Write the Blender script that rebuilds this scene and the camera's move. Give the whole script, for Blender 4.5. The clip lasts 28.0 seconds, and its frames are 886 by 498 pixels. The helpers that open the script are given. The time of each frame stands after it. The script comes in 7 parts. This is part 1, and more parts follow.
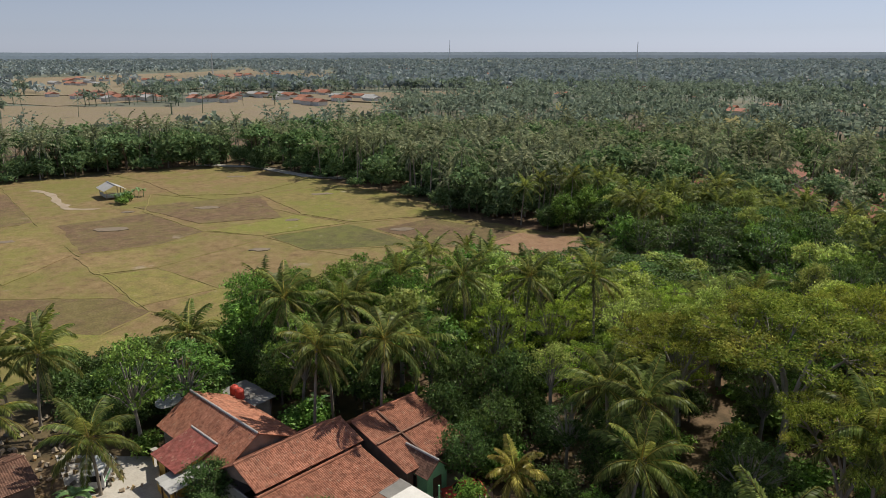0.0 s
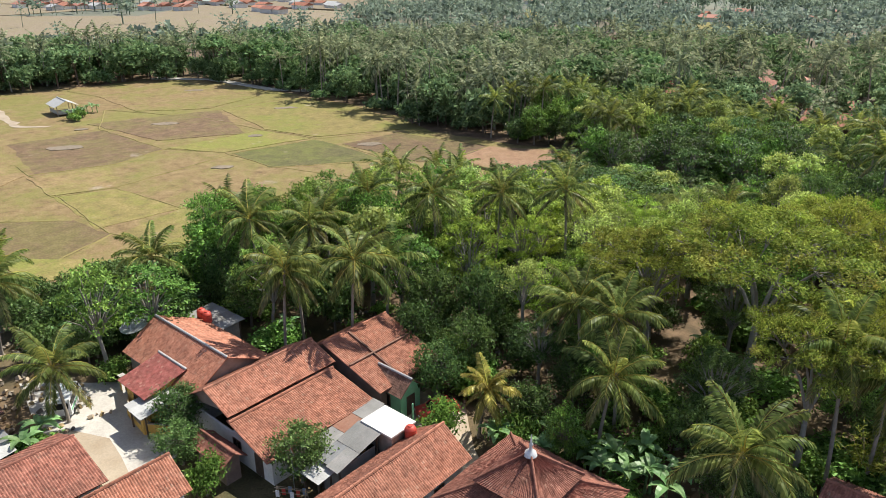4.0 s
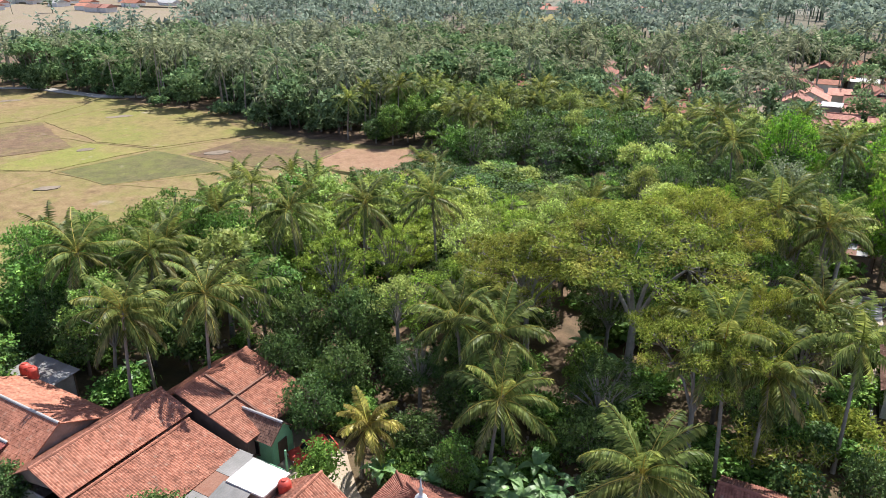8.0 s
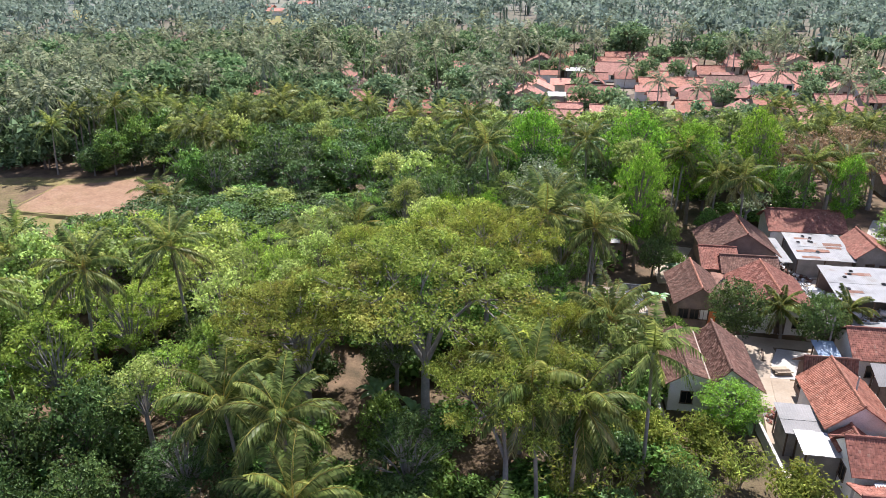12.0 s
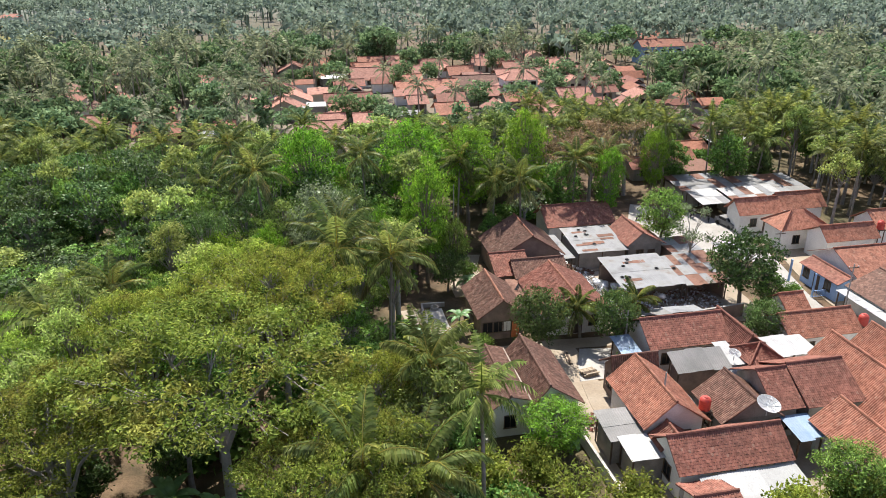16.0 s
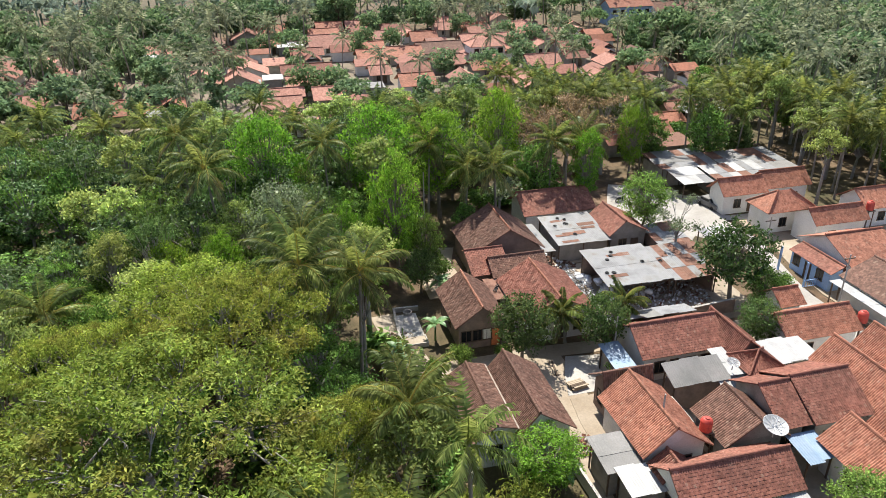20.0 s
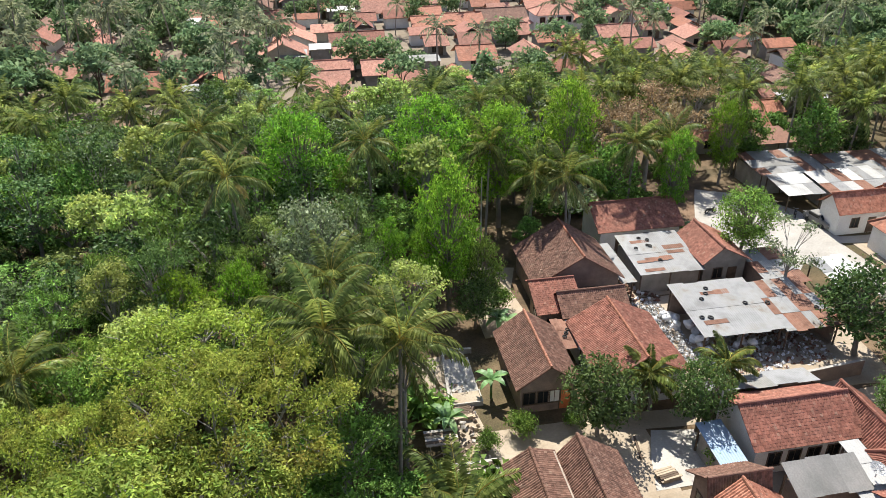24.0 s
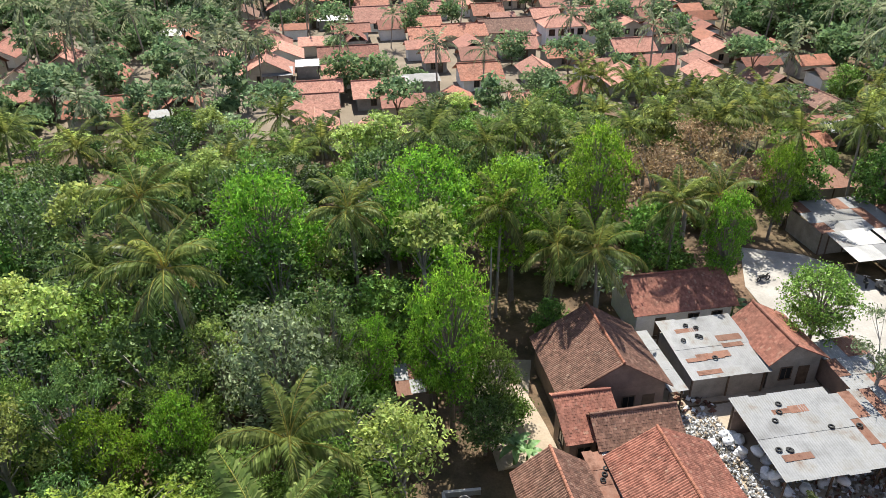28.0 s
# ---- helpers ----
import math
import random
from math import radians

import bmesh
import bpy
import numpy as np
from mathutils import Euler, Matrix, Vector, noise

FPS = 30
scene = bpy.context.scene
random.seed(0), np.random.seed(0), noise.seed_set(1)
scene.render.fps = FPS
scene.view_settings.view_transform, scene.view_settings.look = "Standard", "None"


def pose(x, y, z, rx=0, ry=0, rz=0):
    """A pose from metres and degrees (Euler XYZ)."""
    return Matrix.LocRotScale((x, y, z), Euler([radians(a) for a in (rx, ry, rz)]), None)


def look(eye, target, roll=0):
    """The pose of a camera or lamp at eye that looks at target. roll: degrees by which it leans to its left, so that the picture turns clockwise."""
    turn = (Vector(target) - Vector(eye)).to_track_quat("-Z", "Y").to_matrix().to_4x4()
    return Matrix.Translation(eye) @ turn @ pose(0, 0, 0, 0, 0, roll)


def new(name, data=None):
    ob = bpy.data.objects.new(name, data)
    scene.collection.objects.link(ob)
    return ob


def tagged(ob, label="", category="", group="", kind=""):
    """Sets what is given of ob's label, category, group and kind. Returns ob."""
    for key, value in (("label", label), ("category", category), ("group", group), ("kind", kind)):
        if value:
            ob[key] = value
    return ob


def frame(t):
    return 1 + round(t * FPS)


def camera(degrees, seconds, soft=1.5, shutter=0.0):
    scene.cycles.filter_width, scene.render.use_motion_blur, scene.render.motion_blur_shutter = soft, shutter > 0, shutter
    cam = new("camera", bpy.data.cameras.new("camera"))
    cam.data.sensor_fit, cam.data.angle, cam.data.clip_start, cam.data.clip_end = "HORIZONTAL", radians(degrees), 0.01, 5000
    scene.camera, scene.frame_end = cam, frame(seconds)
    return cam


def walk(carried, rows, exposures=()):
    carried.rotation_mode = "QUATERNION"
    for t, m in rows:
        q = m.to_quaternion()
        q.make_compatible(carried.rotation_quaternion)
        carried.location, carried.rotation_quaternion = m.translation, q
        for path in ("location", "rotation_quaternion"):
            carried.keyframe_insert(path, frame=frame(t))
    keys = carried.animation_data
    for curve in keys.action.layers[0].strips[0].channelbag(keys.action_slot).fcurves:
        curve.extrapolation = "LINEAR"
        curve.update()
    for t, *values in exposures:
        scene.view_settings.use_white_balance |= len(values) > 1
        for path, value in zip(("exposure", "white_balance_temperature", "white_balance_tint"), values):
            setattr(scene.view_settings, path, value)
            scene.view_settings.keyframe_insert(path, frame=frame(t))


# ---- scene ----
cam = camera(63.6, 28.0, soft=0.55)
METRES, EYE, TILT, LEAN, TURN = 66.5, 40.0, 0.9, 0.0, 43.4
EXPO_A, EXPO_B = -0.06, 0.92
ROWS = [
    (0.0, 0.0, 0.0, 0.0, -0.02, -16.23, 0.06),
    (0.5, -0.0002, 0.005, -0.0002, 2.14, -16.25, 0.11),
    (1.0, -0.0003, 0.0091, -0.0, 2.21, -16.26, 0.14),
    (1.5, -0.0004, 0.0123, -0.0012, 2.21, -17.04, 0.15),
    (2.0, -0.0009, 0.0162, -0.002, 2.17, -19.06, 0.2),
    (2.5, -0.0012, 0.0191, -0.0024, 2.11, -20.95, 0.23),
    (4.5, 0.0001, 0.0358, -0.005, -4.8, -23.55, 0.14),
    (5.0, 0.0008, 0.0426, -0.0065, -6.89, -23.56, 0.08),
    (5.5, 0.001, 0.05, -0.0072, -8.9, -23.58, 0.04),
    (6.0, 0.0007, 0.0597, -0.0075, -11.0, -23.58, 0.01),
    (6.5, 0.0002, 0.0699, -0.0073, -11.89, -23.58, -0.03),
    (7.0, 0.0012, 0.0834, -0.0063, -11.97, -23.59, -0.05),
    (7.5, 0.0037, 0.098, -0.006, -12.37, -23.58, -0.07),
    (8.0, 0.0072, 0.1145, -0.005, -14.28, -23.57, -0.1),
    (8.5, 0.011, 0.1298, -0.0037, -16.7, -23.57, -0.13),
    (9.0, 0.0158, 0.1476, -0.0038, -19.43, -23.55, -0.21),
    (9.5, 0.0213, 0.1638, -0.0042, -21.94, -23.54, -0.26),
    (10.0, 0.0276, 0.1826, -0.0054, -24.65, -23.54, -0.33),
    (10.5, 0.0334, 0.1994, -0.0058, -27.17, -23.54, -0.35),
    (11.0, 0.04, 0.2173, -0.0057, -29.93, -23.53, -0.37),
    (11.5, 0.0466, 0.235, -0.0065, -32.47, -23.5, -0.4),
    (12.0, 0.0546, 0.2534, -0.0065, -34.99, -23.51, -0.4),
    (12.5, 0.0636, 0.2694, -0.0076, -37.35, -23.48, -0.42),
    (13.0, 0.0736, 0.2862, -0.0073, -40.46, -23.46, -0.46),
    (13.5, 0.0831, 0.3014, -0.0074, -43.22, -23.38, -0.47),
    (15.5, 0.1098, 0.3485, -0.0052, -52.35, -23.09, -0.46),
    (16.0, 0.1144, 0.3572, -0.0039, -54.64, -23.1, -0.41),
    (16.5, 0.1194, 0.3645, -0.0033, -56.64, -23.04, -0.38),
    (17.0, 0.1251, 0.3735, -0.0024, -57.78, -22.95, -0.35),
    (17.5, 0.1331, 0.3805, -0.0013, -57.81, -22.97, -0.31),
    (18.0, 0.1439, 0.389, 0.0008, -57.86, -23.0, -0.25),
    (18.5, 0.1571, 0.3971, 0.0035, -57.86, -23.03, -0.23),
    (19.0, 0.171, 0.4081, 0.0094, -57.91, -23.56, -0.19),
    (19.5, 0.1873, 0.4194, 0.0154, -57.91, -24.85, -0.11),
    (20.0, 0.2068, 0.4332, 0.0183, -57.76, -26.31, -0.07),
    (20.5, 0.2253, 0.4474, 0.018, -55.96, -27.62, -0.08),
    (21.0, 0.2481, 0.4608, 0.0192, -53.25, -29.12, -0.04),
    (21.5, 0.2683, 0.4754, 0.0199, -53.24, -29.54, -0.03),
    (23.5, 0.3629, 0.5497, 0.0205, -53.29, -29.56, -0.04),
    (24.0, 0.3902, 0.5706, 0.0204, -53.3, -29.59, -0.02),
    (24.5, 0.4151, 0.5899, 0.0201, -53.29, -29.63, -0.02),
    (25.0, 0.443, 0.612, 0.0198, -53.3, -29.71, 0.01),
    (25.5, 0.4682, 0.6324, 0.019, -53.33, -29.75, -0.01),
    (26.0, 0.4959, 0.6539, 0.0187, -53.36, -29.8, -0.02),
    (26.5, 0.5212, 0.6731, 0.0177, -53.36, -29.77, -0.05),
    (27.0, 0.549, 0.693, 0.017, -53.35, -29.76, -0.08),
    (27.5, 0.5736, 0.7113, 0.0174, -53.35, -29.77, -0.08),
    (28.0, 0.6002, 0.7308, 0.0175, -53.35, -29.82, -0.08),
]
walk(cam, [(t, pose(0, 0, EYE, TILT, LEAN, TURN) @ pose(METRES * x, METRES * y, METRES * z, 90 + pitch, roll, yaw)) for t, x, y, z, yaw, pitch, roll in ROWS],
     exposures=[(0.0, EXPO_A, 6750, 10), (2.5, EXPO_A, 6750, 10), (4.5, EXPO_B, 6200, 10), (6.5, EXPO_B, 6150, 12), (8.5, EXPO_B + 0.12, 6000, 16), (11.0, EXPO_B + 0.2, 5850, 19), (13.5, EXPO_B + 0.18, 5900, 19), (15.5, EXPO_B, 6150, 14), (19.0, EXPO_B, 6250, 11), (28.0, EXPO_B + 0.1, 6250, 10)])

# ---- light ----
SUN_AZ, SUN_EL = 4.0, 55.0          # degrees from +y towards +x, and above the ground
world = bpy.data.worlds.new("sky_world")
scene.world = world
world.use_nodes = True
wn = world.node_tree.nodes
sky = wn.new("ShaderNodeTexSky")
sky.sky_type, sky.sun_disc = "NISHITA", False
sky.sun_elevation, sky.sun_rotation = radians(SUN_EL), radians(SUN_AZ)
sky.air_density, sky.dust_density, sky.ozone_density = 1.1, 0.2, 2.0
wn["Background"].inputs["Strength"].default_value = 0.072
haze = wn.new("ShaderNodeHueSaturation")      # a pale, hazy sky
haze.inputs["Saturation"].default_value = 0.28
tint = wn.new("ShaderNodeMix")
tint.data_type, tint.blend_type = "RGBA", "MULTIPLY"
tint.inputs[0].default_value, tint.inputs[7].default_value = 1.0, (0.84, 0.96, 1.26, 1)
world.node_tree.links.new(sky.outputs[0], haze.inputs["Color"])
world.node_tree.links.new(haze.outputs[0], tint.inputs[6])
world.node_tree.links.new(tint.outputs[2], wn["Background"].inputs["Color"])
sun = new("sun", bpy.data.lights.new("sun", "SUN"))
sun.data.energy, sun.data.angle, sun.data.color = 5.0, radians(0.6), (1.0, 0.935, 0.81)
_el, _az = radians(SUN_EL), radians(SUN_AZ)
SUN_DIR = Vector((math.cos(_el) * math.sin(_az), math.cos(_el) * math.cos(_az), math.sin(_el)))
sun.matrix_world = look((0, 0, 300), Vector((0, 0, 300)) - SUN_DIR)

# ---- materials ----
MATS = {}


def node_mat(name, rough=0.8, metal=0.0):
    m = bpy.data.materials.new(name)
    m.use_nodes = True
    nt = m.node_tree
    bsdf = nt.nodes["Principled BSDF"]
    bsdf.inputs["Roughness"].default_value, bsdf.inputs["Metallic"].default_value = rough, metal
    bsdf.inputs["Specular IOR Level"].default_value = 0.3
    MATS[name] = m
    return m, nt, bsdf


def link(nt, a, b):
    nt.links.new(a, b)


def noise_node(nt, coord, scale, detail=4, rough=0.6):
    n = nt.nodes.new("ShaderNodeTexNoise")
    n.inputs["Scale"].default_value, n.inputs["Detail"].default_value, n.inputs["Roughness"].default_value = scale, detail, rough
    link(nt, coord, n.inputs["Vector"])
    return n.outputs["Fac"]


def ramp(nt, fac, stops):
    r = nt.nodes.new("ShaderNodeValToRGB")
    el = r.color_ramp.elements
    while len(el) < len(stops):
        el.new(0.5)
    for e, (p, c) in zip(el, stops):
        e.position, e.color = p, (*c, 1)
    link(nt, fac, r.inputs["Fac"])
    return r.outputs["Color"]


def math_node(nt, op, a, b=None):
    n = nt.nodes.new("ShaderNodeMath")
    n.operation = op
    for i, v in enumerate((a, b)):
        if v is None:
            continue
        if isinstance(v, (int, float)):
            n.inputs[i].default_value = v
        else:
            link(nt, v, n.inputs[i])
    return n.outputs[0]


def mixc(nt, fac, a, b, blend="MIX"):
    n = nt.nodes.new("ShaderNodeMix")
    n.data_type, n.blend_type = "RGBA", blend
    for sock, v in ((n.inputs[0], fac), (n.inputs[6], a), (n.inputs[7], b)):
        if isinstance(v, (int, float)):
            sock.default_value = v
        elif isinstance(v, tuple):
            sock.default_value = (*v, 1)
        else:
            link(nt, v, sock)
    return n.outputs[2]


def hsv(nt, col, hue=None, sat=None, val=None):
    n = nt.nodes.new("ShaderNodeHueSaturation")
    link(nt, col, n.inputs["Color"])
    for key, v in (("Hue", hue), ("Saturation", sat), ("Value", val)):
        if v is not None:
            if isinstance(v, (int, float)):
                n.inputs[key].default_value = v
            else:
                link(nt, v, n.inputs[key])
    return n.outputs[0]


def span(nt, fac, lo, hi):
    n = nt.nodes.new("ShaderNodeMapRange")
    n.inputs["To Min"].default_value, n.inputs["To Max"].default_value = lo, hi
    link(nt, fac, n.inputs["Value"])
    return n.outputs[0]


def bump(nt, bsdf, height, strength, dist=0.05):
    n = nt.nodes.new("ShaderNodeBump")
    n.inputs["Strength"].default_value, n.inputs["Distance"].default_value = strength, dist
    link(nt, height, n.inputs["Height"])
    link(nt, n.outputs[0], bsdf.inputs["Normal"])


def coords(nt, which="Object"):
    return nt.nodes.new("ShaderNodeTexCoord").outputs[which]


def obj_rand(nt):
    return nt.nodes.new("ShaderNodeObjectInfo").outputs["Random"]


def surface(name, cols, scale=0.4, fine=6.0, rough=0.85, metal=0.0, bmp=0.3, vary=0.12):
    """A weathered surface: broad stains between two or three colours, fine grain, relief."""
    m, nt, b = node_mat(name, rough, metal)
    co = coords(nt)
    n1, n2 = noise_node(nt, co, scale, 5), noise_node(nt, co, fine, 3)
    stops = [(0.3 + 0.4 * i / max(1, len(cols) - 1), c) for i, c in enumerate(cols)]
    col = ramp(nt, n1, stops)
    col = hsv(nt, col, val=math_node(nt, "MULTIPLY", span(nt, n2, 0.75, 1.25), span(nt, obj_rand(nt), 1 - vary, 1 + vary)))
    link(nt, col, b.inputs["Base Color"])
    bump(nt, b, n2, bmp)
    return m


def tile_mat(name, cols, moss=0.35, vary=0.15):
    """Clay roof tiles: each tile its own tone, dark weathering in patches."""
    m, nt, b = node_mat(name, 0.85)
    uv = coords(nt, "UV")
    sep = nt.nodes.new("ShaderNodeSeparateXYZ")
    link(nt, uv, sep.inputs[0])
    cell = nt.nodes.new("ShaderNodeCombineXYZ")
    link(nt, math_node(nt, "FLOOR", math_node(nt, "DIVIDE", sep.outputs[0], 0.20)), cell.inputs[0])
    link(nt, math_node(nt, "FLOOR", math_node(nt, "DIVIDE", sep.outputs[1], 0.24)), cell.inputs[1])
    link(nt, math_node(nt, "MULTIPLY", obj_rand(nt), 97.0), cell.inputs[2])
    wnz = nt.nodes.new("ShaderNodeTexWhiteNoise")
    link(nt, cell.outputs[0], wnz.inputs["Vector"])
    co = coords(nt)
    big, fine = noise_node(nt, co, 0.35, 5, 0.65), noise_node(nt, co, 9.0, 3)
    col = ramp(nt, wnz.outputs["Value"], [(i / (len(cols) - 1), c) for i, c in enumerate(cols)])
    dark = span(nt, big, -0.9, 1.6)
    mosscol = (0.085, 0.06, 0.045)
    clampn = nt.nodes.new("ShaderNodeClamp")
    link(nt, math_node(nt, "MULTIPLY", dark, moss), clampn.inputs[0])
    col = mixc(nt, clampn.outputs[0], col, mosscol)
    patch = ramp(nt, noise_node(nt, co, 1.6, 4, 0.7), [(0.36, (0.62, 0.62, 0.62)), (0.52, (1, 1, 1)), (0.7, (1.3, 1.3, 1.3))])
    col = mixc(nt, 0.8, col, patch, "MULTIPLY")
    pale = ramp(nt, noise_node(nt, cell.outputs[0], 3.1, 1), [(0.66, (0, 0, 0)), (0.72, (1, 1, 1))])      # replaced and limed tiles
    col = mixc(nt, math_node(nt, "MULTIPLY", pale, 0.35), col, (0.40, 0.29, 0.21))
    col = hsv(nt, col, val=math_node(nt, "MULTIPLY", span(nt, fine, 0.75, 1.25), span(nt, obj_rand(nt), 1 - vary, 1 + vary)))
    link(nt, col, b.inputs["Base Color"])
    bump(nt, b, fine, 0.3)
    return m


def leaf_mat(name, cols, trans=0.25, vary=0.28, world_patch=0.0, gloss=0.16, clump=0.42, blush=None, size=0.8, spread=0.36):
    """Foliage: tone by leaf, by spray and by tree, with light through the blades; blush: the colour of older sprays."""
    m = bpy.data.materials.new(name)
    m.use_nodes = True
    MATS[name] = m
    nt = m.node_tree
    nt.nodes.clear()
    out = nt.nodes.new("ShaderNodeOutputMaterial")
    geo = nt.nodes.new("ShaderNodeNewGeometry")
    col = ramp(nt, geo.outputs["Random Per Island"], [(i / (len(cols) - 1), c) for i, c in enumerate(cols)])
    if blush:
        bl = ramp(nt, noise_node(nt, coords(nt), 0.28, 3, 0.7), [(0.52, (0, 0, 0)), (0.68, (1, 1, 1))])
        col = mixc(nt, math_node(nt, "MULTIPLY", bl, 0.55), col, blush)
    if world_patch:
        pn = noise_node(nt, coords(nt), 0.07, 3, 0.7)
        pm = noise_node(nt, coords(nt), 0.012, 2)
        col = hsv(nt, col, hue=span(nt, pn, 0.485, 0.535), sat=span(nt, pm, 0.7, 1.2), val=span(nt, pn, 1 - world_patch, 1 + world_patch))
    else:
        r = obj_rand(nt)
        col = hsv(nt, col, hue=span(nt, r, 0.482, 0.512), val=span(nt, math_node(nt, "FRACT", math_node(nt, "MULTIPLY", r, 7.3)), 1 - vary, 1 + vary))
        spray = nt.nodes.new("ShaderNodeMapRange")
        spray.inputs["From Min"].default_value, spray.inputs["From Max"].default_value = 0.3, 0.7
        spray.inputs["To Min"].default_value, spray.inputs["To Max"].default_value = 1 - clump, 1 + clump
        link(nt, noise_node(nt, coords(nt), size, 2), spray.inputs["Value"])
        col = hsv(nt, col, val=spray.outputs[0])
    tone = math_node(nt, "FRACT", math_node(nt, "MULTIPLY", geo.outputs["Random Per Island"], 13.7))
    col = hsv(nt, col, val=span(nt, tone, 1 - spread, 1 + spread))
    d = nt.nodes.new("ShaderNodeBsdfPrincipled")
    d.inputs["Roughness"].default_value, d.inputs["Specular IOR Level"].default_value = 0.45 if gloss else 1.0, gloss
    t = nt.nodes.new("ShaderNodeBsdfTranslucent")
    link(nt, col, d.inputs["Base Color"])
    link(nt, hsv(nt, col, hue=0.476, sat=1.05, val=1.6), t.inputs["Color"])
    mx = nt.nodes.new("ShaderNodeMixShader")
    mx.inputs[0].default_value = trans
    link(nt, d.outputs[0], mx.inputs[1])
    link(nt, t.outputs[0], mx.inputs[2])
    link(nt, mx.outputs[0], out.inputs["Surface"])
    return m


tile_orange = tile_mat("tile_orange", [(0.285, 0.112, 0.068), (0.36, 0.15, 0.094), (0.42, 0.188, 0.122)], 0.36)
tile_red = tile_mat("tile_red", [(0.205, 0.08, 0.056), (0.265, 0.106, 0.073), (0.32, 0.138, 0.097)], 0.4)
tile_brown = tile_mat("tile_brown", [(0.13, 0.067, 0.048), (0.18, 0.094, 0.066), (0.23, 0.126, 0.09)], 0.5)
tile_maroon = tile_mat("tile_maroon", [(0.20, 0.055, 0.047), (0.245, 0.075, 0.062), (0.285, 0.095, 0.08)], 0.25)
# village tiles, paler and pinker: some distance haze is in the colour
tile_far = tile_mat("tile_far", [(0.31, 0.138, 0.10), (0.38, 0.18, 0.13), (0.44, 0.22, 0.16)], 0.3, 0.24)
sheet_zinc = surface("sheet_zinc", [(0.15, 0.15, 0.15), (0.19, 0.192, 0.195), (0.225, 0.228, 0.23), (0.20, 0.198, 0.19), (0.15, 0.11, 0.085)], 0.45, 8, 0.6, 0.05, 0.1, 0.08)
sheet_rust = surface("sheet_rust", [(0.105, 0.043, 0.025), (0.2, 0.105, 0.072), (0.16, 0.066, 0.04)], 1.1, 7, 0.8, 0.0, 0.2, 0.22)
sheet_white = surface("sheet_white", [(0.30, 0.30, 0.29), (0.40, 0.40, 0.39), (0.34, 0.335, 0.32)], 0.5, 8, 0.55, 0.0, 0.1)
sheet_grey = surface("sheet_grey", [(0.16, 0.16, 0.15), (0.24, 0.23, 0.22)], 0.5, 8, 0.75, 0.0, 0.1)
sheet_blue = surface("sheet_blue", [(0.20, 0.29, 0.40), (0.31, 0.38, 0.46)], 0.6, 8, 0.55, 0.1, 0.1)
wall_white = surface("wall_white", [(0.62, 0.61, 0.57), (0.74, 0.73, 0.70)], 0.7, 9)
wall_grey = surface("wall_grey", [(0.20, 0.19, 0.17), (0.33, 0.31, 0.28)], 0.8, 9)
wall_block = surface("wall_block", [(0.16, 0.12, 0.10), (0.27, 0.20, 0.16)], 0.9, 9)
wall_yellow = surface("wall_yellow", [(0.52, 0.33, 0.08), (0.62, 0.42, 0.13)], 0.8, 9)
wall_green = surface("wall_green", [(0.18, 0.42, 0.24), (0.24, 0.50, 0.30)], 0.8, 9)
wall_blue = surface("wall_blue", [(0.25, 0.38, 0.60), (0.34, 0.46, 0.66)], 0.8, 9)
wood_dark = surface("wood_dark", [(0.07, 0.05, 0.035), (0.14, 0.10, 0.07)], 1.5, 14)
wood_pale = surface("wood_pale", [(0.30, 0.24, 0.17), (0.42, 0.34, 0.25)], 1.5, 14)
bark = surface("bark", [(0.13, 0.11, 0.09), (0.24, 0.21, 0.17)], 1.2, 8, bmp=0.6)
palm_bark = surface("palm_bark", [(0.19, 0.165, 0.135), (0.30, 0.27, 0.23)], 1.5, 10, bmp=0.6)
limb_pale = surface("limb_pale", [(0.195, 0.18, 0.158), (0.315, 0.292, 0.262)], 1.2, 8, bmp=0.4)
concrete = surface("concrete", [(0.315, 0.292, 0.262), (0.435, 0.413, 0.375)], 0.35, 5)
dirt_dull = surface("dirt_dull", [(0.12, 0.095, 0.065), (0.19, 0.15, 0.105)], 0.2, 4)
dirt_pale = surface("dirt_pale", [(0.27, 0.21, 0.143), (0.39, 0.33, 0.255)], 0.25, 5)
glass_dark = node_mat("glass_dark", 0.15)[0]
MATS["glass_dark"].node_tree.nodes["Principled BSDF"].inputs["Base Color"].default_value = (0.015, 0.017, 0.018, 1)
plastic_red = surface("plastic_red", [(0.42, 0.055, 0.04), (0.48, 0.08, 0.055)], 1.0, 8, 0.5, 0, 0.05)
door_orange = surface("door_orange", [(0.60, 0.17, 0.06), (0.68, 0.22, 0.09)], 1.0, 8, 0.6, 0, 0.1)
metal_white = surface("metal_white", [(0.55, 0.56, 0.56), (0.70, 0.70, 0.70)], 1.0, 8, 0.45, 0.2, 0.05)
rubber = surface("rubber", [(0.02, 0.02, 0.02), (0.04, 0.04, 0.04)], 2.0, 12)
cloth_white = surface("cloth_white", [(0.62, 0.63, 0.65), (0.80, 0.80, 0.80)], 1.5, 9)

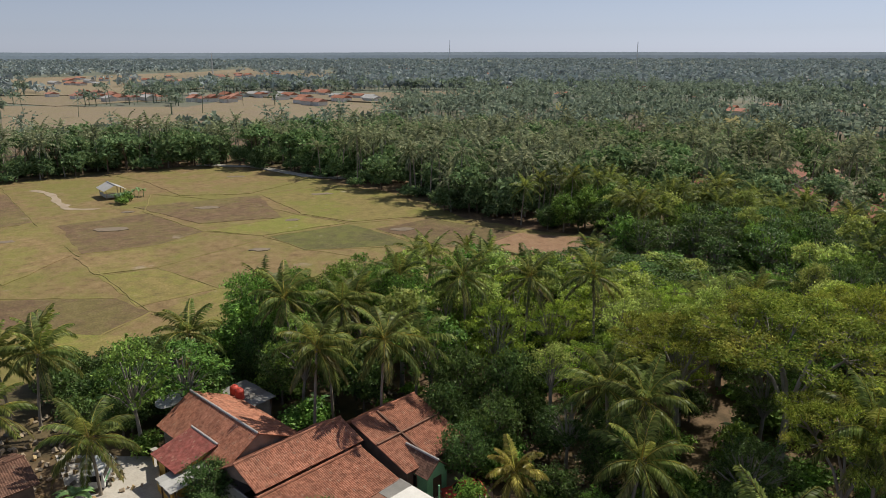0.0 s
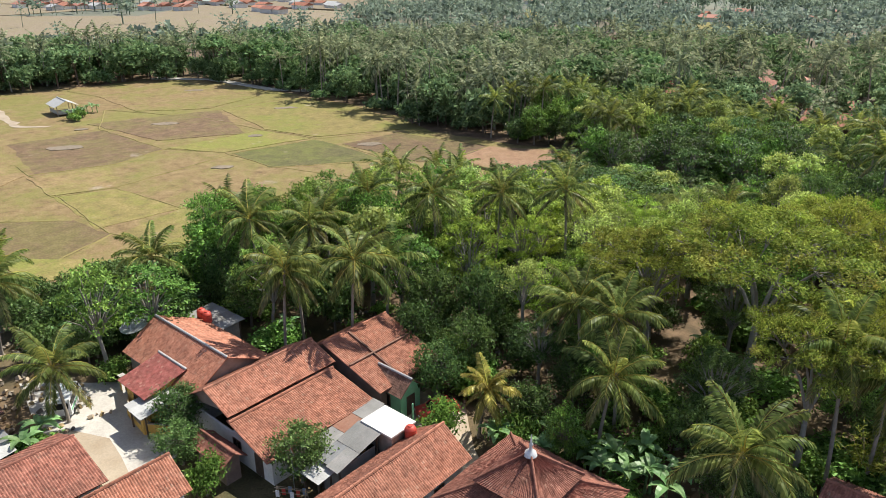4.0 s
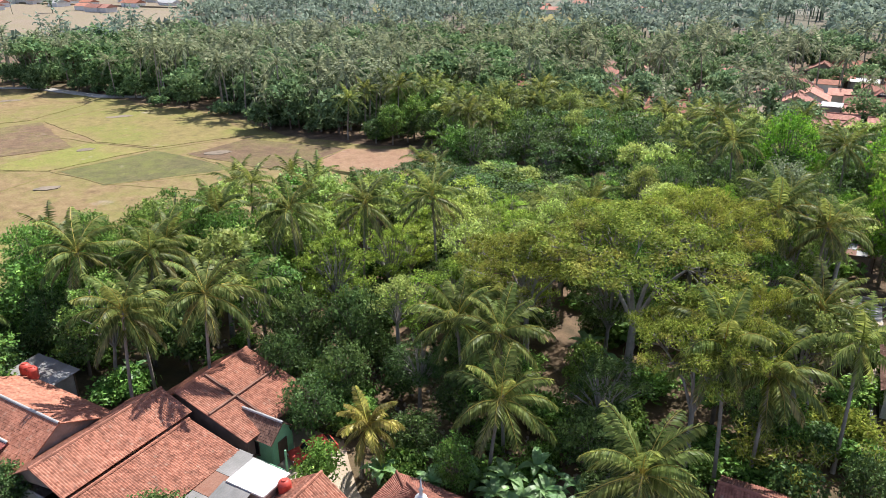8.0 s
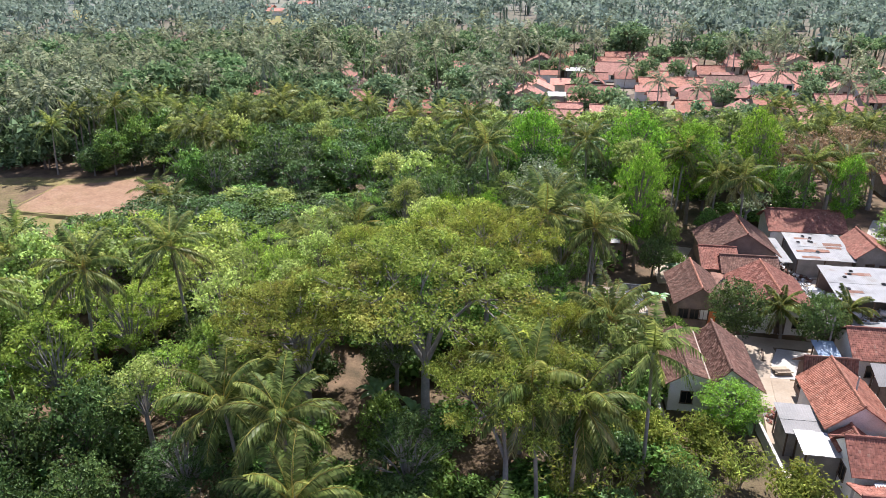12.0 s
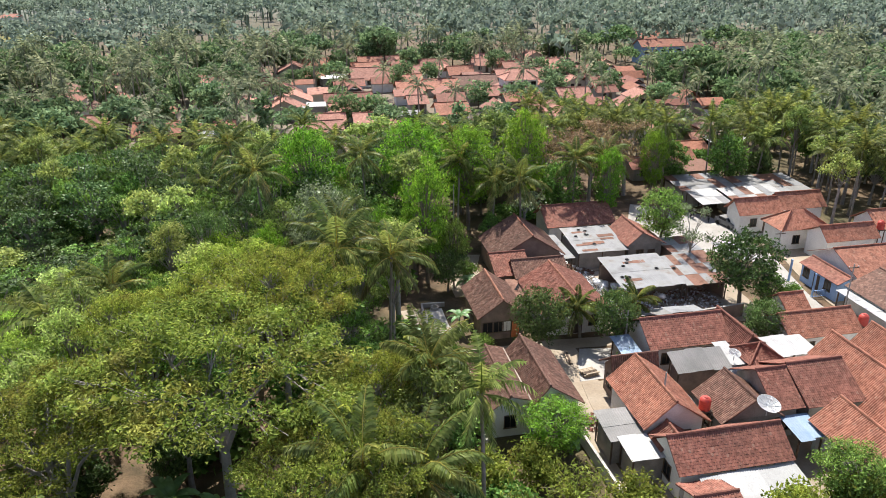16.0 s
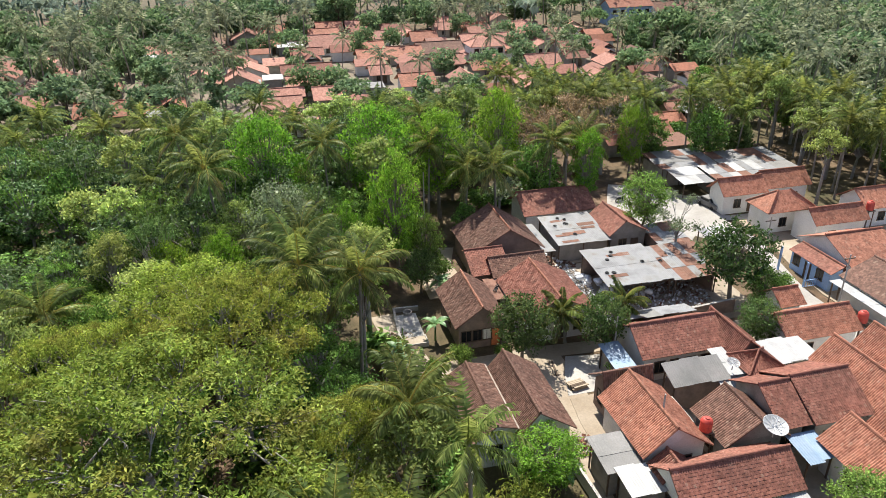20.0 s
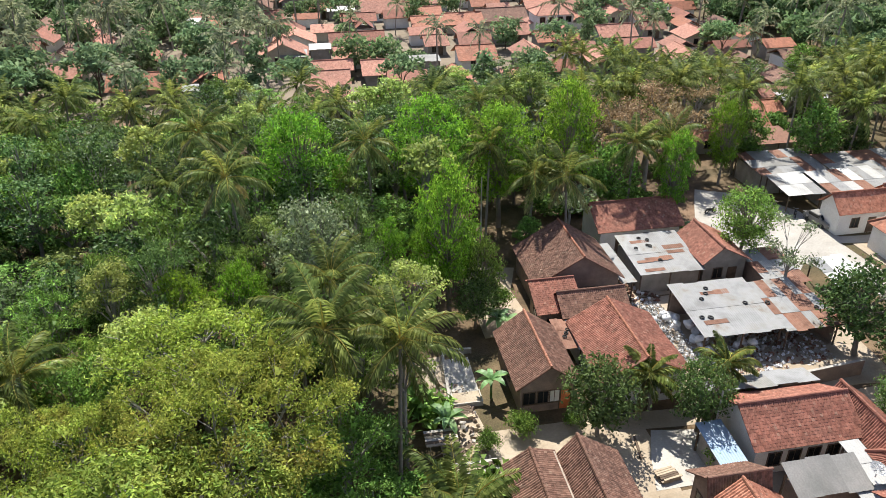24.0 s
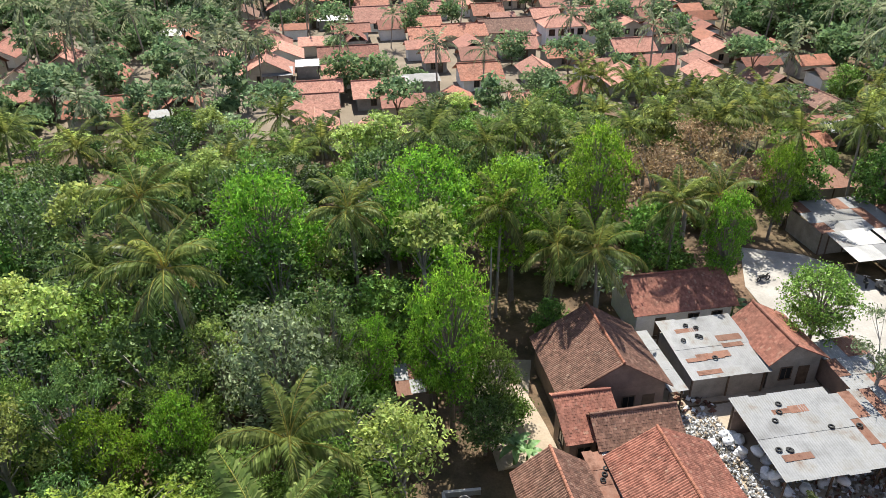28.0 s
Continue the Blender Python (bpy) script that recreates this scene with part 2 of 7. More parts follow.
leaf_dark = leaf_mat("leaf_dark", [(0.041, 0.08, 0.023), (0.076, 0.138, 0.039), (0.136, 0.215, 0.07)], gloss=0.14)
leaf_mid = leaf_mat("leaf_mid", [(0.067, 0.137, 0.029), (0.122, 0.23, 0.048), (0.206, 0.335, 0.082)], gloss=0.08, spread=0.46)
leaf_bright = leaf_mat("leaf_bright", [(0.074, 0.18, 0.02), (0.13, 0.275, 0.034), (0.204, 0.365, 0.056)], trans=0.34, vary=0.14, clump=0.42, gloss=0.08)
leaf_olive = leaf_mat("leaf_olive", [(0.112, 0.168, 0.031), (0.178, 0.238, 0.046), (0.262, 0.31, 0.07)], trans=0.3, vary=0.2, clump=0.55, blush=(0.31, 0.255, 0.07), gloss=0.04, size=0.7, spread=0.4)
leaf_fresh = leaf_mat("leaf_fresh", [(0.132, 0.218, 0.036), (0.206, 0.308, 0.056), (0.30, 0.392, 0.09)], trans=0.32, gloss=0.05, spread=0.4)
leaf_thin = leaf_mat("leaf_thin", [(0.165, 0.242, 0.066), (0.256, 0.342, 0.096), (0.365, 0.44, 0.15)], trans=0.34, gloss=0.08)
leaf_pale = leaf_mat("leaf_pale", [(0.11, 0.158, 0.078), (0.18, 0.24, 0.125), (0.27, 0.335, 0.19)])
leaf_dry = leaf_mat("leaf_dry", [(0.166, 0.124, 0.0604), (0.262, 0.207, 0.1), (0.359, 0.29, 0.16)])
frond_green = leaf_mat("frond_green", [(0.074, 0.108, 0.027), (0.128, 0.17, 0.042), (0.214, 0.248, 0.074)], trans=0.34, gloss=0.16, clump=0.3)
frond_old = leaf_mat("frond_old", [(0.12, 0.13, 0.042), (0.19, 0.19, 0.066), (0.27, 0.245, 0.1)], gloss=0.25)
frond_yellow = leaf_mat("frond_yellow", [(0.176, 0.187, 0.033), (0.264, 0.242, 0.055), (0.33, 0.286, 0.088)], gloss=0.25)
banana_leaf = leaf_mat("banana_leaf", [(0.0599, 0.133, 0.0432), (0.096, 0.184, 0.0648), (0.156, 0.245, 0.0972)], gloss=0.4)
# wood by range, paler and bluer outward: distance haze put into the colours
wood_near = leaf_mat("wood_near", [(0.076, 0.126, 0.054), (0.134, 0.208, 0.09), (0.22, 0.304, 0.146)], 0.32, world_patch=0.55, gloss=0.0)
wood_palm = leaf_mat("wood_palm", [(0.112, 0.138, 0.075), (0.185, 0.212, 0.118), (0.285, 0.302, 0.182)], 0.32, world_patch=0.5, gloss=0.0)
wood_mid_haze = leaf_mat("wood_mid_haze", [(0.114, 0.155, 0.109), (0.176, 0.226, 0.165), (0.258, 0.311, 0.233)], 0.3, world_patch=0.45, gloss=0.0)
wood_far_haze = leaf_mat("wood_far_haze", [(0.162, 0.209, 0.201), (0.218, 0.263, 0.259), (0.276, 0.317, 0.321)], 0.2, world_patch=0.25, gloss=0.0)

# ---- mesh helpers ----


def mesh_np(name, verts, quads, mats, index=None, uv=None, smooth=False):
    """A mesh from arrays; a quad whose last corner is -1 is a triangle."""
    verts, quads = np.asarray(verts, dtype=np.float32), np.asarray(quads, dtype=np.int32)
    me = bpy.data.meshes.new(name)
    tri = quads[:, 3] < 0
    tot = np.where(tri, 3, 4).astype(np.int32)
    start = np.concatenate(([0], np.cumsum(tot)[:-1])).astype(np.int32)
    loops = quads.ravel()[np.column_stack((np.ones((len(quads), 3), bool), ~tri)).ravel()]
    me.vertices.add(len(verts))
    me.vertices.foreach_set("co", verts.ravel())
    me.loops.add(len(loops))
    me.loops.foreach_set("vertex_index", loops)
    me.polygons.add(len(quads))
    me.polygons.foreach_set("loop_start", start)
    me.polygons.foreach_set("loop_total", tot)
    for m in mats:
        me.materials.append(m)
    if index is not None:
        me.polygons.foreach_set("material_index", np.asarray(index, dtype=np.int32))
    me.polygons.foreach_set("use_smooth", np.full(len(quads), smooth))
    if uv is not None:
        layer = me.uv_layers.new(name="UVMap")
        layer.data.foreach_set("uv", np.asarray(uv, dtype=np.float32)[loops].ravel())
    me.update(calc_edges=True)
    return me


class Geo:
    """Collects pieces of geometry into one mesh."""

    def __init__(self):
        self.v, self.q, self.n = [], [], 0

    def add(self, v, q):
        v, q = np.asarray(v, float).reshape(-1, 3), np.asarray(q, int).reshape(-1, 4)
        self.v.append(v)
        self.q.append(np.where(q >= 0, q + self.n, -1))
        self.n += len(v)
        return self

    def box(self, x0, x1, y0, y1, z0, z1):
        v = [(x, y, z) for z in (z0, z1) for x, y in ((x0, y0), (x1, y0), (x1, y1), (x0, y1))]
        return self.add(v, [(3, 2, 1, 0), (4, 5, 6, 7), (0, 1, 5, 4), (1, 2, 6, 5), (2, 3, 7, 6), (3, 0, 4, 7)])

    def beam(self, a, b, w, h=None):
        """A square bar from a to b."""
        a, b = Vector(a), Vector(b)
        d = (b - a).normalized()
        s = d.cross(Vector((0, 0, 1)) if abs(d.z) < 0.9 else Vector((1, 0, 0))).normalized()
        u = s.cross(d)
        h = h or w
        v = [p + s * (sx * w / 2) + u * (su * h / 2) for p in (a, b) for sx, su in ((-1, -1), (1, -1), (1, 1), (-1, 1))]
        return self.add([tuple(p) for p in v], [(3, 2, 1, 0), (4, 5, 6, 7), (0, 1, 5, 4), (1, 2, 6, 5), (2, 3, 7, 6), (3, 0, 4, 7)])

    def tube(self, pts, radii, sides=6, cap=True):
        pts = [Vector(p) for p in pts]
        rings = []
        for i, p in enumerate(pts):
            d = (pts[min(i + 1, len(pts) - 1)] - pts[max(i - 1, 0)]).normalized()
            s = d.cross(Vector((0.3, 1, 0.1))).normalized()
            u = d.cross(s)
            rings += [tuple(p + (s * math.cos(a) + u * math.sin(a)) * radii[i]) for a in (2 * math.pi * k / sides for k in range(sides))]
        q = [(i * sides + k, i * sides + (k + 1) % sides, (i + 1) * sides + (k + 1) % sides, (i + 1) * sides + k)
             for i in range(len(pts) - 1) for k in range(sides)]
        if cap:
            e = (len(pts) - 1) * sides
            q += [(e, e + k, e + k + 1, -1) for k in range(1, sides - 1)]
        return self.add(rings, q)

    def lathe(self, profile, sides=16, at=(0, 0, 0)):
        v = [(at[0] + r * math.cos(2 * math.pi * k / sides), at[1] + r * math.sin(2 * math.pi * k / sides), at[2] + z) for r, z in profile for k in range(sides)]
        q = [(i * sides + k, i * sides + (k + 1) % sides, (i + 1) * sides + (k + 1) % sides, (i + 1) * sides + k)
             for i in range(len(profile) - 1) for k in range(sides)]
        return self.add(v, q)

    def arrays(self):
        return np.concatenate(self.v), np.concatenate(self.q)

    def mesh(self, name, mat, smooth=False):
        v, q = self.arrays()
        return mesh_np(name, v, q, [mat], smooth=smooth)


def part(name, geo, mat, parent=None, label="", smooth=False):
    """One mesh object, under a thing or a part; geo: a Geo or a ready mesh."""
    ob = new(name, geo.mesh(name, mat, smooth) if isinstance(geo, Geo) else geo)
    if parent is not None:
        ob.parent = parent
    return tagged(ob, label)


def thing(name, label, category, at=(0, 0, 0), group="", kind="", rz=0.0):
    ob = new(name)
    ob.empty_display_size = 0.2
    ob.matrix_basis = pose(*at, 0, 0, rz)
    return tagged(ob, label, category, group, kind)


def inside(poly, x, y):
    hit = False
    for (x0, y0), (x1, y1) in zip(poly, poly[1:] + poly[:1]):
        if (y0 > y) != (y1 > y) and x < (x1 - x0) * (y - y0) / (y1 - y0) + x0:
            hit = not hit
    return hit


# ---- ground, fields, roads ----
def ground_mat():
    m, nt, b = node_mat("earth", 0.95)
    co = coords(nt)
    n1, n2, n3 = noise_node(nt, co, 0.02, 4), noise_node(nt, co, 0.35, 5), noise_node(nt, co, 5.0, 4)
    soil = ramp(nt, n2, [(0.3, (0.06, 0.04, 0.026)), (0.5, (0.13, 0.082, 0.051)), (0.7, (0.215, 0.138, 0.088))])
    weeds = ramp(nt, n3, [(0.3, (0.02, 0.035, 0.01)), (0.7, (0.06, 0.085, 0.025))])
    cl = nt.nodes.new("ShaderNodeClamp")
    link(nt, span(nt, n1, -0.9, 1.4), cl.inputs[0])
    col = mixc(nt, cl.outputs[0], soil, weeds)
    ln = nt.nodes.new("ShaderNodeVectorMath")       # out on the plain a patchwork of grass and gardens, distance haze painted in
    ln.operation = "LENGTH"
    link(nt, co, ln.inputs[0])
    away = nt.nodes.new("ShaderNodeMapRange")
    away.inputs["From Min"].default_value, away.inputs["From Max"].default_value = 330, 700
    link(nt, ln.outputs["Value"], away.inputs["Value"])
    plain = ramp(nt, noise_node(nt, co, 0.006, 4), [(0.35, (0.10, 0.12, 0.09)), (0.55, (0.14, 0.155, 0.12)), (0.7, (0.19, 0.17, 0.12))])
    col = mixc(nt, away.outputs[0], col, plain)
    link(nt, hsv(nt, col, val=span(nt, n3, 0.7, 1.3)), b.inputs["Base Color"])
    bump(nt, b, n3, 0.6, 0.1)
    return m


def field_mat(name, cols, green, rows_on=0.0):
    """Stubble field: straw, green regrowth, bare patches."""
    m, nt, b = node_mat(name, 0.95)
    co = coords(nt)
    n1, n2, n3, n4 = noise_node(nt, co, 0.045, 7, 0.78), noise_node(nt, co, 0.4, 5, 0.7), noise_node(nt, co, 3.0, 4), noise_node(nt, co, 0.13, 3)
    col = ramp(nt, n2, [(0.3 + 0.4 * i / (len(cols) - 1), c) for i, c in enumerate(cols)])
    g = ramp(nt, n1, [(0.44, (0, 0, 0)), (0.58, (1, 1, 1))])
    col = mixc(nt, math_node(nt, "MULTIPLY", g, green), col, (0.15, 0.17, 0.03))
    bare = ramp(nt, n4, [(0.66, (0, 0, 0)), (0.74, (1, 1, 1))])
    col = mixc(nt, math_node(nt, "MULTIPLY", bare, 0.55), col, (0.29, 0.24, 0.19))
    link(nt, hsv(nt, col, val=math_node(nt, "MULTIPLY", span(nt, n3, 0.4, 1.6), span(nt, obj_rand(nt), 0.92, 1.1))), b.inputs["Base Color"])
    bump(nt, b, n3, 0.7, 0.12)
    return m


earth = ground_mat()
straw = field_mat("straw", [(0.13, 0.088, 0.041), (0.205, 0.144, 0.067), (0.26, 0.19, 0.093)], 0.55)
straw_green = field_mat("straw_green", [(0.125, 0.098, 0.04), (0.185, 0.15, 0.052), (0.24, 0.188, 0.074)], 0.72)
straw_brown = field_mat("straw_brown", [(0.085, 0.055, 0.032), (0.13, 0.085, 0.048), (0.17, 0.115, 0.068)], 0.3)
crop_dark = field_mat("crop_dark", [(0.0562, 0.0562, 0.0225), (0.09, 0.0825, 0.0338), (0.128, 0.112, 0.045)], 0.4)
mud = field_mat("mud", [(0.169, 0.0975, 0.0585), (0.215, 0.13, 0.078), (0.247, 0.163, 0.104)], 0.15)
# straw of the distant fields, dulled by haze mixed into its colour
far_straw_haze = field_mat("far_straw_haze", [(0.165, 0.128, 0.085), (0.20, 0.16, 0.11), (0.22, 0.18, 0.125)], 0.15)


def ground_sheet():
    rings = [0, 30, 70, 130, 220, 400, 700, 1200, 2200, 3600, 4800]
    n = 48
    v, q = [(0, 0, 0)], []
    for r in rings[1:]:
        v += [(r * math.cos(2 * math.pi * k / n), r * math.sin(2 * math.pi * k / n), 0) for k in range(n)]
    q += [(0, 1 + k, 1 + (k + 1) % n, -1) for k in range(n)]
    for i in range(len(rings) - 2):
        a, b = 1 + i * n, 1 + (i + 1) * n
        q += [(a + k, b + k, b + (k + 1) % n, a + (k + 1) % n) for k in range(n)]
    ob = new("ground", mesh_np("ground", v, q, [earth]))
    return tagged(ob, "bare brown earth with weeds and leaf litter", "ground", kind="structure")


ground_sheet()


def flat_poly(name, pts, z, mat, label, category, edge=0.0):
    """A flat patch with a thin rim, laid on the ground; its outline is broken up a little."""
    rnd = random.Random(len(pts) * 7 + int(pts[0][0] * 3))
    out = []
    for (x0, y0), (x1, y1) in zip(pts, pts[1:] + pts[:1]):
        n = max(1, int(math.hypot(x1 - x0, y1 - y0) / 3)) if edge else 1
        for k in range(n):
            f = k / n
            out.append((x0 + (x1 - x0) * f + rnd.uniform(-edge, edge), y0 + (y1 - y0) * f + rnd.uniform(-edge, edge)))
    bm = bmesh.new()
    top = bm.faces.new([bm.verts.new((x, y, z)) for x, y in out])
    ext = bmesh.ops.extrude_face_region(bm, geom=[top])
    for e in ext["geom"]:
        if isinstance(e, bmesh.types.BMVert):
            e.co.z = z - 0.05 if z < 0.06 else 0.0
    bmesh.ops.recalc_face_normals(bm, faces=bm.faces)
    me = bpy.data.meshes.new(name)
    bm.to_mesh(me)
    bm.free()
    me.materials.append(mat)
    return tagged(new(name, me), label, category, kind="structure")


FIELD = [(-260, 20), (-259, 66), (-250, 98), (-246, 130), (-228, 140), (-196, 142), (-170, 141), (-147, 143), (-133, 137), (-116, 131), (-97, 133),
         (-80, 137), (-72, 128), (-70, 118), (-67, 105), (-68, 94), (-74, 85), (-80, 76), (-85, 66), (-87, 54), (-89, 38), (-95, 22), (-97, 8), (-180, -30)]
flat_poly("field_stubble", FIELD, 0.02, straw, "harvested rice field of dry straw with green regrowth", "field", 0.5)
# parcels of the field, each its own tone
parcel_z = []


def parcel(m, *pts):
    lab = {"straw_brown": "brown mown parcel of the rice field", "crop_dark": "dark parcel of low crop in rows", "mud": "bare reddish mud parcel"}.get(m.name, "straw parcel with green regrowth")
    parcel_z.append(0.045 + 0.006 * len(parcel_z))
    flat_poly("parcel", list(pts), parcel_z[-1], m, lab, "field parcel", 0.4)


parcel(straw_brown, (-182, 58), (-180, 79), (-151, 79), (-147, 66), (-152, 52))
parcel(crop_dark, (-136, 87), (-132, 107), (-107, 105), (-121, 85))
parcel(straw_brown, (-133, 30), (-119, 45), (-108, 46), (-103, 35), (-118, 24))
parcel(straw_green, (-134, 48), (-130, 58), (-111, 60), (-112, 46))
parcel(straw_green, (-107, 46), (-111, 60), (-97, 66), (-96, 48))
parcel(mud, (-97, 128), (-81, 136), (-73, 127), (-75, 113), (-96, 115))
parcel(straw_brown, (-124, 108), (-100, 108), (-96, 114), (-97, 128), (-122, 124))
parcel(straw_brown, (-235, 62), (-190, 55), (-188, 30), (-230, 30))
parcel(straw_brown, (-190, 80), (-160, 82), (-150, 100), (-180, 112))
parcel(straw_green, (-151, 80), (-138, 86), (-134, 107), (-150, 104))
parcel(straw_green, (-180, 113), (-150, 106), (-134, 109), (-124, 128), (-150, 140), (-178, 138))
parcel(straw, (-228, 100), (-196, 96), (-184, 112), (-190, 132), (-226, 134))
parcel(straw, (-150, 50), (-135, 48), (-131, 59), (-146, 64))
parcel(straw_green, (-125, 22), (-98, 24), (-96, 44), (-104, 36))
parcel(straw, (-185, 56), (-152, 50), (-140, 34), (-180, 34))


# bare scorched patches left by straw fires
ash = surface("ash", [(0.13, 0.10, 0.065), (0.19, 0.155, 0.115), (0.10, 0.085, 0.06)], 0.6, 4, 0.95)
for px, py, pa, pb in ((-169, 65, 4, 2), (-175, 93, 3.5, 1.6), (-168, 126, 3.5, 1.6), (-128, 79, 2.6, 1.2), (-146, 100, 2.2, 1.2), (-119, 112, 3, 1.6), (-185, 76, 2, 1), (-214, 125, 3.5, 1.2), (-174, 44, 2.5, 1.2)):
    flat_poly("bare_patch", [(px + .75 * pa * math.cos(k * .7) * (.8 + .2 * math.sin(k * 5 + px)) - .7 * pb * math.sin(k * .7), py + pb * math.sin(k * .7) * (.8 + .3 * math.cos(k * 3 + py)) + .7 * pa * math.cos(k * .7)) for k in range(9)],
              0.16, ash, "pale bare patch of burnt straw in the field", "bare patch", 0.25)


def bund(pts, w=0.45, h=0.13):
    g = Geo()
    rnd = random.Random(int(pts[0][0]))
    fine = []
    for (x0, y0), (x1, y1) in zip(pts, pts[1:]):
        n = max(1, int(math.hypot(x1 - x0, y1 - y0) / 2.5))
        fine += [(x0 + (x1 - x0) * k / n + rnd.uniform(-.25, .25), y0 + (y1 - y0) * k / n + rnd.uniform(-.25, .25)) for k in range(n)]
    fine.append(pts[-1])
    v, q = [], []
    for i, (x, y) in enumerate(fine):
        a, b = fine[max(0, i - 1)], fine[min(len(fine) - 1, i + 1)]
        d = math.hypot(b[0] - a[0], b[1] - a[1]) or 1
        nx, ny = -(b[1] - a[1]) / d, (b[0] - a[0]) / d
        hh = h * rnd.uniform(0.7, 1.2)
        v += [(x - nx * w / 2, y - ny * w / 2, 0), (x - nx * w / 6, y - ny * w / 6, hh), (x + nx * w / 6, y + ny * w / 6, hh), (x + nx * w / 2, y + ny * w / 2, 0)]
    for i in range(len(fine) - 1):
        q += [(4 * i + k, 4 * i + 4 + k, 4 * i + 5 + k, 4 * i + 1 + k) for k in range(3)]
    g.add(v, q)
    return tagged(part("field_bund", g, bund_mat), "low earth bund with rough grass", "field bund", "bunds in the rice field", "structure")


bund_mat = surface("bund_earth", [(0.13, 0.11, 0.04), (0.20, 0.165, 0.06), (0.16, 0.13, 0.055)], 0.4, 4, 0.95, 0, 0.6)
bund([(-258, 66), (-235, 62), (-190, 55), (-152, 51), (-109, 46), (-95, 50)])
bund([(-203, 115), (-204, 91), (-182, 79)])
bund([(-204, 92), (-176, 103), (-150, 105), (-133, 108)])
bund([(-183, 79), (-151, 79), (-138, 86), (-121, 86), (-100, 92), (-85, 96)])
bund([(-152, 51), (-147, 66), (-151, 79), (-150, 105), (-150, 141)])
bund([(-134, 48), (-131, 58), (-136, 87), (-132, 108), (-124, 127), (-118, 131)])
bund([(-131, 58), (-111, 60), (-94, 66)])
bund([(-97, 130), (-97, 114), (-76, 112)])
bund([(-97, 114), (-106, 104), (-120, 86)])
bund([(-119, 45), (-134, 30), (-150, 0)])
bund([(-108, 46), (-103, 35), (-96, 28)])
bund([(-190, 55), (-189, 20)])
bund([(-226, 134), (-228, 100), (-244, 98)])
bund([(-180, 138), (-180, 112)])
bund([(-124, 108), (-107, 105)])
bund([(-97, 128), (-125, 124)])
bund([(-96, 114), (-79, 112)], 1.2, 0.5)
track = [(-237 + 2.6 * k, 69.5 + 1.6 * math.sin(k * .42), 1.1 + .35 * math.sin(k * 1.7)) for k in range(13)] + [(-205.5 + 1.5 * k, 67.5 - 2.2 * math.sin(k * .5) + .55 * k, 1.0) for k in range(1, 8)]
flat_poly("farm_track", [(x, y - w) for x, y, w in track] + [(x, y + w) for x, y, w in reversed(track)], 0.06, dirt_pale, "pale worn dirt track across the stubble", "track", 0.15)
flat_poly("canal_bank", [(-247, 131), (-228, 143), (-198, 143.5), (-185, 150), (-184, 147.5), (-197, 140.5), (-229, 140), (-246, 128)], 0.3, concrete, "pale concrete bank of a ditch at the field edge", "canal bank", 0.2)

# fields far behind the tree belt
FAR_FIELDS = []


def far_field(m, *pts):
    flat_poly("far_field", list(pts), 0.06 + 0.12 * len(FAR_FIELDS), m, "distant dry rice field", "field")
    FAR_FIELDS.append(list(pts))


far_field(far_straw_haze, (-372, 101), (-650, 177), (-529, 271), (-610, 377), (-445, 400), (-300, 270), (-318, 183))
far_field(far_straw_haze, (-1106, 306), (-886, 435), (-1067, 705), (-1810, 1124), (-1513, 811), (-1354, 376))
far_field(far_straw_haze, (-899, 594), (-897, 715), (-1285, 1009), (-1215, 791))
far_field(far_straw_haze, (-687, 188), (-610, 205), (-621, 320), (-771, 256), (-787, 216))
far_field(straw_green, (-211, 491), (-171, 528), (-137, 421), (-165, 395))
far_field(straw_green, (-345, 501), (-328, 517), (-282, 446), (-297, 432))
far_field(far_straw_haze, (-1148, 317), (-1050, 405), (-776, 400), (-740, 284), (-808, 222))
far_field(far_straw_haze, (-1427, 764), (-1313, 985), (-880, 700), (-776, 400), (-1000, 420))
far_field(far_straw_haze, (-322, 986), (-231, 1068), (-187, 870), (-269, 826))
far_field(far_straw_haze, (-610, 377), (-560, 520), (-500, 640), (-420, 560), (-382, 333), (-445, 400))

# yards, lanes and the open place
ROAD_POLYS = []


def paved(m, label, cat, *pts):
    flat_poly(cat, list(pts), 0.03 + 0.006 * len(ROAD_POLYS), m, label, cat, 0.15)
    ROAD_POLYS.append(list(pts))


paved(dirt_pale, "pale trodden lane between the houses", "lane", (11.0, 58), (12.6, 58), (12.9, 66), (12.9, 68.5), (13.8, 71.8), (15.4, 75), (16.4, 80), (16.5, 86.5), (23, 86), (23, 88), (14, 88.6), (3.5, 88.3), (1.5, 99), (-1, 99), (-0.5, 84), (2.6, 83), (2.6, 71), (3.2, 71), (3.2, 83.6), (11, 84), (13.2, 81), (12.3, 74.3), (11.9, 70), (11.0, 62))
paved(concrete, "pale concrete road and open yard", "road", (41.5, 104.5), (45.5, 108.5), (49.5, 103), (48.2, 95), (46.0, 89), (47, 80), (47.6, 66), (50.4, 66), (50, 80), (49.4, 90), (51, 97), (53.2, 105), (52.6, 112), (66, 110), (66, 113), (53.5, 113.5), (53, 121), (49, 127), (43, 130), (39, 122), (38, 113))
paved(concrete, "worn concrete yard between the houses", "yard", (14.6, 80), (16.7, 86.0), (21.0, 85.6), (18.9, 80.2))
paved(dirt_pale, "trodden sandy yard behind the houses", "yard", (6.2, 101), (11.5, 101.5), (10.8, 109), (12.4, 114), (6.5, 115))
paved(concrete, "pale concrete driveway", "driveway", (-74, 20), (-66, 27.5), (-56.6, 25.2), (-52.5, 27.5), (-50.5, 22.4), (-50, 20), (-53, 18.8), (-58.5, 19.6), (-64, 18))
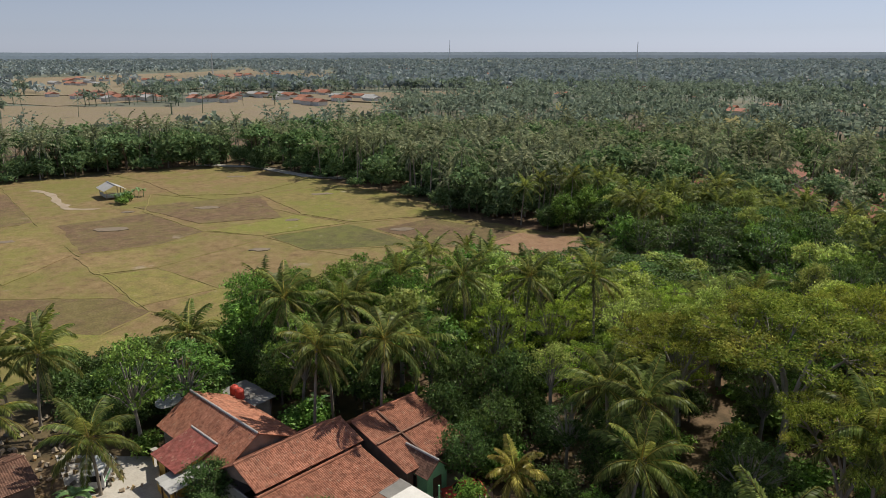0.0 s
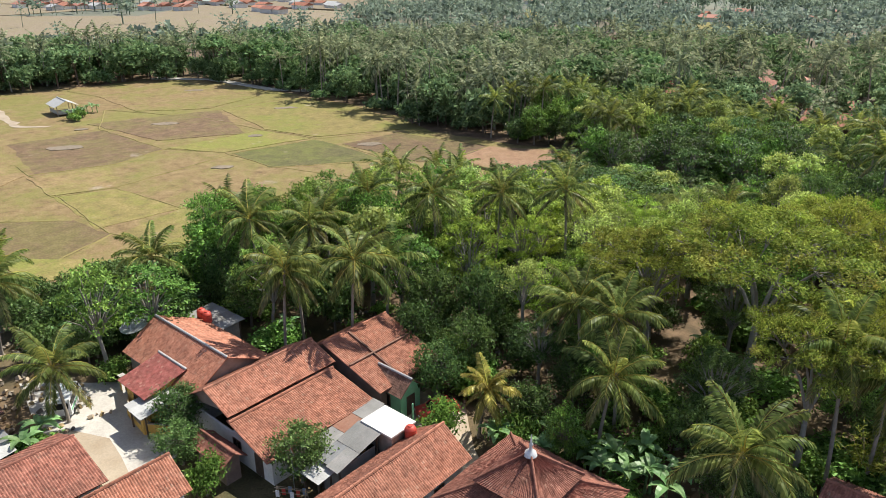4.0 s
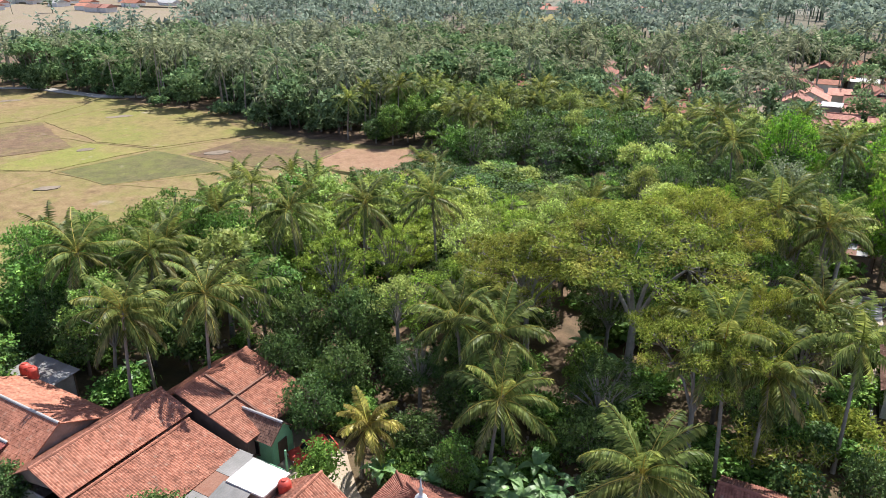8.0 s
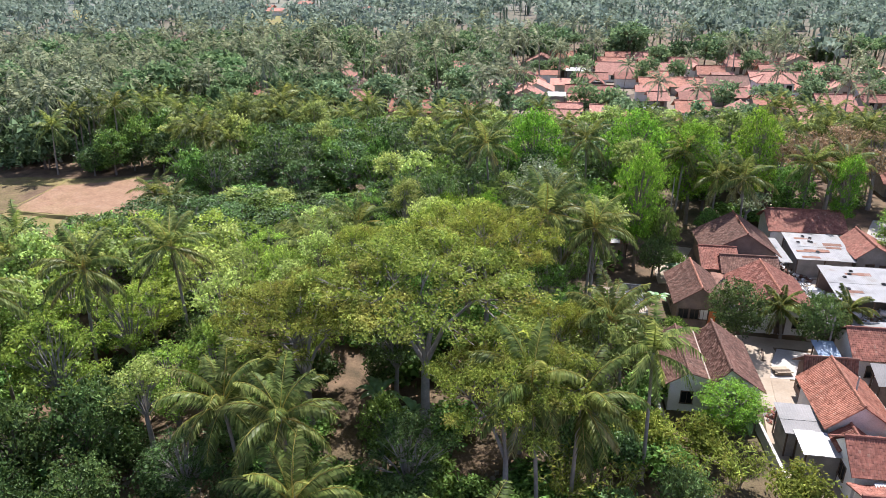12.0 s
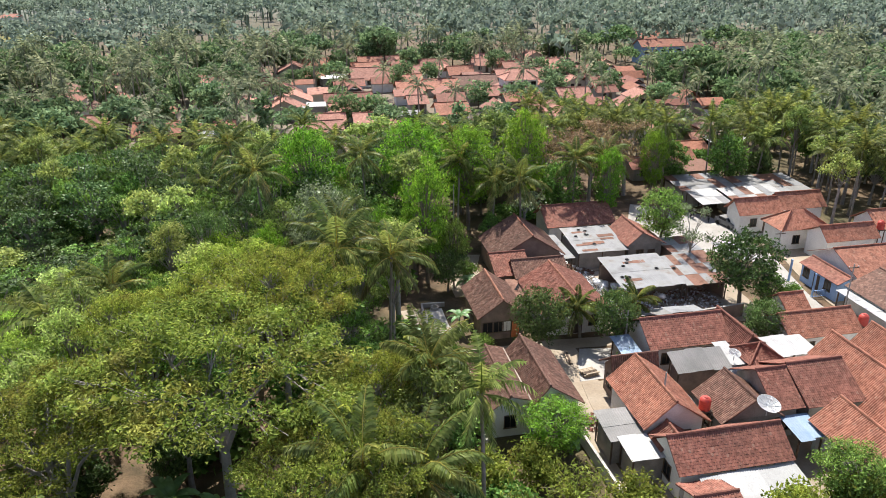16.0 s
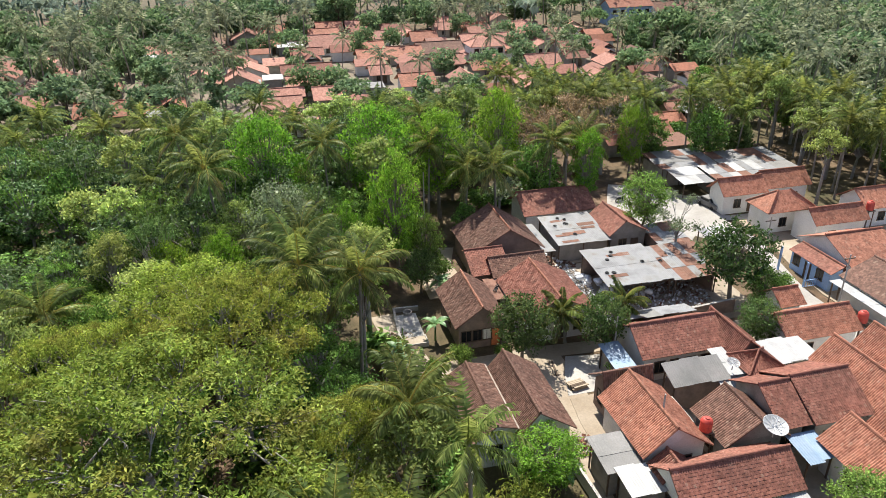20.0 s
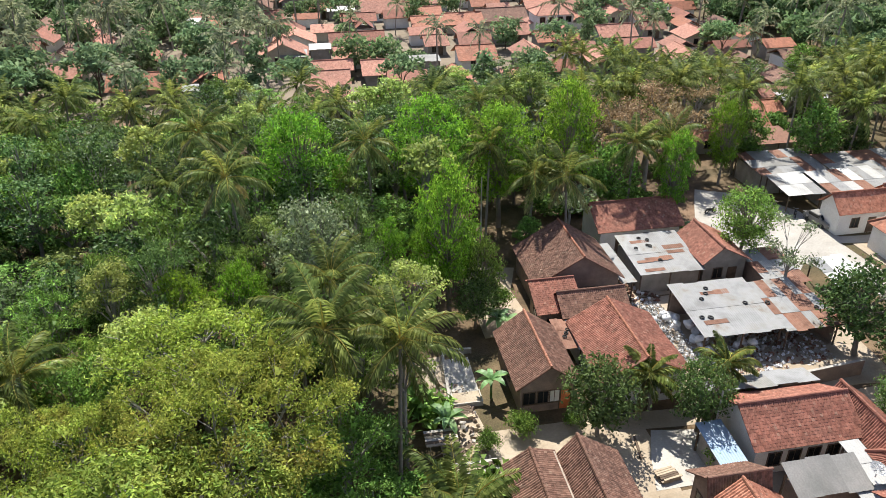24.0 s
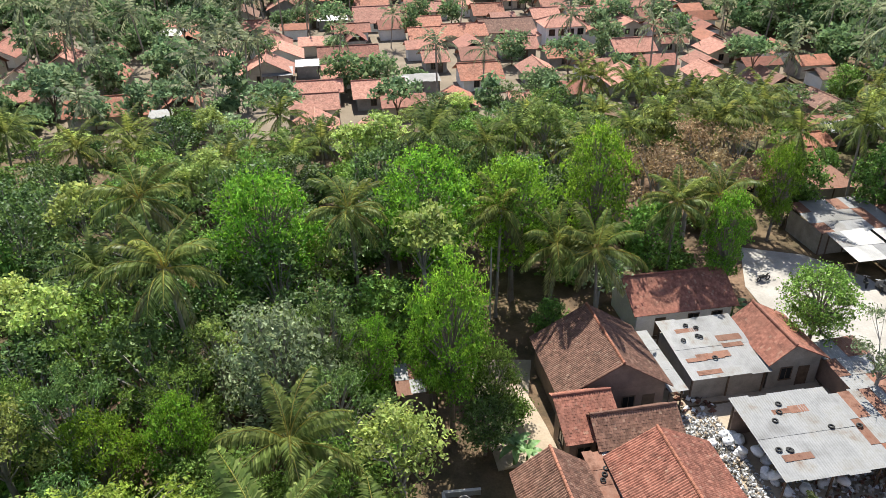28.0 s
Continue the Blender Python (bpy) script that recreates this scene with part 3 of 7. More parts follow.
paved(dirt_pale, "sandy yard with dry grass", "yard", (-58.4, 21.8), (-52, 20.5), (-49.5, 18.6), (-53.3, 18.4), (-64, 17.6), (-62, 20.2))
paved(dirt_pale, "sandy lane beside the house", "lane", (-46, 46), (-37.5, 46.5), (-33, 42), (-28, 38.5), (-28, 27), (-29.4, 27), (-29.6, 37.6), (-36, 38.4), (-39, 39.2), (-42, 39.5))

paved(dirt_pale, "pale dusty yard strewn with rubble", "yard", (20.6, 88.4), (41.4, 88.0), (42.0, 95), (41.8, 104), (36.4, 105.2), (23.4, 105.0), (21.9, 103.6), (21.9, 98.8))
paved(dirt_pale, "narrow trodden passage between the sheds", "yard", (21.9, 105.2), (36.6, 105.4), (38.6, 112.4), (37.0, 114.4), (22.6, 114.6))
paved(dirt_pale, "trodden yards between the close-set houses", "yard", (12.4, 56), (46.4, 56), (46.6, 87.6), (23.2, 87.8), (21.2, 85.2), (19, 80), (14.4, 79.6))
paved(dirt_pale, "trodden ground round the houses by the road", "yard", (51.5, 66), (80, 66), (80, 109.5), (67, 109.5), (54, 111.5), (54.2, 105), (52, 97), (50.6, 90), (51.2, 80))
paved(dirt_dull, "dusty ground between the village houses", "yard", (-84, 186), (-60, 180), (-20, 178), (30, 180), (72, 184), (96, 200), (100, 262), (80, 286), (20, 290), (-40, 290), (-84, 268))
ROAD_POLYS.pop()                  # trees stand there

# ---- houses ----
RECTS = []                        # plan rectangles kept free of trees


def tiled_slope(name, e0, e1, r0, r1, mat, parent, near=True, label=""):
    """A roof slope from its eave e0-e1 up to its ridge r0-r1: rows of tiles that overlap, with a ribbed section."""
    e0, e1, r0, r1 = (np.array(p, float) for p in (e0, e1, r0, r1))
    w, h = np.linalg.norm(e1 - e0), np.linalg.norm((r0 + r1 - e0 - e1) / 2)
    up = np.cross(e1 - e0, (r0 + r1) / 2 - e0)
    up = up / np.linalg.norm(up)
    if up[2] < 0:
        up = -up
    rnd = np.random.RandomState(int(abs(e0[0] * 31 + e0[1] * 17)) % 9999)
    if near:
        nu, nv = max(2, int(round(w / 0.20))), max(2, int(round(h / 0.24)))
        us = np.repeat(np.arange(nu + 1), 2)[1:-1] / nu
        us = np.column_stack((np.arange(nu) / nu, (np.arange(nu) + 0.55) / nu)).ravel()
        us = np.append(us, 1.0)
        rib = np.append(np.tile([0.0, 0.05], nu), 0.0)
        vs, lift = [], []
        for k in range(nv):
            vs += [k / nv, (k + 1) / nv]
            lift += [0.014, 0.0]
    else:
        nu, nv = max(2, int(w / 1.5)), 3
        us, rib = np.linspace(0, 1, nu + 1), np.zeros(nu + 1)
        vs, lift = np.linspace(0, 1, nv + 1), np.zeros(nv + 1)
    U, V = np.meshgrid(us, vs)
    sag = -0.05 * np.sin(math.pi * U) * np.sin(math.pi * V) + 0.03 * rnd.randn() * np.sin(U * 9 + rnd.rand() * 6) * (1 - V)
    if near:
        sag = sag + np.repeat(rnd.uniform(-0.012, 0.012, (len(vs) // 2, len(us))), 2, axis=0)[:len(vs)]
    P = ((e0 * (1 - U[..., None]) + e1 * U[..., None]) * (1 - V[..., None]) + (r0 * (1 - U[..., None]) + r1 * U[..., None]) * V[..., None])
    P = P + up * (rib[None, :] + np.array(lift)[:, None] + sag)[..., None]
    n, mrow = len(us), len(vs)
    v = P.reshape(-1, 3)
    i = (np.arange(mrow - 1)[:, None] * n + np.arange(n - 1)[None, :]).ravel()
    q = np.column_stack((i, i + 1, i + n + 1, i + n))
    uv = np.column_stack(((U * w).ravel(), (V * h).ravel() - 0.001))
    base = len(v)
    under = np.array([e0, e1, r1, r0]) - up * 0.07
    v = np.concatenate((v, under, np.array([e0, e1, r1, r0])))
    q = np.concatenate((q, [[base + 3, base + 2, base + 1, base]], [[base + a, base + (a + 1) % 4, base + 4 + (a + 1) % 4, base + 4 + a] for a in range(4)]))
    uv = np.concatenate((uv, np.zeros((8, 2))))
    return part(name, mesh_np(name, v, q, [mat], uv=uv), mat, parent, label)


def ridge_cap(a, b, mat, parent, near=True, wide=0.26, label=""):
    g = Geo()
    a, b = Vector(a), Vector(b)
    n = max(1, int((b - a).length / 0.35)) if near else 1
    d = (b - a).normalized()
    s = d.cross(Vector((0, 0, 1))).normalized()
    for k in range(n):
        p0, p1 = a.lerp(b, k / n), a.lerp(b, (k + 1.08) / n if k < n - 1 else 1.0)
        ring = [(-wide / 2, -0.03), (-wide / 3.2, 0.09), (0, 0.13), (wide / 3.2, 0.09), (wide / 2, -0.03)]
        v = [tuple(p + s * x + Vector((0, 0, z + dz))) for p, dz in ((p0, 0.025), (p1, 0.0)) for x, z in ring]
        g.add(v, [(i, i + 1, i + 6, i + 5) for i in range(4)] + [(0, 1, 2, 3), (0, 3, 4, -1)])
    return tagged(part("ridge_cap", g, mat, parent, label), kind="stuff")


def opening(parent, kind, side, x, y, z, w, h, pane=None, frame_mat=None):
    """A door or window set in a wall; side: the way it faces."""
    ax = side in "sn"
    sg = -1 if side in "sw" else 1
    def bx(a0, a1, d0, d1, z0, z1):
        d0, d1 = sorted((d0 * sg, d1 * sg))
        return (x + a0, x + a1, y + d0, y + d1, z0, z1) if ax else (x + d0, x + d1, y + a0, y + a1, z0, z1)
    f = Geo()
    f.box(*bx(-w / 2 - .08, -w / 2, -.02, .06, z, z + h)).box(*bx(w / 2, w / 2 + .08, -.02, .06, z, z + h)).box(*bx(-w / 2 - .08, w / 2 + .08, -.02, .06, z + h, z + h + .09))
    if kind == "w":
        f.box(*bx(-w / 2 - .12, w / 2 + .12, -.02, .12, z - .08, z)).box(*bx(-.025, .025, -.01, .05, z, z + h))
    ob = part("window" if kind == "w" else "door", f, frame_mat or wood_dark, parent)
    part("pane" if kind == "w" else "leaf", Geo().box(*bx(-w / 2, w / 2, -.01, .025, z, z + h)), pane or (glass_dark if kind == "w" else wood_dark), ob)
    return ob


def walls(parent, x0, x1, y0, y1, z1, mat, openings=(), t=0.15):
    part("wall", Geo().box(x0, x1, y0, y0 + t, 0, z1), mat, parent)
    part("wall", Geo().box(x0, x1, y1 - t, y1, 0, z1), mat, parent)
    part("wall", Geo().box(x0, x0 + t, y0 + t, y1 - t, 0, z1), mat, parent)
    part("wall", Geo().box(x1 - t, x1, y0 + t, y1 - t, 0, z1), mat, parent)
    for side, pos, kind, *rest in openings:
        w, h = (0.9, 2.0) if kind == "d" else (1.0, 1.2)
        z = 0.05 if kind == "d" else 0.95
        pane = rest[0] if rest else None
        x, y = (x0 + (x1 - x0) * pos, y0 if side == "s" else y1) if side in "sn" else (x0 if side == "w" else x1, y0 + (y1 - y0) * pos)
        opening(parent, kind, side, x, y, z, w, min(h, z1 - z - 0.15), pane)


def gable_roof(parent, x0, x1, y0, y1, axis, ze, zr, mat, wall_mat, near=True, rp=None, ze1=None, over=0.5, cap=None, gables=True):
    """Two slopes, a ridge, and the triangles of wall beneath; axis: the ridge's direction."""
    ze1 = ze if ze1 is None else ze1
    cap = cap or mat
    if axis == "y":
        r = (x0 + x1) / 2 if rp is None else rp
        tiled_slope("roof_slope", (x0, y1, ze), (x0, y0, ze), (r, y1, zr), (r, y0, zr), mat, parent, near)
        tiled_slope("roof_slope", (x1, y0, ze1), (x1, y1, ze1), (r, y0, zr), (r, y1, zr), mat, parent, near)
        ridge_cap((r, y0, zr + .03), (r, y1, zr + .03), cap, parent, near)
        if gables:
            for yy in (y0 + over, y1 - over):
                d = 0.07
                part("gable", Geo().add([(x0 + over, yy - d, ze + .02), (x1 - over, yy - d, ze1 + .02), (r, yy - d, zr - .1), (x0 + over, yy + d, ze + .02), (x1 - over, yy + d, ze1 + .02), (r, yy + d, zr - .1)],
                                        [(0, 1, 2, -1), (5, 4, 3, -1), (0, 2, 5, 3), (2, 1, 4, 5), (0, 3, 4, 1)]), wall_mat, parent)
    else:
        r = (y0 + y1) / 2 if rp is None else rp
        tiled_slope("roof_slope", (x0, y0, ze), (x1, y0, ze), (x0, r, zr), (x1, r, zr), mat, parent, near)
        tiled_slope("roof_slope", (x1, y1, ze1), (x0, y1, ze1), (x1, r, zr), (x0, r, zr), mat, parent, near)
        ridge_cap((x0, r, zr + .03), (x1, r, zr + .03), cap, parent, near)
        if gables:
            for xx in (x0 + over, x1 - over):
                d = 0.07
                part("gable", Geo().add([(xx - d, y0 + over, ze + .02), (xx - d, y1 - over, ze1 + .02), (xx - d, r, zr - .1), (xx + d, y0 + over, ze + .02), (xx + d, y1 - over, ze1 + .02), (xx + d, r, zr - .1)],
                                        [(0, 1, 2, -1), (5, 4, 3, -1), (0, 2, 5, 3), (2, 1, 4, 5), (0, 3, 4, 1)]), wall_mat, parent)


def hip_roof(parent, x0, x1, y0, y1, ze, zr, mat, near=True, half=0.0):
    """Four slopes to a short ridge along x (or to a point)."""
    cx, cy = (x0 + x1) / 2, (y0 + y1) / 2
    a, b = (cx - half, cy, zr), (cx + half, cy, zr)
    tiled_slope("roof_slope", (x0, y0, ze), (x1, y0, ze), a, b, mat, parent, near)
    tiled_slope("roof_slope", (x1, y1, ze), (x0, y1, ze), b, a, mat, parent, near)
    tiled_slope("roof_slope", (x0, y1, ze), (x0, y0, ze), a, a, mat, parent, near)
    tiled_slope("roof_slope", (x1, y0, ze), (x1, y1, ze), b, b, mat, parent, near)
    for c, e in (((x0, y0, ze), a), ((x1, y0, ze), b), ((x0, y1, ze), a), ((x1, y1, ze), b)):
        ridge_cap(tuple(p + d for p, d in zip(c, (0, 0, .05))), tuple(p + d for p, d in zip(e, (0, 0, .05))), mat, parent, near, 0.2)


def keep(x0, x1, y0, y1, m=0.6):
    RECTS.append((x0 - m, x1 + m, y0 - m, y1 + m))


def house(label, x0, x1, y0, y1, axis, ze, zr, roof, wall, near=True, rp=None, ze1=None, openings=None, over=0.5, cap=None, hip=None, name="house", inset=None):
    ob = thing(name, label, "house")
    near = near and math.hypot((x0 + x1) / 2 + 6, (y0 + y1) / 2 - (25 if x0 < 0 else 50)) < 66
    keep(x0, x1, y0, y1)
    i = over if inset is None else inset
    if openings is None:
        openings = [("s", 0.3, "w"), ("s", 0.7, "w"), ("w", 0.5, "w"), ("e", 0.5, "w")] if near else [("s", 0.35, "w"), ("s", 0.7, "d")]
    walls(ob, x0 + i, x1 - i, y0 + i, y1 - i, min(ze, ze1 or ze), wall, openings)
    if hip is not None:
        hip_roof(ob, x0, x1, y0, y1, ze, zr, roof, near, hip)
    else:
        gable_roof(ob, x0, x1, y0, y1, axis, ze, zr, roof, wall, near, rp, ze1, over, cap)
    return ob


def corrugated(name, c, mat, parent=None, pitch=0.2, depth=0.013, label=""):
    """A corrugated sheet over the four corners c (low left, low right, high right, high left); the ribs run up the slope."""
    c = [np.array(p, float) for p in c]
    w = np.linalg.norm(c[1] - c[0])
    n = max(2, min(60, int(w / pitch)))
    us = np.linspace(0, 1, 2 * n + 1)
    up = np.cross(c[1] - c[0], c[3] - c[0])
    up = up / np.linalg.norm(up) * (1 if up[2] > 0 else -1)
    wob = np.where(np.arange(2 * n + 1) % 2, depth, 0.0)[:, None] * up
    lo, hi = c[0] + (c[1] - c[0]) * us[:, None] + wob, c[3] + (c[2] - c[3]) * us[:, None] + wob
    v = np.concatenate((lo, hi, lo - up * .012, hi - up * .012))
    k, m = np.arange(2 * n), 2 * n + 1
    q = np.concatenate((np.column_stack((k, k + 1, k + 1 + m, k + m)), np.column_stack((k + 3 * m, k + 1 + 3 * m, k + 1 + 2 * m, k + 2 * m)), np.column_stack((k + 2 * m, k + 1 + 2 * m, k + 1, k))))
    return part(name, mesh_np(name, v, q, [mat]), mat, parent, label)


def sheet_roof(label, x0, x1, y0, y1, zs, zn, mats, cols=4, rows=2, posts=True, wall=None, seed=1, name="shed", sides="nwe", patches=0):
    """A lean-to of patched sheets on posts; zs, zn: height of its south and north edge."""
    ob = thing(name, label, "shed")
    keep(x0, x1, y0, y1)
    rnd = random.Random(seed)
    for i in range(cols):
        for j in range(rows):
            a0, a1 = x0 + (x1 - x0) * i / cols - .04, x0 + (x1 - x0) * (i + 1) / cols + .06
            b0, b1 = y0 + (y1 - y0) * j / rows - (.15 if j else rnd.uniform(0, .35)), y0 + (y1 - y0) * (j + 1) / rows + (rnd.uniform(0, .3) if j == rows - 1 else 0)
            zf = lambda yy: zs + (zn - zs) * (yy - y0) / (y1 - y0)
            dz = 0.03 * j + 0.012 * (i % 2) + rnd.uniform(0, .01)
            corrugated("roof_sheet", [(a0, b0, zf(b0) + dz), (a1, b0, zf(b0) + dz), (a1, b1, zf(b1) + dz), (a0, b1, zf(b1) + dz)], rnd.choice(mats), ob)
    zf = lambda yy: zs + (zn - zs) * (yy - y0) / (y1 - y0)
    for k in range(patches):
        a0, b0 = rnd.uniform(x0 + .2, x1 - 2.5), rnd.uniform(y0 + .2, y1 - 1.6)
        a1, b1 = a0 + rnd.uniform(1.0, 2.4), b0 + rnd.uniform(.45, .8)
        b1 = min(b1, y1 - .1)
        dz = .05 + .003 * k
        corrugated("patch_sheet", [(a0, b0, zf(b0) + dz), (a1, b0, zf(b0) + dz), (a1, b1, zf(b1) + dz), (a0, b1, zf(b1) + dz)], sheet_rust, ob)
    if posts:
        nx = max(2, int((x1 - x0) / 3) + 1)
        for k in range(nx):
            for yy in (y0 + .25, y1 - .25):
                xx = x0 + .25 + (x1 - x0 - .5) * k / (nx - 1)
                part("post", Geo().box(xx - .06, xx + .06, yy - .06, yy + .06, 0, zf(yy) - .08), wood_dark, ob)
        for yy in (y0 + .25, y1 - .25):
            part("beam", Geo().box(x0 + .1, x1 - .1, yy - .05, yy + .05, zf(yy) - .14, zf(yy) - .03), wood_dark, ob)
    if wall:
        lo = min(zs, zn) - .15
        for s in sides:
            g = {"s": (x0 + .3, x1 - .3, y0 + .3, y0 + .42), "n": (x0 + .3, x1 - .3, y1 - .42, y1 - .3), "w": (x0 + .3, x0 + .42, y0 + .42, y1 - .42), "e": (x1 - .42, x1 - .3, y0 + .42, y1 - .42)}[s]
            part("wall", Geo().box(*g, 0, lo), wall, ob)
    return ob


# the eastern cluster of houses
mortar = surface("mortar", [(0.24, 0.19, 0.15), (0.33, 0.28, 0.23)], 1.2, 9)
h1 = house("whitewashed house under a weathered brown double-gabled tile roof", 6.7, 11.8, 72.4, 81.8, "y", 3.0, 5.2, tile_brown, wall_white, rp=8.5, openings=[("s", 0.35, "w"), ("s", 0.75, "d"), ("e", .3, "w"), ("e", .7, "w")], over=0.45)
tiled_slope("roof_slope", (3.0, 81.8, 3.1), (3.0, 72.6, 3.1), (5.0, 81.8, 4.45), (5.0, 72.6, 4.45), tile_brown, h1)
tiled_slope("roof_slope", (6.9, 72.6, 3.9), (6.9, 81.8, 3.9), (5.0, 72.6, 4.45), (5.0, 81.8, 4.45), tile_brown, h1)
ridge_cap((5.0, 72.6, 4.5), (5.0, 81.8, 4.5), tile_brown, h1)
part("valley_strip", Geo().beam((6.78, 72.5, 3.97), (6.78, 81.6, 3.97), .12, .05), mortar, h1, "pale mortar strip in the roof valley")
walls(h1, 3.5, 7.1, 73.1, 81.3, 3.1, wall_white, [("s", .45, "w"), ("w", .5, "w")])
part("gable", Geo().add([(3.5, 73.1, 3.1), (7.1, 73.1, 3.1), (6.9, 73.1, 3.8), (5.0, 73.1, 4.35), (3.5, 73.2, 3.1), (7.1, 73.2, 3.1), (6.9, 73.2, 3.8), (5.0, 73.2, 4.35)], [(0, 1, 2, 3), (7, 6, 5, 4), (0, 3, 7, 4), (3, 2, 6, 7)]), wall_white, h1)
keep(3, 7, 72.4, 82)
house("small block house under a brown tile roof with a pale ridge", 6.2, 12.0, 89.6, 98.2, "y", 2.9, 5.0, tile_brown, wall_block, rp=9.1, cap=tile_orange, openings=[("s", .16, "w"), ("s", .42, "w"), ("s", .62, "w", wall_white), ("s", .82, "d", door_orange), ("w", .5, "w")])
house("large house with a broad brown gabled tile roof", 12.0, 21.8, 104.6, 113.4, "y", 3.1, 6.1, tile_brown, wall_block, rp=17.2, cap=tile_orange, openings=[("s", .3, "w"), ("s", .65, "w"), ("s", .85, "d")])
house("house under a red-brown tile roof with an orange ridge", 13.3, 21.6, 89.0, 98.4, "y", 3.0, 5.3, tile_red, wall_white, rp=17.2, cap=tile_orange, openings=[("s", .2, "w"), ("s", .55, "d"), ("s", .8, "w")])
house("low wing with a single slope of reddish tiles", 11.0, 15.8, 99.8, 104.4, "x", 3.0, 4.6, tile_red, wall_block, rp=103.6, ze1=4.2)
house("low wing with a brown hipped tile roof", 13.2, 20.2, 98.8, 103.0, "x", 3.0, 4.5, tile_brown, wall_block, rp=101.2)
house("house with whitewashed wall and a red tile roof", 22.8, 33.6, 114.8, 121.8, "x", 2.9, 5.0, tile_red, wall_white, rp=118.7, openings=[("s", .25, "d"), ("s", .6, "w"), ("s", .85, "w")])
house("shed house with a hipped orange-brown tile roof", 31.0, 36.8, 105.6, 112.6, "y", 3.0, 4.9, tile_red, wall_grey, rp=33.2)
house("house under a bright terracotta tile roof with a porch gable", 15.1, 21.2, 67.6, 75.6, "y", 3.1, 5.5, tile_orange, wall_white, rp=17.8, cap=tile_orange)
house("old wing with dark weathered tiles", 15.8, 20.6, 75.7, 79.0, "x", 3.0, 4.9, tile_brown, wall_block, rp=76.4)
house("porch gable with reddish tiles", 15.4, 18.6, 65.2, 67.6, "y", 2.7, 3.9, tile_red, wall_white, over=.25, openings=[])
house("long house under a weathered red tile roof", 21.6, 30.8, 79.6, 86.0, "x", 3.0, 5.0, tile_red, wall_white, rp=82.7, openings=[("s", .2, "w"), ("s", .4, "w"), ("s", .6, "w"), ("s", .8, "w")])
house("side wing with a red tile gable", 30.2, 34.0, 77.6, 84.2, "y", 2.8, 4.7, tile_red, wall_grey, rp=31.4)
house("house with dark red tiles and a grey gable wall", 22.0, 28.0, 67.2, 72.4, "y", 2.9, 5.0, tile_brown, wall_grey, rp=25.0)
house("house under a long stepped terracotta roof", 27.2, 30.2, 67.5, 74.6, "x", 3.3, 5.4, tile_red, wall_grey, rp=71.0)
house("house under a long red terracotta roof", 30.2, 36.0, 67.2, 75.0, "x", 3.4, 5.6, tile_red, wall_grey, rp=71.1)
house("small hipped pavilion roof of red tiles", 29.2, 33.2, 74.4, 78.0, "x", 3.4, 4.7, tile_red, wall_white, hip=0.0)
house("house with a steep orange tile roof", 36.1, 41.0, 67.4, 75.6, "y", 3.2, 5.6, tile_orange, wall_white, rp=38.5)
house("neighbouring house with an orange tile roof", 41.2, 46.0, 66.0, 76.4, "y", 3.2, 5.6, tile_orange, wall_white, rp=43.6)
house("house under an orange tile roof behind a shade tree", 29.6, 34.6, 59.5, 66.4, "y", 2.9, 5.0, tile_orange, wall_white, rp=32.3)
house("house with an orange gabled tile roof", 34.8, 39.4, 60.0, 67.0, "y", 2.9, 5.1, tile_orange, wall_white, rp=36.9)
house("long house under red tiles with a dark rear slope", 15.2, 25.2, 61.8, 67.0, "x", 3.0, 4.9, tile_red, wall_white, rp=64.4)
house("low house at the lane with reddish tiles", 14.8, 18.4, 56.5, 61.6, "x", 2.6, 3.6, tile_red, wall_white)
house("house under a bright red tile roof", 36.6, 45.4, 78.6, 84.0, "x", 3.0, 4.7, tile_orange, wall_white, rp=81.3)
house("small roof of orange tiles", 40.2, 43.4, 84.4, 88.2, "x", 3.0, 4.3, tile_orange, wall_white)
blue_house = house("house with blue porch and a red tile roof", 53.2, 61.4, 89.2, 98.6, "x", 3.4, 5.5, tile_orange, wall_white, rp=94.2)
house("blue-walled porch under a small slope of red tiles", 51.2, 53.3, 90.0, 97.2, "y", 2.5, 3.3, tile_red, wall_blue, rp=53.0, over=.3, openings=[("w", .25, "w"), ("w", .55, "d"), ("w", .85, "w")])
house("house under a grey-brown tile roof with a white awning", 51.2, 60.5, 77.0, 89.0, "y", 3.0, 4.9, tile_brown, wall_white, rp=55.6)
house("house with orange tiles by the road", 57.6, 66.0, 100.4, 105.6, "x", 3.4, 5.1, tile_orange, wall_white, rp=102.4)
house("square house with a hipped orange roof", 54.6, 62.4, 105.9, 111.0, "x", 3.2, 5.4, tile_orange, wall_white, hip=1.0)
house("long shop house under orange tiles", 52.8, 60.3, 113.4, 118.0, "x", 3.0, 5.0, tile_orange, wall_white, rp=115.6)
house("end shop house under orange tiles", 60.3, 68.2, 114.0, 118.8, "x", 3.2, 5.2, tile_orange, wall_white, rp=116.4)
house("house with orange tiles and a white awning", 68.8, 77.5, 104.0, 110.0, "x", 3.0, 5.0, tile_orange, wall_white, rp=107.0)
house("house under faded red tiles near the trees", 62.0, 70.0, 86.0, 92.0, "x", 3.0, 5.0, tile_red, wall_white)
house("house of red tiles beside the road", 55.0, 62.0, 66.0, 74.0, "y", 3.0, 5.0, tile_orange, wall_white)

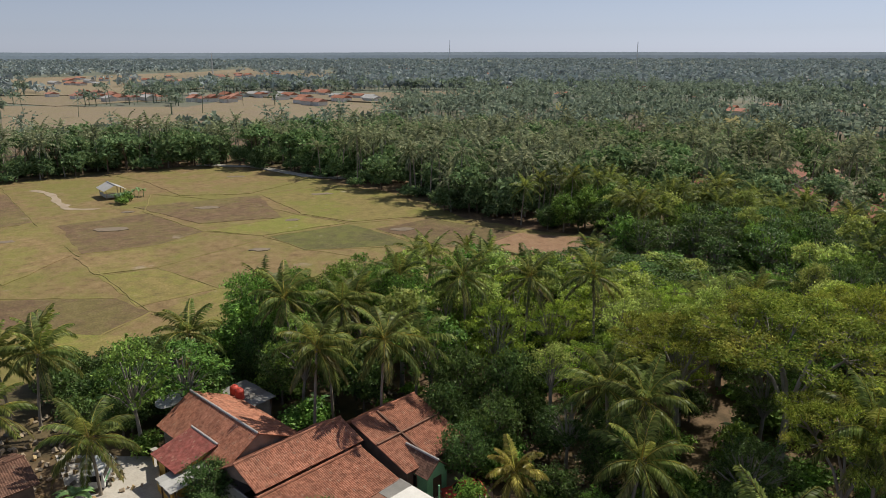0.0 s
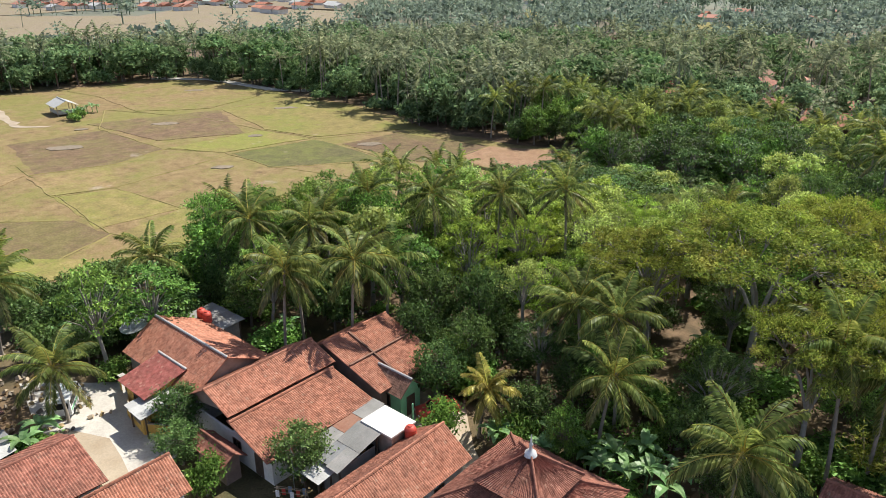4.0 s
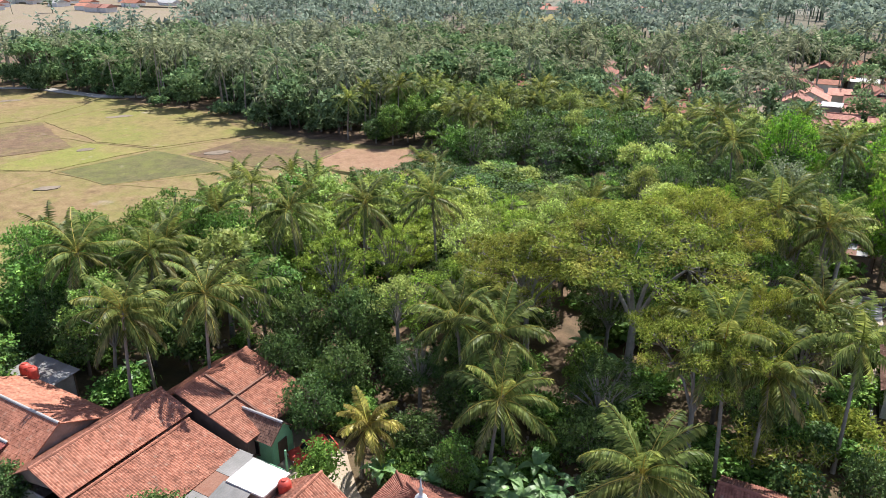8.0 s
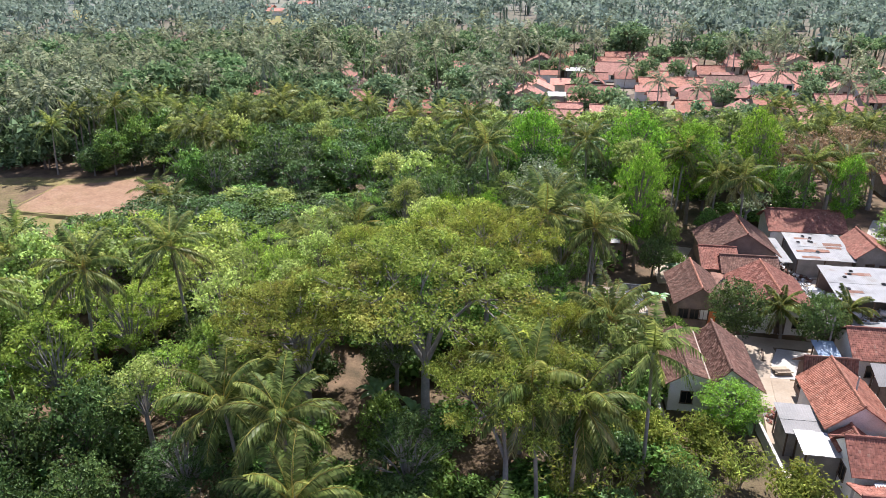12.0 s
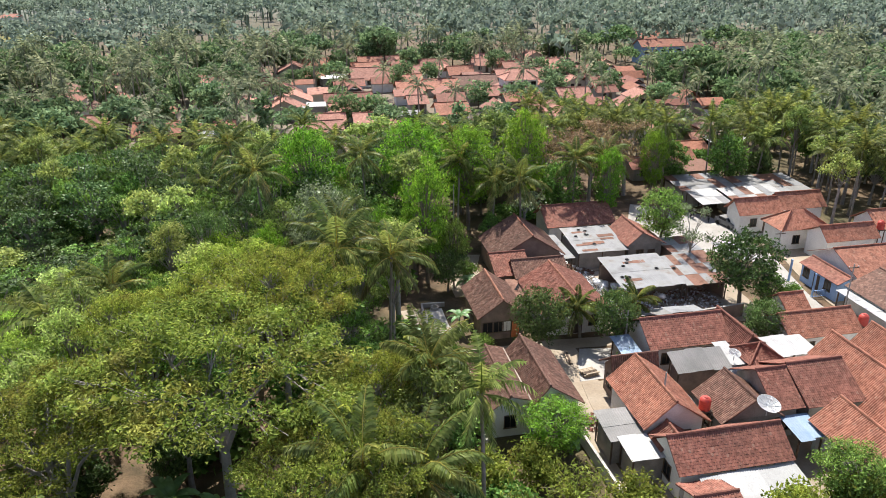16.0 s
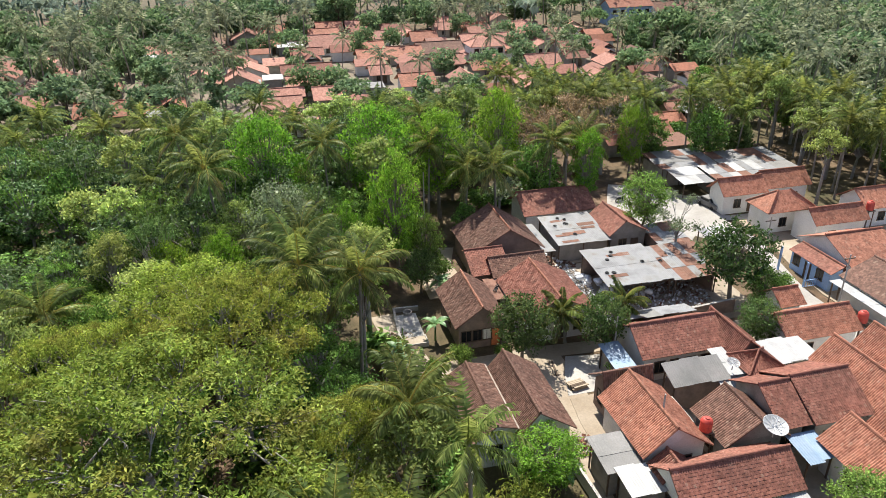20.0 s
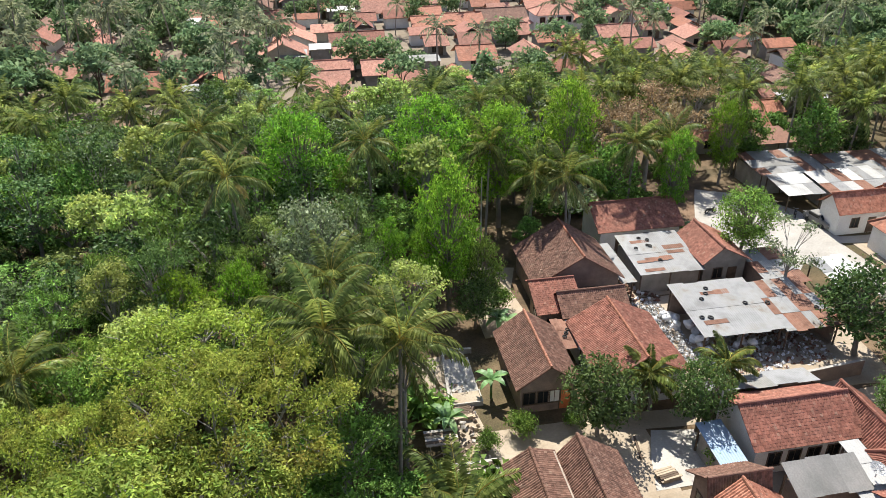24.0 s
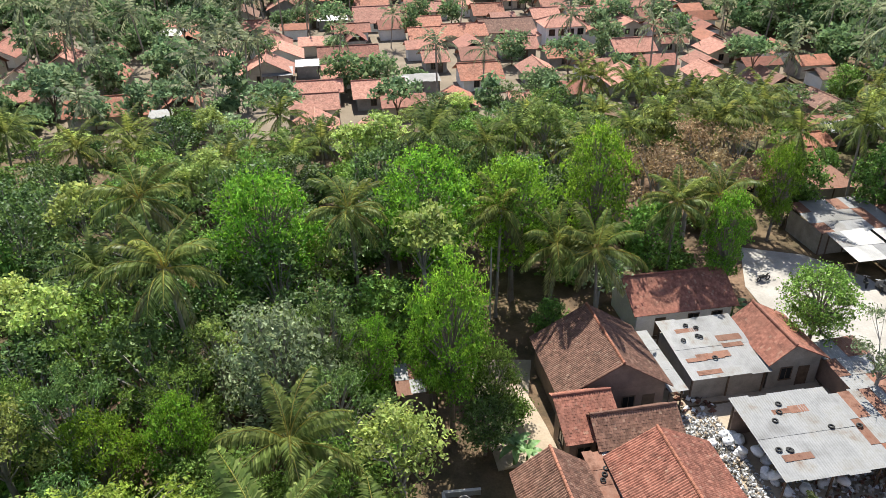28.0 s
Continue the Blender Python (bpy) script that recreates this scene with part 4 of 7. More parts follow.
# sheet-metal sheds
sheet_roof("scrap shed with a broad roof of zinc sheets", 25.2, 33.3, 94.0, 101.8, 2.7, 3.4, [sheet_zinc], 5, 2, patches=3, wall=wall_block, seed=3, sides="n")
sheet_roof("patched shed roof of rusty zinc sheets", 33.3, 39.0, 93.6, 101.2, 2.6, 3.2, [sheet_rust, sheet_zinc, sheet_rust], 6, 3, wall=wall_block, seed=4, sides="e")
sheet_roof("zinc-roofed shed with rusty patches", 24.0, 31.2, 105.6, 112.8, 2.7, 3.4, [sheet_zinc], 4, 2, patches=8, wall=wall_grey, seed=5, sides="snwe")
sheet_roof("low shed under rusty sheets", 36.6, 41.2, 101.8, 108.4, 2.3, 2.6, [sheet_rust, sheet_zinc], 4, 3, wall=wall_block, seed=6, sides="w")
sheet_roof("stall with a pale sheet roof", 43.4, 47.4, 100.2, 105.4, 2.2, 2.6, [sheet_white, sheet_zinc], 3, 2, seed=7)
sheet_roof("row of workshops under faded sheets", 50.4, 60.5, 126.4, 133.4, 3.0, 3.5, [sheet_zinc, sheet_rust, sheet_rust, sheet_grey], 6, 3, wall=wall_grey, seed=8, sides="swe")
sheet_roof("open shelter with a pale fibre sheet roof", 50.8, 56.0, 120.6, 126.2, 2.6, 3.1, [sheet_white, sheet_zinc], 3, 2, seed=9)
sheet_roof("workshop roof of white sheets", 56.2, 66.0, 119.2, 125.8, 2.8, 3.3, [sheet_zinc, sheet_white, sheet_rust], 6, 2, wall=wall_grey, seed=10, sides="swe")
sheet_roof("long workshop under grey sheets", 60.5, 72.0, 122.0, 131.0, 3.0, 3.4, [sheet_zinc, sheet_rust, sheet_grey], 6, 3, wall=wall_grey, seed=11, sides="swe")
sheet_roof("grey fibre-cement lean-to roof", 22.2, 27.8, 75.2, 77.4, 3.1, 3.9, [sheet_grey], 3, 1, wall=wall_block, seed=12, sides="swe")
sheet_roof("lean-to of dark grey sheets at the lane", 12.1, 15.1, 67.4, 71.1, 2.6, 2.9, [sheet_grey], 2, 2, wall=wall_grey, seed=13, sides="swe")
sheet_roof("lean-to of bright white sheets", 12.8, 16.0, 64.8, 67.6, 2.5, 2.7, [sheet_white], 2, 1, wall=wall_grey, seed=14, sides="swe")
sheet_roof("porch of bright white sheets", 16.8, 25.0, 59.4, 61.7, 2.4, 2.8, [sheet_white], 5, 1, wall=wall_white, seed=15, sides="we")
sheet_roof("narrow lean-to of blue-grey sheets", 19.0, 21.1, 79.0, 83.6, 2.3, 2.7, [sheet_blue], 1, 2, wall=wall_grey, seed=16, sides="we")
sheet_roof("small lean-to of blue-white sheets", 26.6, 29.6, 72.6, 75.2, 2.5, 2.9, [sheet_blue, sheet_white], 2, 1, seed=17)
sheet_roof("courtyard roof of white sheets", 27.9, 29.4, 75.2, 79.0, 3.2, 3.5, [sheet_white], 1, 2, seed=18)
sheet_roof("flat roof of white sheets", 32.6, 37.6, 75.6, 78.8, 3.3, 3.5, [sheet_white], 3, 1, seed=19)
sheet_roof("side roof of pale blue sheets", 27.6, 30.2, 64.6, 67.2, 2.5, 2.8, [sheet_blue], 2, 1, seed=20)
sheet_roof("passage roof of patched zinc sheets", 12.0, 14.0, 94.8, 98.9, 2.6, 2.8, [sheet_rust, sheet_white, sheet_rust], 3, 3, seed=21)
sheet_roof("long lean-to of weathered sheets", 21.4, 31.0, 86.0, 88.0, 3.4, 3.0, [sheet_grey, sheet_zinc], 5, 1, wall=wall_block, seed=22, sides="n")
sheet_roof("white awning along the road", 49.8, 51.4, 77.4, 88.6, 2.6, 2.6, [sheet_white], 1, 4, seed=23)
sheet_roof("narrow side awning of pale sheets", 21.6, 23.2, 104.8, 113.0, 2.5, 2.5, [sheet_zinc, sheet_blue], 1, 3, seed=24)
sheet_roof("rusty roof of a hut among the trees", -0.6, 3.0, 108.6, 112.2, 2.3, 2.6, [sheet_rust, sheet_zinc], 3, 2, wall=wall_block, seed=25, sides="swe")

# the western cluster of houses
ha = house("yellow-walled house with an orange tile roof and white ridge", -67.0, -54.0, 27.8, 37.0, "x", 3.0, 5.5, tile_orange, wall_grey, rp=31.8, cap=sheet_white, openings=[("e", .3, "w"), ("e", .7, "w"), ("s", .3, "w"), ("s", .7, "d")])
house("front wing with dark red glazed tiles", -62.2, -57.2, 24.9, 29.8, "x", 3.0, 4.1, tile_maroon, wall_yellow, rp=29.3, cap=sheet_white, openings=[("s", .5, "w"), ("w", .5, "w")])
hb = thing("house", "long house under patched orange tile roofs in two steps", "house")
keep(-55, -41.4, 26.8, 39)
walls(hb, -54.2, -42.2, 27.6, 38.8, 2.7, wall_white, [("s", .6, "w"), ("s", .85, "d"), ("e", .3, "w"), ("e", .7, "w")])
gable_roof(hb, -55.0, -47.3, 27.2, 39.0, "y", 3.2, 5.7, tile_orange, wall_block, rp=-50.7, ze1=4.45)
tiled_slope("roof_slope", (-41.8, 26.9, 2.8), (-41.8, 38.6, 2.8), (-47.6, 27.2, 4.05), (-47.6, 38.6, 4.05), tile_orange, hb)
ridge_cap((-47.25, 27.2, 4.05), (-47.25, 38.6, 4.05), tile_orange, hb)
part("gable", Geo().box(-47.5, -42.2, 27.6, 27.75, 2.6, 2.85), wall_white, hb)
hc = house("house under an orange tile roof with dark ridge lines", -53.4, -41.8, 39.4, 48.0, "y", 3.0, 5.3, tile_orange, wall_block, rp=-49.6, openings=[("e", .3, "d"), ("e", .7, "w"), ("n", .5, "w")])
for yy in (42.6,):
    part("ridge_line", Geo().beam((-49.4, yy, 5.38), (-42.0, yy, 3.16), .2, .12), tile_brown, hc, "dark row of ridge tiles")
part("ridge_line", Geo().beam((-45.9, 39.5, 4.35), (-45.9, 47.9, 4.35), .2, .12), tile_brown, hc, "dark row of ridge tiles")
house("porch with a brown tile gable and green posts", -44.6, -40.2, 40.4, 43.6, "x", 2.6, 3.9, tile_brown, wall_green, over=.3, cap=sheet_white, openings=[("e", .5, "d"), ("s", .5, "w")])
hd = thing("house", "grey concrete house with a bright white flat roof", "house")
keep(-39, -35.4, 34.4, 37.3)
walls(hd, -38.8, -35.6, 34.6, 37.1, 4.0, wall_grey, [("s", .3, "w"), ("e", .5, "w")])
part("roof_slab", Geo().box(-39.0, -35.4, 34.4, 37.3, 4.0, 4.16), wall_white, hd, "bright white roof slab")
sheet_roof("grey sheet roof over a workshop", -39.2, -36.6, 29.8, 34.4, 3.0, 4.0, [sheet_grey, sheet_zinc], 2, 2, wall=wall_grey, seed=31, sides="swe")
sheet_roof("small pale lean-to sheet roof", -39.4, -37.2, 28.2, 29.9, 2.5, 2.7, [sheet_white], 1, 1, seed=32)
sheet_roof("brown rusty sheet lean-to beside the house", -41.9, -39.2, 31.5, 38.4, 2.6, 2.8, [sheet_rust, sheet_grey], 2, 3, wall=wall_block, seed=33, sides="we")
house("long house under a bright orange tile roof", -35.8, -29.8, 22.0, 37.8, "y", 3.0, 5.0, tile_orange, wall_white, rp=-32.8, openings=[("e", .8, "w"), ("e", .5, "w"), ("n", .5, "w")])
sheet_roof("curved carport roof of pale sheets", -58.6, -55.4, 23.8, 27.6, 2.5, 2.8, [sheet_white], 3, 1, seed=34)
sheet_roof("grey sheet roof over a rear kitchen", -69.6, -63.4, 36.6, 39.6, 2.9, 3.1, [sheet_grey, sheet_zinc], 4, 1, wall=wall_grey, seed=35, sides="nwe")
mosque = house("prayer house with a two-tiered red-brown tile roof", -29.4, -18.6, 31.8, 42.4, "x", 3.0, 5.4, tile_red, wall_white, hip=0.4, name="prayer_house")
walls(mosque, -25.6, -22.4, 35.5, 38.7, 5.4, wall_white)
hip_roof(mosque, -26.9, -21.1, 34.2, 40.0, 4.7, 7.0, tile_red)
part("finial", Geo().lathe([(.5, 6.75), (.42, 7.0), (.16, 7.15), (.10, 7.5), (.17, 7.65), (.08, 7.8), (.03, 8.5), (0.0, 8.6)], 12, (-24.0, 37.1, 0)), metal_white, mosque, "silver metal finial", True)
house("house under a red tile roof among bananas", -7.6, 2.0, 46.5, 54.0, "x", 3.0, 4.6, tile_red, wall_white, rp=51.0)
house("house with a reddish hipped tile roof", -72.0, -64.6, 9.5, 16.0, "y", 3.0, 4.2, tile_brown, wall_block)
house("house under reddish tiles by the yard", -64.2, -58.4, 2.0, 12.6, "y", 3.0, 4.6, tile_red, wall_white, rp=-61.2)
sheet_roof("small lean-to roof of pale sheets", -62.6, -58.9, 12.6, 14.8, 2.4, 2.7, [sheet_white, sheet_zinc], 2, 1, wall=wall_grey, seed=36, sides="we")
house("house under dull red tiles beside the sandy yard", -58.0, -49.2, 10.0, 17.8, "y", 3.0, 4.6, tile_red, wall_white, rp=-54.4)
house("house with an orange tile roof beside the yard", -48.8, -43.4, 10.0, 21.4, "y", 3.0, 4.9, tile_orange, wall_white, rp=-46.2)
house("low outbuilding with red tiles", -49.6, -44.6, 24.6, 27.0, "x", 2.2, 3.0, tile_red, wall_block, openings=[])

# ---- the village beyond the trees ----
rv = random.Random(5)
wall_cream = surface("wall_cream", [(0.42, 0.37, 0.29), (0.52, 0.47, 0.38)], 0.8, 9)

def village_row(*places):
    """Houses given by the x and y of the eave, width, depth and ridge direction."""
    for x, y, w, d, ax in places:
        ob = house("village house with a pale orange tile roof", x - w / 2, x + w / 2, y - .5, y + d, ax, 2.5, 2.5 + (w if ax == "y" else d) * rv.uniform(.2, .28), rv.choice([tile_far, tile_far, tile_orange, tile_red, tile_brown]),
                   rv.choice([wall_white, wall_grey, wall_cream]), near=False, over=.8)
        ob["group"] = "village houses"


village_row((-41, 189, 15.3, 9, "x"), (-64, 216, 7.5, 9, "y"), (-59, 201, 7, 8, "x"), (-69, 251, 7, 8, "y"), (-41, 257, 13.9, 10, "x"), (-35, 225, 9.9, 9, "y"), (-35, 209, 6, 8, "y"), (4, 244, 9.8, 7, "x"))
village_row((13, 254, 15.4, 12, "x"), (2, 220, 13.6, 7, "x"), (1, 204, 10.6, 9, "x"), (-5, 195, 9.2, 6, "x"), (-6, 185, 8.9, 8, "x"), (-6, 171, 8.0, 9, "y"), (4, 169, 7.5, 7, "y"), (21, 231, 8.5, 10, "x"))
village_row((20, 212, 6, 8, "x"), (31, 234, 10.9, 10, "x"), (42, 236, 14, 10, "x"), (40, 219, 9.5, 8, "x"), (49, 210, 10.9, 8, "x"), (39, 197, 7.5, 9, "y"), (66, 246, 10.3, 10, "x"), (73, 234, 8.3, 9, "y"))
village_row((80, 229, 8.2, 9, "x"), (76, 217, 7.1, 6, "x"), (71, 186, 8.5, 10, "y"), (83, 206, 9, 8, "y"), (68, 169, 5.6, 8, "y"), (74.5, 168, 6, 8, "y"), (81.5, 167, 6.8, 8, "y"), (76, 160, 10.7, 5, "x"))
village_row((42, 257, 9, 9, "x"), (31, 183, 5.6, 5, "x"), (106, 327, 16, 12, "y"), (150, 335, 17, 12, "x"), (152, 291, 20, 12, "x"), (208, 303, 14, 9, "x"), (229, 296, 12, 9, "x"), (228, 266, 10, 10, "y"))
village_row((182, 220, 9, 9, "x"), (-45, 281, 7, 9, "x"), (-80, 255, 7, 8, "y"), (-74, 225, 6, 8, "x"), (76, 267, 11, 10, "x"), (84, 244, 9, 9, "x"), (62, 262, 8, 9, "x"), (97, 268, 8, 8, "y"))
village_row((-75, 236, 8.9, 10, "y"), (-91, 212, 7, 8, "x"), (-65, 240, 6, 8, "y"), (-182, 299, 12, 9, "x"), (-156, 295, 12, 9, "y"), (-109, 255, 8, 9, "y"), (-89, 205, 8.5, 9, "x"), (-59, 228, 6, 9, "y"))
village_row((-172, 312, 10, 9, "x"), (-142, 360, 8, 9, "x"), (-20, 252, 8, 8, "x"), (-24, 268, 9, 9, "y"), (24, 247, 7, 8, "x"), (56, 250, 8, 8, "x"), (12, 275, 10, 9, "x"), (-6, 262, 7, 7, "x"))
village_row((118, 205, 9, 8, "x"), (132, 240, 10, 9, "x"), (52, 142, 7, 6, "x"), (60, 146, 8, 6, "x"), (66, 152, 9, 6, "x"))
taken = list(RECTS)
for gx in range(-14, 96, 10):
    for gy in range(188, 292, 11):
        x, y, w, d = gx + rv.uniform(-2, 2), gy + rv.uniform(-2, 2), rv.uniform(8.6, 11.6), rv.uniform(8, 10)
        if rv.random() < .04 or x > 60 and y < 205 or any(a - .4 < x + w / 2 and x - w / 2 < b + .4 and c - .4 < y + d and y < e + .4 for a, b, c, e in taken):
            continue
        village_row((x, y, w, d, rv.choice("xxy")))
        taken.append(RECTS[-1])


def close_house(x, y, w, d, turn):
    """A plain house squeezed between its neighbours: walls under a gabled tile roof."""
    ob = thing("house", "small village house squeezed between its neighbours", "house", (x, y, 0), "village houses", rz=90 * turn)
    ze, zr, o = rv.uniform(2.3, 2.9), rv.uniform(3.7, 4.6), .5
    part("wall", Geo().box(-w / 2 + o, w / 2 - o, -d / 2 + o, d / 2 - o, 0, ze), rv.choice([wall_white, wall_grey, wall_cream]), ob)
    top = [(-w / 2, -d / 2, ze), (w / 2, -d / 2, ze), (w / 2, d / 2, ze), (-w / 2, d / 2, ze), (-w / 2, 0, zr), (w / 2, 0, zr)]
    part("roof", Geo().add(top + [(a, b, c - .1) for a, b, c in top], [(0, 1, 5, 4), (2, 3, 4, 5), (6, 10, 11, 7), (8, 11, 10, 9), (0, 4, 10, 6), (4, 3, 9, 10), (1, 7, 11, 5), (5, 11, 8, 2), (0, 6, 7, 1), (2, 8, 9, 3)]),
         rv.choice([tile_far, tile_far, tile_orange, tile_red, tile_brown]), ob)
    hw, hd = (w / 2, d / 2) if turn == 0 else (d / 2, w / 2)
    keep(x - hw, x + hw, y - hd, y + hd)
    taken.append(RECTS[-1])


for gx in np.arange(-80, 98, 5.0):
    for gy in np.arange(186, 290, 5.0):
        x, y, w, d, turn = gx + rv.uniform(-1, 1), gy + rv.uniform(-1, 1), rv.uniform(6, 10), rv.uniform(5, 7.5), rv.randrange(2)
        hw, hd = (w / 2, d / 2) if turn == 0 else (d / 2, w / 2)
        if rv.random() < (.9 if x < -14 else .15) or any(a - .1 < x + hw and x - hw < b + .1 and c - .1 < y + hd and y - hd < e + .1 for a, b, c, e in taken):
            continue
        close_house(x, y, w, d, turn)
two = house("two-storeyed white house with a row of dark windows", 47.4, 58.0, 224.5, 233.0, "x", 5.6, 7.4, tile_far, wall_white, near=False, openings=[], hip=2.5)
for k in range(4):
    opening(two, "w", "s", 49.3 + 2.3 * k, 224.95, 3.7, 1.3, 1.3)
keep(104, 138, 246, 281)             # open ground before the school
school = house("two-storeyed pale blue building with an orange roof", 117, 135, 281, 290, "x", 6.4, 8.8, tile_orange, wall_blue, near=False, openings=[])
for k in range(5):
    opening(school, "w", "s", 119.4 + 3.3 * k, 281.45, 4.0, 1.4, 1.3)
    opening(school, "w", "s", 119.4 + 3.3 * k, 281.45, 1.0, 1.4, 1.3)
for x, y, w, d, m in ((-41, 250, 9, 6, sheet_white), (-7, 214, 5, 4, sheet_white), (0, 259, 8, 5, sheet_white), (-13, 208, 6, 5, sheet_zinc), (15, 198, 7, 4, sheet_grey), (78, 157, 9, 3.5, sheet_white), (59, 138, 10, 6, sheet_rust), (-32, 186, 4, 3, sheet_zinc), (10, 197, 5, 4, sheet_zinc)):
    sheet_roof("village lean-to with a pale sheet roof", x - w / 2, x + w / 2, y, y + d, 2.6, 3.0, [m], 3, 1, wall=wall_grey, seed=int(x + 90), sides="s")

# far hamlets beyond the fields
rf = random.Random(3)


def hamlet(left, right, near_r, far_r, n, w0, w1):
    """n houses between two bearings (degrees left of +y) and two ranges."""
    for i in range(n):
        a, r = radians(rf.uniform(left, right)), 1 / rf.uniform(1 / far_r, 1 / near_r)
        x, y, w = -r * math.sin(a), r * math.cos(a), rf.uniform(w0, w1)
        pale = rf.random() < .22
        ob = thing("farmhouse", "distant house with a pale sheet roof" if pale else "distant house with a red tile roof", "house", group="distant houses")
        keep(x - w / 2, x + w / 2, y - 6, y + 6, 3)
        part("wall", Geo().box(x - w / 2, x + w / 2, y - 4.5, y + 4.5, 0, 3.4), wall_white, ob)
        e, h = w / 2 + .6, rf.uniform(4.8, 5.5)
        part("roof", Geo().add([(x - e, y - 5.2, 3.2), (x + e, y - 5.2, 3.2), (x + e, y + 5.2, 3.2), (x - e, y + 5.2, 3.2), (x - e, y, h), (x + e, y, h)],
                               [(0, 1, 5, 4), (2, 3, 4, 5), (0, 4, 3, -1), (1, 2, 5, -1), (3, 2, 1, 0)]), sheet_white if pale else rf.choice([tile_far, tile_orange]), ob)


hamlet(71.8, 64.3, 689, 817, 16, 9, 16)
hamlet(64.3, 56.9, 639, 770, 16, 8, 14)
hamlet(70.7, 62.7, 1042, 1327, 14, 12, 25)
hamlet(51.7, 47.7, 609, 689, 8, 9, 13)
hamlet(56.5, 51.7, 655, 748, 8, 9, 16)
hamlet(55.2, 52.1, 582, 624, 3, 10, 14)
hamlet(41.3, 31.5, 1130, 1515, 22, 15, 30)
hamlet(23.6, 14.6, 1042, 1515, 16, 14, 24)
hamlet(52.1, 42.7, 1708, 1957, 8, 40, 70)
hamlet(61.1, 55.2, 1235, 1606, 9, 14, 24)
hamlet(74.5, 71.1, 966, 1130, 6, 14, 26)
hamlet(25.2, 11.9, 503, 966, 10, 9, 16)
hamlet(40.4, 27.3, 624, 1063, 8, 9, 16)

# ---- trees ----
def leaf_quads(rs, centres, normals, length, width, tri=False):
    """Bent diamond blades at the given places."""
    n = len(centres)
    nrm = normals / np.linalg.norm(normals, axis=1, keepdims=True)
    t = np.cross(nrm, rs.randn(n, 3))
    t /= np.linalg.norm(t, axis=1, keepdims=True)
    b = np.cross(nrm, t)
    L, W = length * rs.uniform(.7, 1.3, (n, 1)) / 2, width * rs.uniform(.7, 1.3, (n, 1)) / 2
    if tri:
        v = np.stack((centres - t * L + b * W, centres - t * L - b * W, centres + t * L - nrm * L * .3), axis=1).reshape(-1, 3)
        return v, np.column_stack((np.arange(3 * n).reshape(-1, 3), -np.ones(n, int)))
    v = np.stack((centres - t * L - nrm * L * .25, centres + b * W, centres + t * L - nrm * L * .35, centres - b * W), axis=1).reshape(-1, 3)
    return v, np.arange(4 * n).reshape(-1, 4)


def tufted(rs, lobes, tufts, per, size, spread, up=.6, low=-.35, wide=.55, tri=False, inner=0):
    """Leaves in tufts over the skins of the lobes (x, y, z, r, flattening)."""
    lobes = np.asarray(lobes, float)
    wgt = lobes[:, 3] ** 2
    k = rs.choice(len(lobes), tufts, p=wgt / wgt.sum())
    d = rs.randn(tufts * 2, 3)
    d /= np.linalg.norm(d, axis=1, keepdims=True)
    d = d[d[:, 2] > low]
    d = np.resize(d, (tufts, 3))
    r = lobes[k, 3:4] * rs.uniform(.8, 1.06, (tufts, 1))
    c = lobes[k, :3] + d * r * np.column_stack((np.ones(tufts), np.ones(tufts), lobes[k, 4]))
    c = np.repeat(c, per, axis=0) + rs.randn(tufts * per, 3) * spread * np.array([1, 1, .6])
    nn = np.repeat(d, per, axis=0) * .6 + np.array([0, 0, up]) + rs.randn(tufts * per, 3) * .8
    v, q = leaf_quads(rs, c, nn, size, size * wide, tri)
    if inner:                                    # inner foliage as big blades, added to block light and deepen the shade
        ci = np.repeat(lobes[:, :3], inner, axis=0) + rs.randn(len(lobes) * inner, 3) * np.repeat(lobes[:, 3:4], inner, axis=0) * .3 * np.array([1, 1, .6])
        vi, qi = leaf_quads(rs, ci, rs.randn(len(ci), 3) + np.array([0, 0, .6]), 1, .75, True)
        big = np.repeat(np.repeat(lobes[:, 3:4], inner, axis=0) * .5, 3, axis=0)
        vi = np.repeat(ci, 3, axis=0) + (vi - np.repeat(ci, 3, axis=0)) * big
        q = np.concatenate((q, np.where(qi >= 0, qi + len(v), -1)))
        v = np.concatenate((v, vi))
    return v, q


